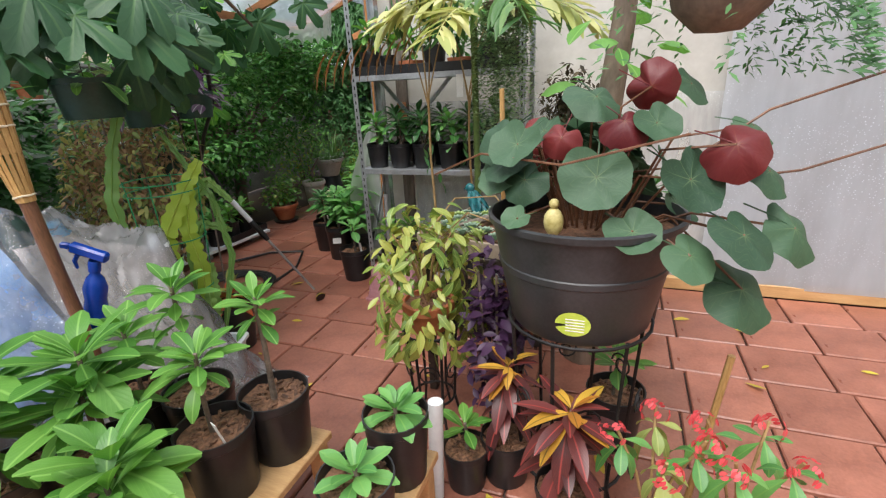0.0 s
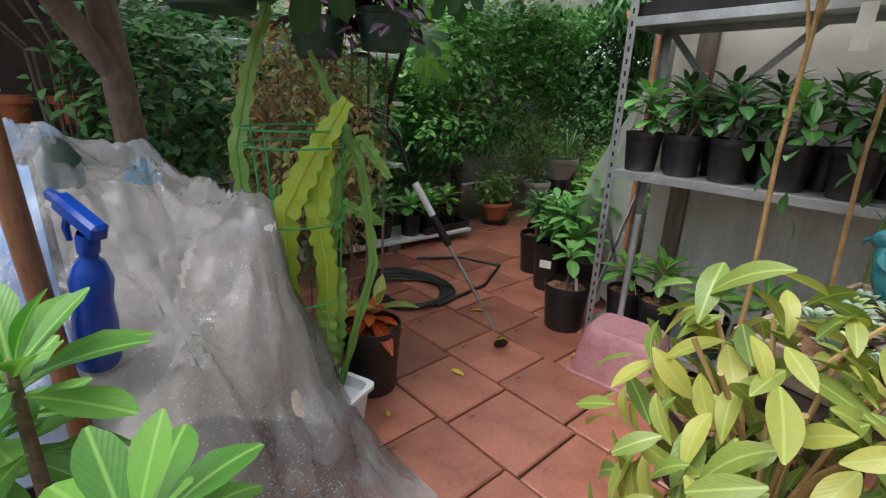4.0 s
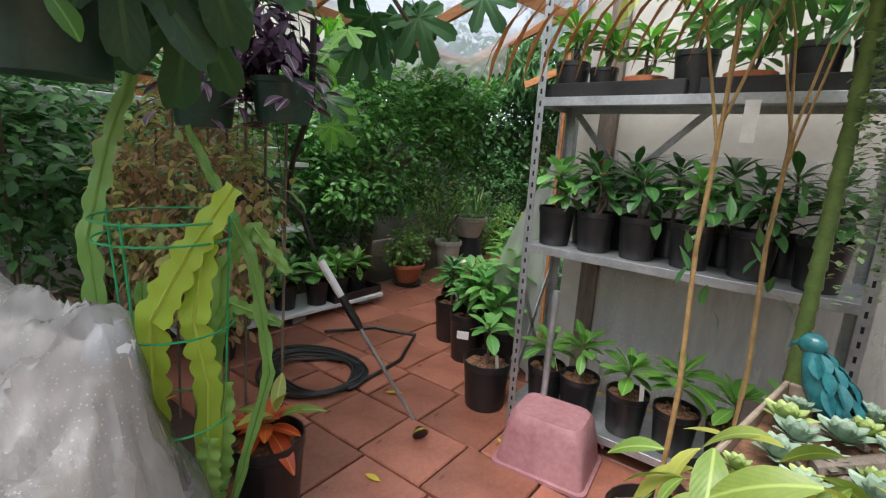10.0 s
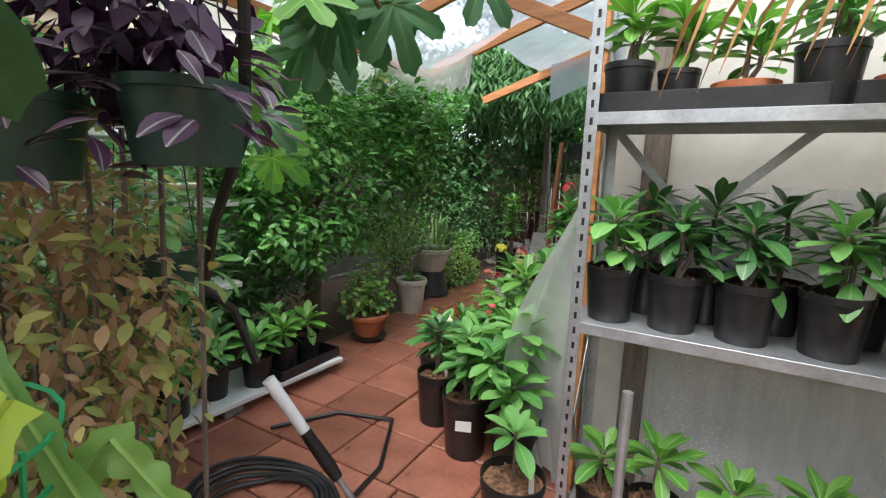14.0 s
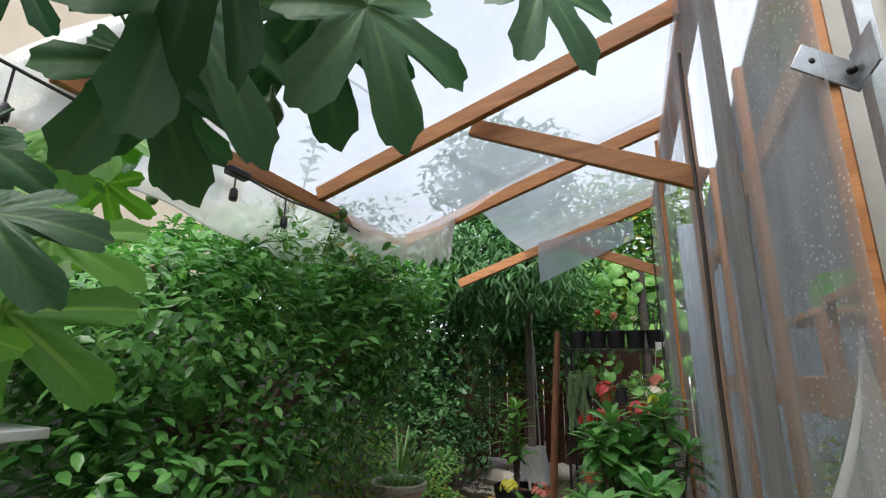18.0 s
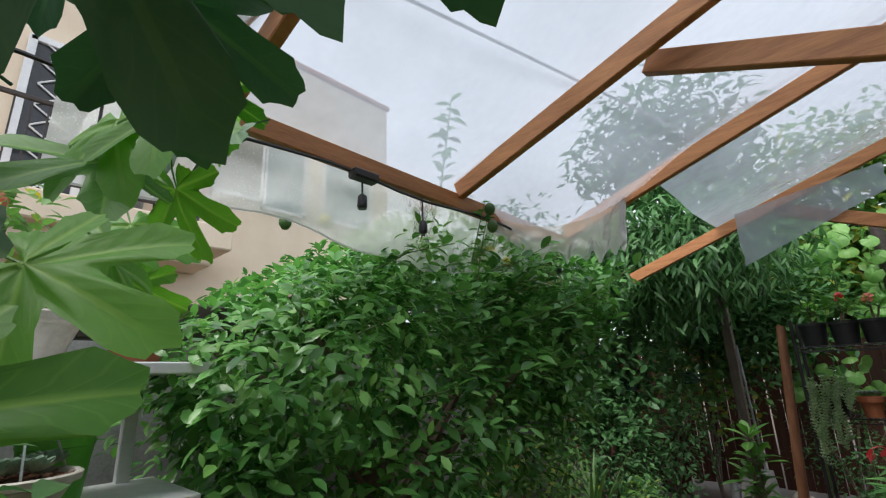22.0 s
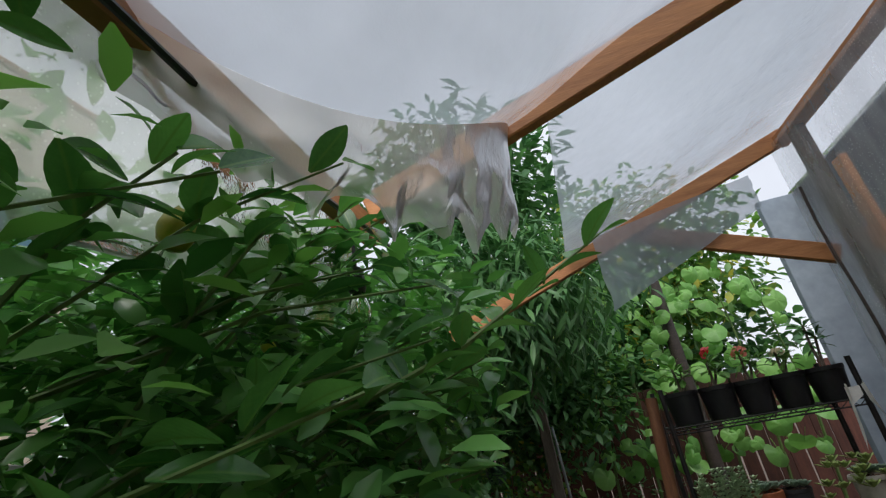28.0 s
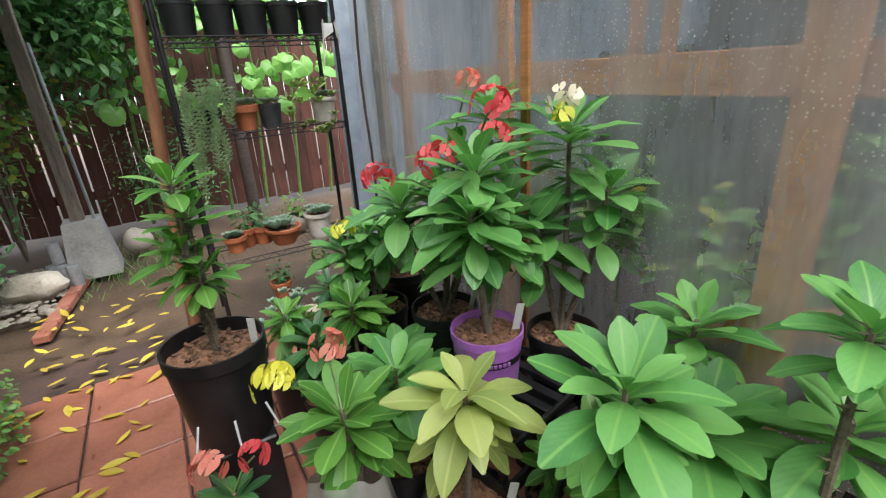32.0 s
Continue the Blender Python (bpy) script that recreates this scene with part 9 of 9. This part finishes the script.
b.tube([(-0.62, 6.9, 0), (-0.60, 6.9, 3.0)], 0.065, 10)
whole("dark_post", b, M_DARKWOOD, "thick dark round post behind the rack", "post")
for k in range(6):
    b = Geo()
    b.box((-3.6 + 0.14 * k, 6.6, 0.35), (0.128, 0.03, 0.7), 0.004, Euler((0, 0.1 * (k % 3 - 1), 0)).to_matrix())
    whole("loose_board", b, M_FENCE, "reddish board leaning by the shrubs", "board", group="loose boards")
for i, (x, y, z) in enumerate(((-2.95, 5.3, 1.25), (-2.6, 6.3, 1.3))):
    hanging("small dark green hanging pot among the shrubs", (x, y, z), 0.10, 0.14, M_GREENPOT, 2.8, seed=840 + i, kind_leaf="dark", n=10, size=0.08)

# -- fallen leaves on the paving --
rr = random.Random(850)
litter = thing("fallen_leaves", "fallen yellow leaves on the paving", "fallen leaves", (0, 0, 0))
for k in range(150):
    if k < 110:
        x, y = rr.gauss(-1.95, 0.25), rr.uniform(2.2, 5.2)
    else:
        x, y = rr.uniform(-1.6, 3.0), rr.uniform(-2.4, 0.6)
    if (x > -1.45 and y > 0.3) or x < -2.6:
        continue
    leaf_part(rr.choice(LEAF["fallen"]), aim((x, y, 0.008), sph(rr.uniform(0, 6.3), 0.03), (rr.uniform(-0.2, 0.2), rr.uniform(-0.2, 0.2), 1), rr.uniform(0.045, 0.11)), litter)

# -- white shelf on the garden side with succulents --
ws = thing("white_shelf", "white metal shelf against the garden wall", "shelf", (0, 0, 0))
for z in (1.51, 1.14, 0.62):
    b = Geo()
    b.box((-2.52, -0.35, z), (0.44, 1.95, 0.035), 0.004)
    part("shelf_board", b, M_WHITE, ws)
for x in (-2.71,):
    for y in (-1.28, 0.52):
        b = Geo()
        b.box((x, y, 0.78), (0.04, 0.04, 1.55), 0.003)
        part("post", b, M_WHITE, ws)
b = Geo()
b.box((-2.95, 0.1, 1.72), (0.10, 1.9, 0.16), 0.008)
whole("dark_timber", b, M_DARKWOOD, "dark weathered timber beam behind the shelf", "timber")
for i, (x, y, z, r, h, mat, st, lab) in enumerate(((-2.50, 0.46, 1.53, 0.10, 0.12, M_TERRA, "clay", "terracotta pot of pale echeverias"), (-2.50, 0.20, 1.53, 0.12, 0.14, M_WHITEPOT, "bowl", "white pot of pale echeverias"), (-2.52, -0.10, 1.53, 0.14, 0.18, M_GREENPOT, "nursery", "large dark pot of succulents"), (-2.50, 0.30, 1.16, 0.09, 0.17, M_LIMEPOT, "nursery", "bright green pot with round leaves"), (-2.50, -0.45, 1.53, 0.10, 0.13, M_TERRA, "clay", "terracotta pot of succulents"))):
    t = thing("shelf_pot", lab + " on the white shelf", "potted plant", (x, y, z), 0, "pots on the white shelf")
    add_pot(t, r, h, mat, st)
    rr = random.Random(860 + i)
    b = Geo()
    if i == 3:
        foliage(b, (0, 0, h + 0.10), (0.12, 0.12, 0.10), 60, 0.05, rr, shell=0.3, width=0.95)
        part("leaves", b, L_BUSHB, t)
    else:
        for k in range(11):
            echeveria(b, (rr.uniform(-r, r) * 0.95, rr.uniform(-r, r) * 0.95, h + rr.uniform(0, 0.04)), 0.055, 20, rr)
        tagged(part("succulent", b, M_SUCC2 if i < 2 else M_SUCC, t), kind="stuff")
hb2 = thing("hanging_bowl", "grey hanging bowl of succulents on chains", "hanging pot", (-2.30, 0.20, 1.17))
add_pot(hb2, 0.13, 0.10, M_WHITEPOT, "bowl")
b = Geo()
rr = random.Random(866)
for k in range(8):
    echeveria(b, (rr.uniform(-0.09, 0.09), rr.uniform(-0.09, 0.09), 0.10), 0.06, 18, rr)
tagged(part("succulent", b, M_SUCC, hb2), kind="stuff")
for k in range(3):
    a = k * 2.09
    b = Geo()
    n = 14
    b.tube([(0.12 * (1 - q / n) * math.cos(a) + 0.002 * (q % 2), 0.12 * (1 - q / n) * math.sin(a), 0.10 + 0.26 * q / n) for q in range(n + 1)], 0.003, 5)
    part("chain", b, M_STEEL, hb2)
fr = thing("round_dial", "round black-rimmed dial on a stand above the shelf", "dial", (-2.52, 0.40, 1.70))
b = Geo()
b.tube([(0.02, 0.085 * math.cos(a * 0.2618), 0.11 + 0.085 * math.sin(a * 0.2618)) for a in range(25)], 0.014, 8)
b.box((0.0, 0, 0.005), (0.06, 0.10, 0.01), 0.003)
b.box((0.0, 0, 0.215), (0.05, 0.09, 0.03), 0.004)
part("rim", b, M_BLACK, fr)
b = Geo()
b.add([(0.02, 0, 0.11)] + [(0.02, 0.083 * math.cos(k * 0.2618), 0.11 + 0.083 * math.sin(k * 0.2618)) for k in range(25)], [(0, k, k + 1) for k in range(1, 25)])
part("face", b, M_LABEL, fr)
t = thing("flowering_pot", "orange-flowered plant among the fig leaves", "potted plant", (-2.55, 0.05, 1.53))
b = Geo()
foliage(b, (0, 0.05, 0.42), (0.16, 0.16, 0.16), 120, 0.07, random.Random(868), shell=0.3)
part("leaves", b, L_BUSHB, t)
b = Geo()
b.tube([(0, 0, 0.02), (0, 0.05, 0.4)], 0.006, 5)
part("stem", b, M_GSTEM, t)
flower_head(t, "orange", (0.06, 0.0, 0.44), 8, 0.04, random.Random(869))
for i, (x, y, k, sz) in enumerate(((-2.35, -0.55, "bright", 0.14), (-2.6, 0.35, "euph", 0.13), (-2.45, -0.9, "euph", 0.16))):
    potted("leafy plant in a black pot below the white shelf", (x, y), 0.10, 0.20, 0.2, [(0, 0, 1), (0.05, 0.03, 0.7)], k, 12, sz, 870 + i, z=0.64 if i == 1 else 0.0, mid=1)

# -- string of lamps along the eave --
lights = thing("string_lights", "black string of clear festoon bulbs under the eave", "string lights", (0, 0, 0))
b = Geo()
pts = [(BX + 0.035, -0.6 + 0.16 * k, BZ - 0.06 - 0.012 * math.sin(k * 1.2)) for k in range(21)]
b.tube(pts, 0.006, 6)
part("cable", b, M_BLACK, lights)
for y, drop, glass in ((0.985, 0.08, False), (1.29, 0.11, True), (2.36, 0.13, True), (0.2, 0.12, True)):
    b = Geo()
    x0 = BX + 0.035
    b.tube([(x0, y, BZ - 0.06), (x0, y, BZ - 0.06 - drop)], 0.004, 5)
    b.lathe([(0.010, 0.0), (0.017, -0.008), (0.019, -0.045), (0.016, -0.055), (0.001, -0.055)], 10, (x0, y, BZ - 0.05 - drop))
    s_ = part("socket", b, M_BLACK, lights)
    if glass:
        b = Geo()
        b.lathe([(0.013, 0.0), (0.018, -0.015), (0.026, -0.038), (0.022, -0.06), (0.010, -0.074), (0.001, -0.076)], 14, (x0, y, BZ - 0.105 - drop))
        part("bulb", b, M_GLASS, s_, "clear glass bulb")
        b = Geo()
        b.tube([(x0 - 0.005, y, BZ - 0.12 - drop), (x0, y, BZ - 0.15 - drop), (x0 + 0.005, y, BZ - 0.12 - drop)], 0.0012, 4)
        part("filament", b, M_BRASS, s_)
b = Geo()
b.box((BX + 0.05, 0.98, BZ - 0.065), (0.05, 0.11, 0.035), 0.006)
part("junction", b, M_BLACK, lights)
b = Geo()
b.beam((-1.85, -0.55, 2.50), (-1.30, 2.4, 2.62), 0.014, 0.004, 0.001)
whole("roof_strap", b, M_STEEL, "grey strap lying over the roof film", "strap")

# plants seen dimly behind the film
t = thing("plants_behind_film", "green plants in the room behind the film", "plants", (0, 0, 0))
b = Geo()
for k in range(6):
    foliage(b, (0.55, 1.0 + 0.5 * k, 0.55 + 0.12 * (k % 3)), (0.22, 0.28, 0.35), 260, 0.11, random.Random(880 + k), shell=0.4)
tagged(part("leaves", b, L_BUSHB, t), kind="stuff")
b = Geo()
for k in range(6):
    b.tube([(0.55, 1.0 + 0.5 * k, 0), (0.55, 1.0 + 0.5 * k, 0.7)], 0.01, 6)
tagged(part("stems", b, M_GSTEM, t), kind="stuff")


# ---- paving, laid last: terracotta pavers with open joints ----
paving = thing("paving", "damp terracotta paving slabs with dark joints", "paving", kind="structure")
g = Geo()
g.box((1.05, -0.6, -0.035), (7.4, 10.2, 0.03), 0.004)
part("bedding", g, M_JOINT, paving)
PITCH, PITCH_Y = 0.362, 0.354


def slab_mesh(seed):
    rr = random.Random(seed)
    s = Geo()
    s.box((0, 0, 0), (PITCH - 0.010, PITCH_Y - 0.010, 0.045), 0.006)
    return s.mesh("paver", M_TILE, False)


slabs = [slab_mesh(s) for s in range(3)]
far = Geo()
count = 0
for i in range(-8, 14):
    for j in range(-13, 13):
        x = -0.13 - PITCH / 2 + PITCH * i + (0.055 if j % 2 else 0.0) * (1 if j < 2 else 0)
        y = -0.110 - PITCH_Y / 2 + PITCH_Y * j
        if y > 4.35 or x < -2.35 or x > 4.6 or y < -5.6:
            continue
        if y > 0.55 and x > -0.15:
            continue
        if x < -0.9 - 0.0 and y < -0.75:
            continue
        z = -0.0225 + R.uniform(-0.003, 0.002)
        near = -2.3 < x < 3.2 and y > -2.6
        if near and count < 300:
            ob = new("paver", slabs[count % 3])
            ob.parent = paving
            ob.location = (x, y, z)
            ob.rotation_euler = (radians(R.uniform(-0.35, 0.35)), radians(R.uniform(-0.35, 0.35)), radians(R.uniform(-0.5, 0.5)))
            count += 1
        else:
            far.box((x, y, z), (PITCH - 0.010, PITCH_Y - 0.010, 0.045), 0.006)
tagged(part("far_pavers", far, M_TILE, paving, "", False), kind="stuff")
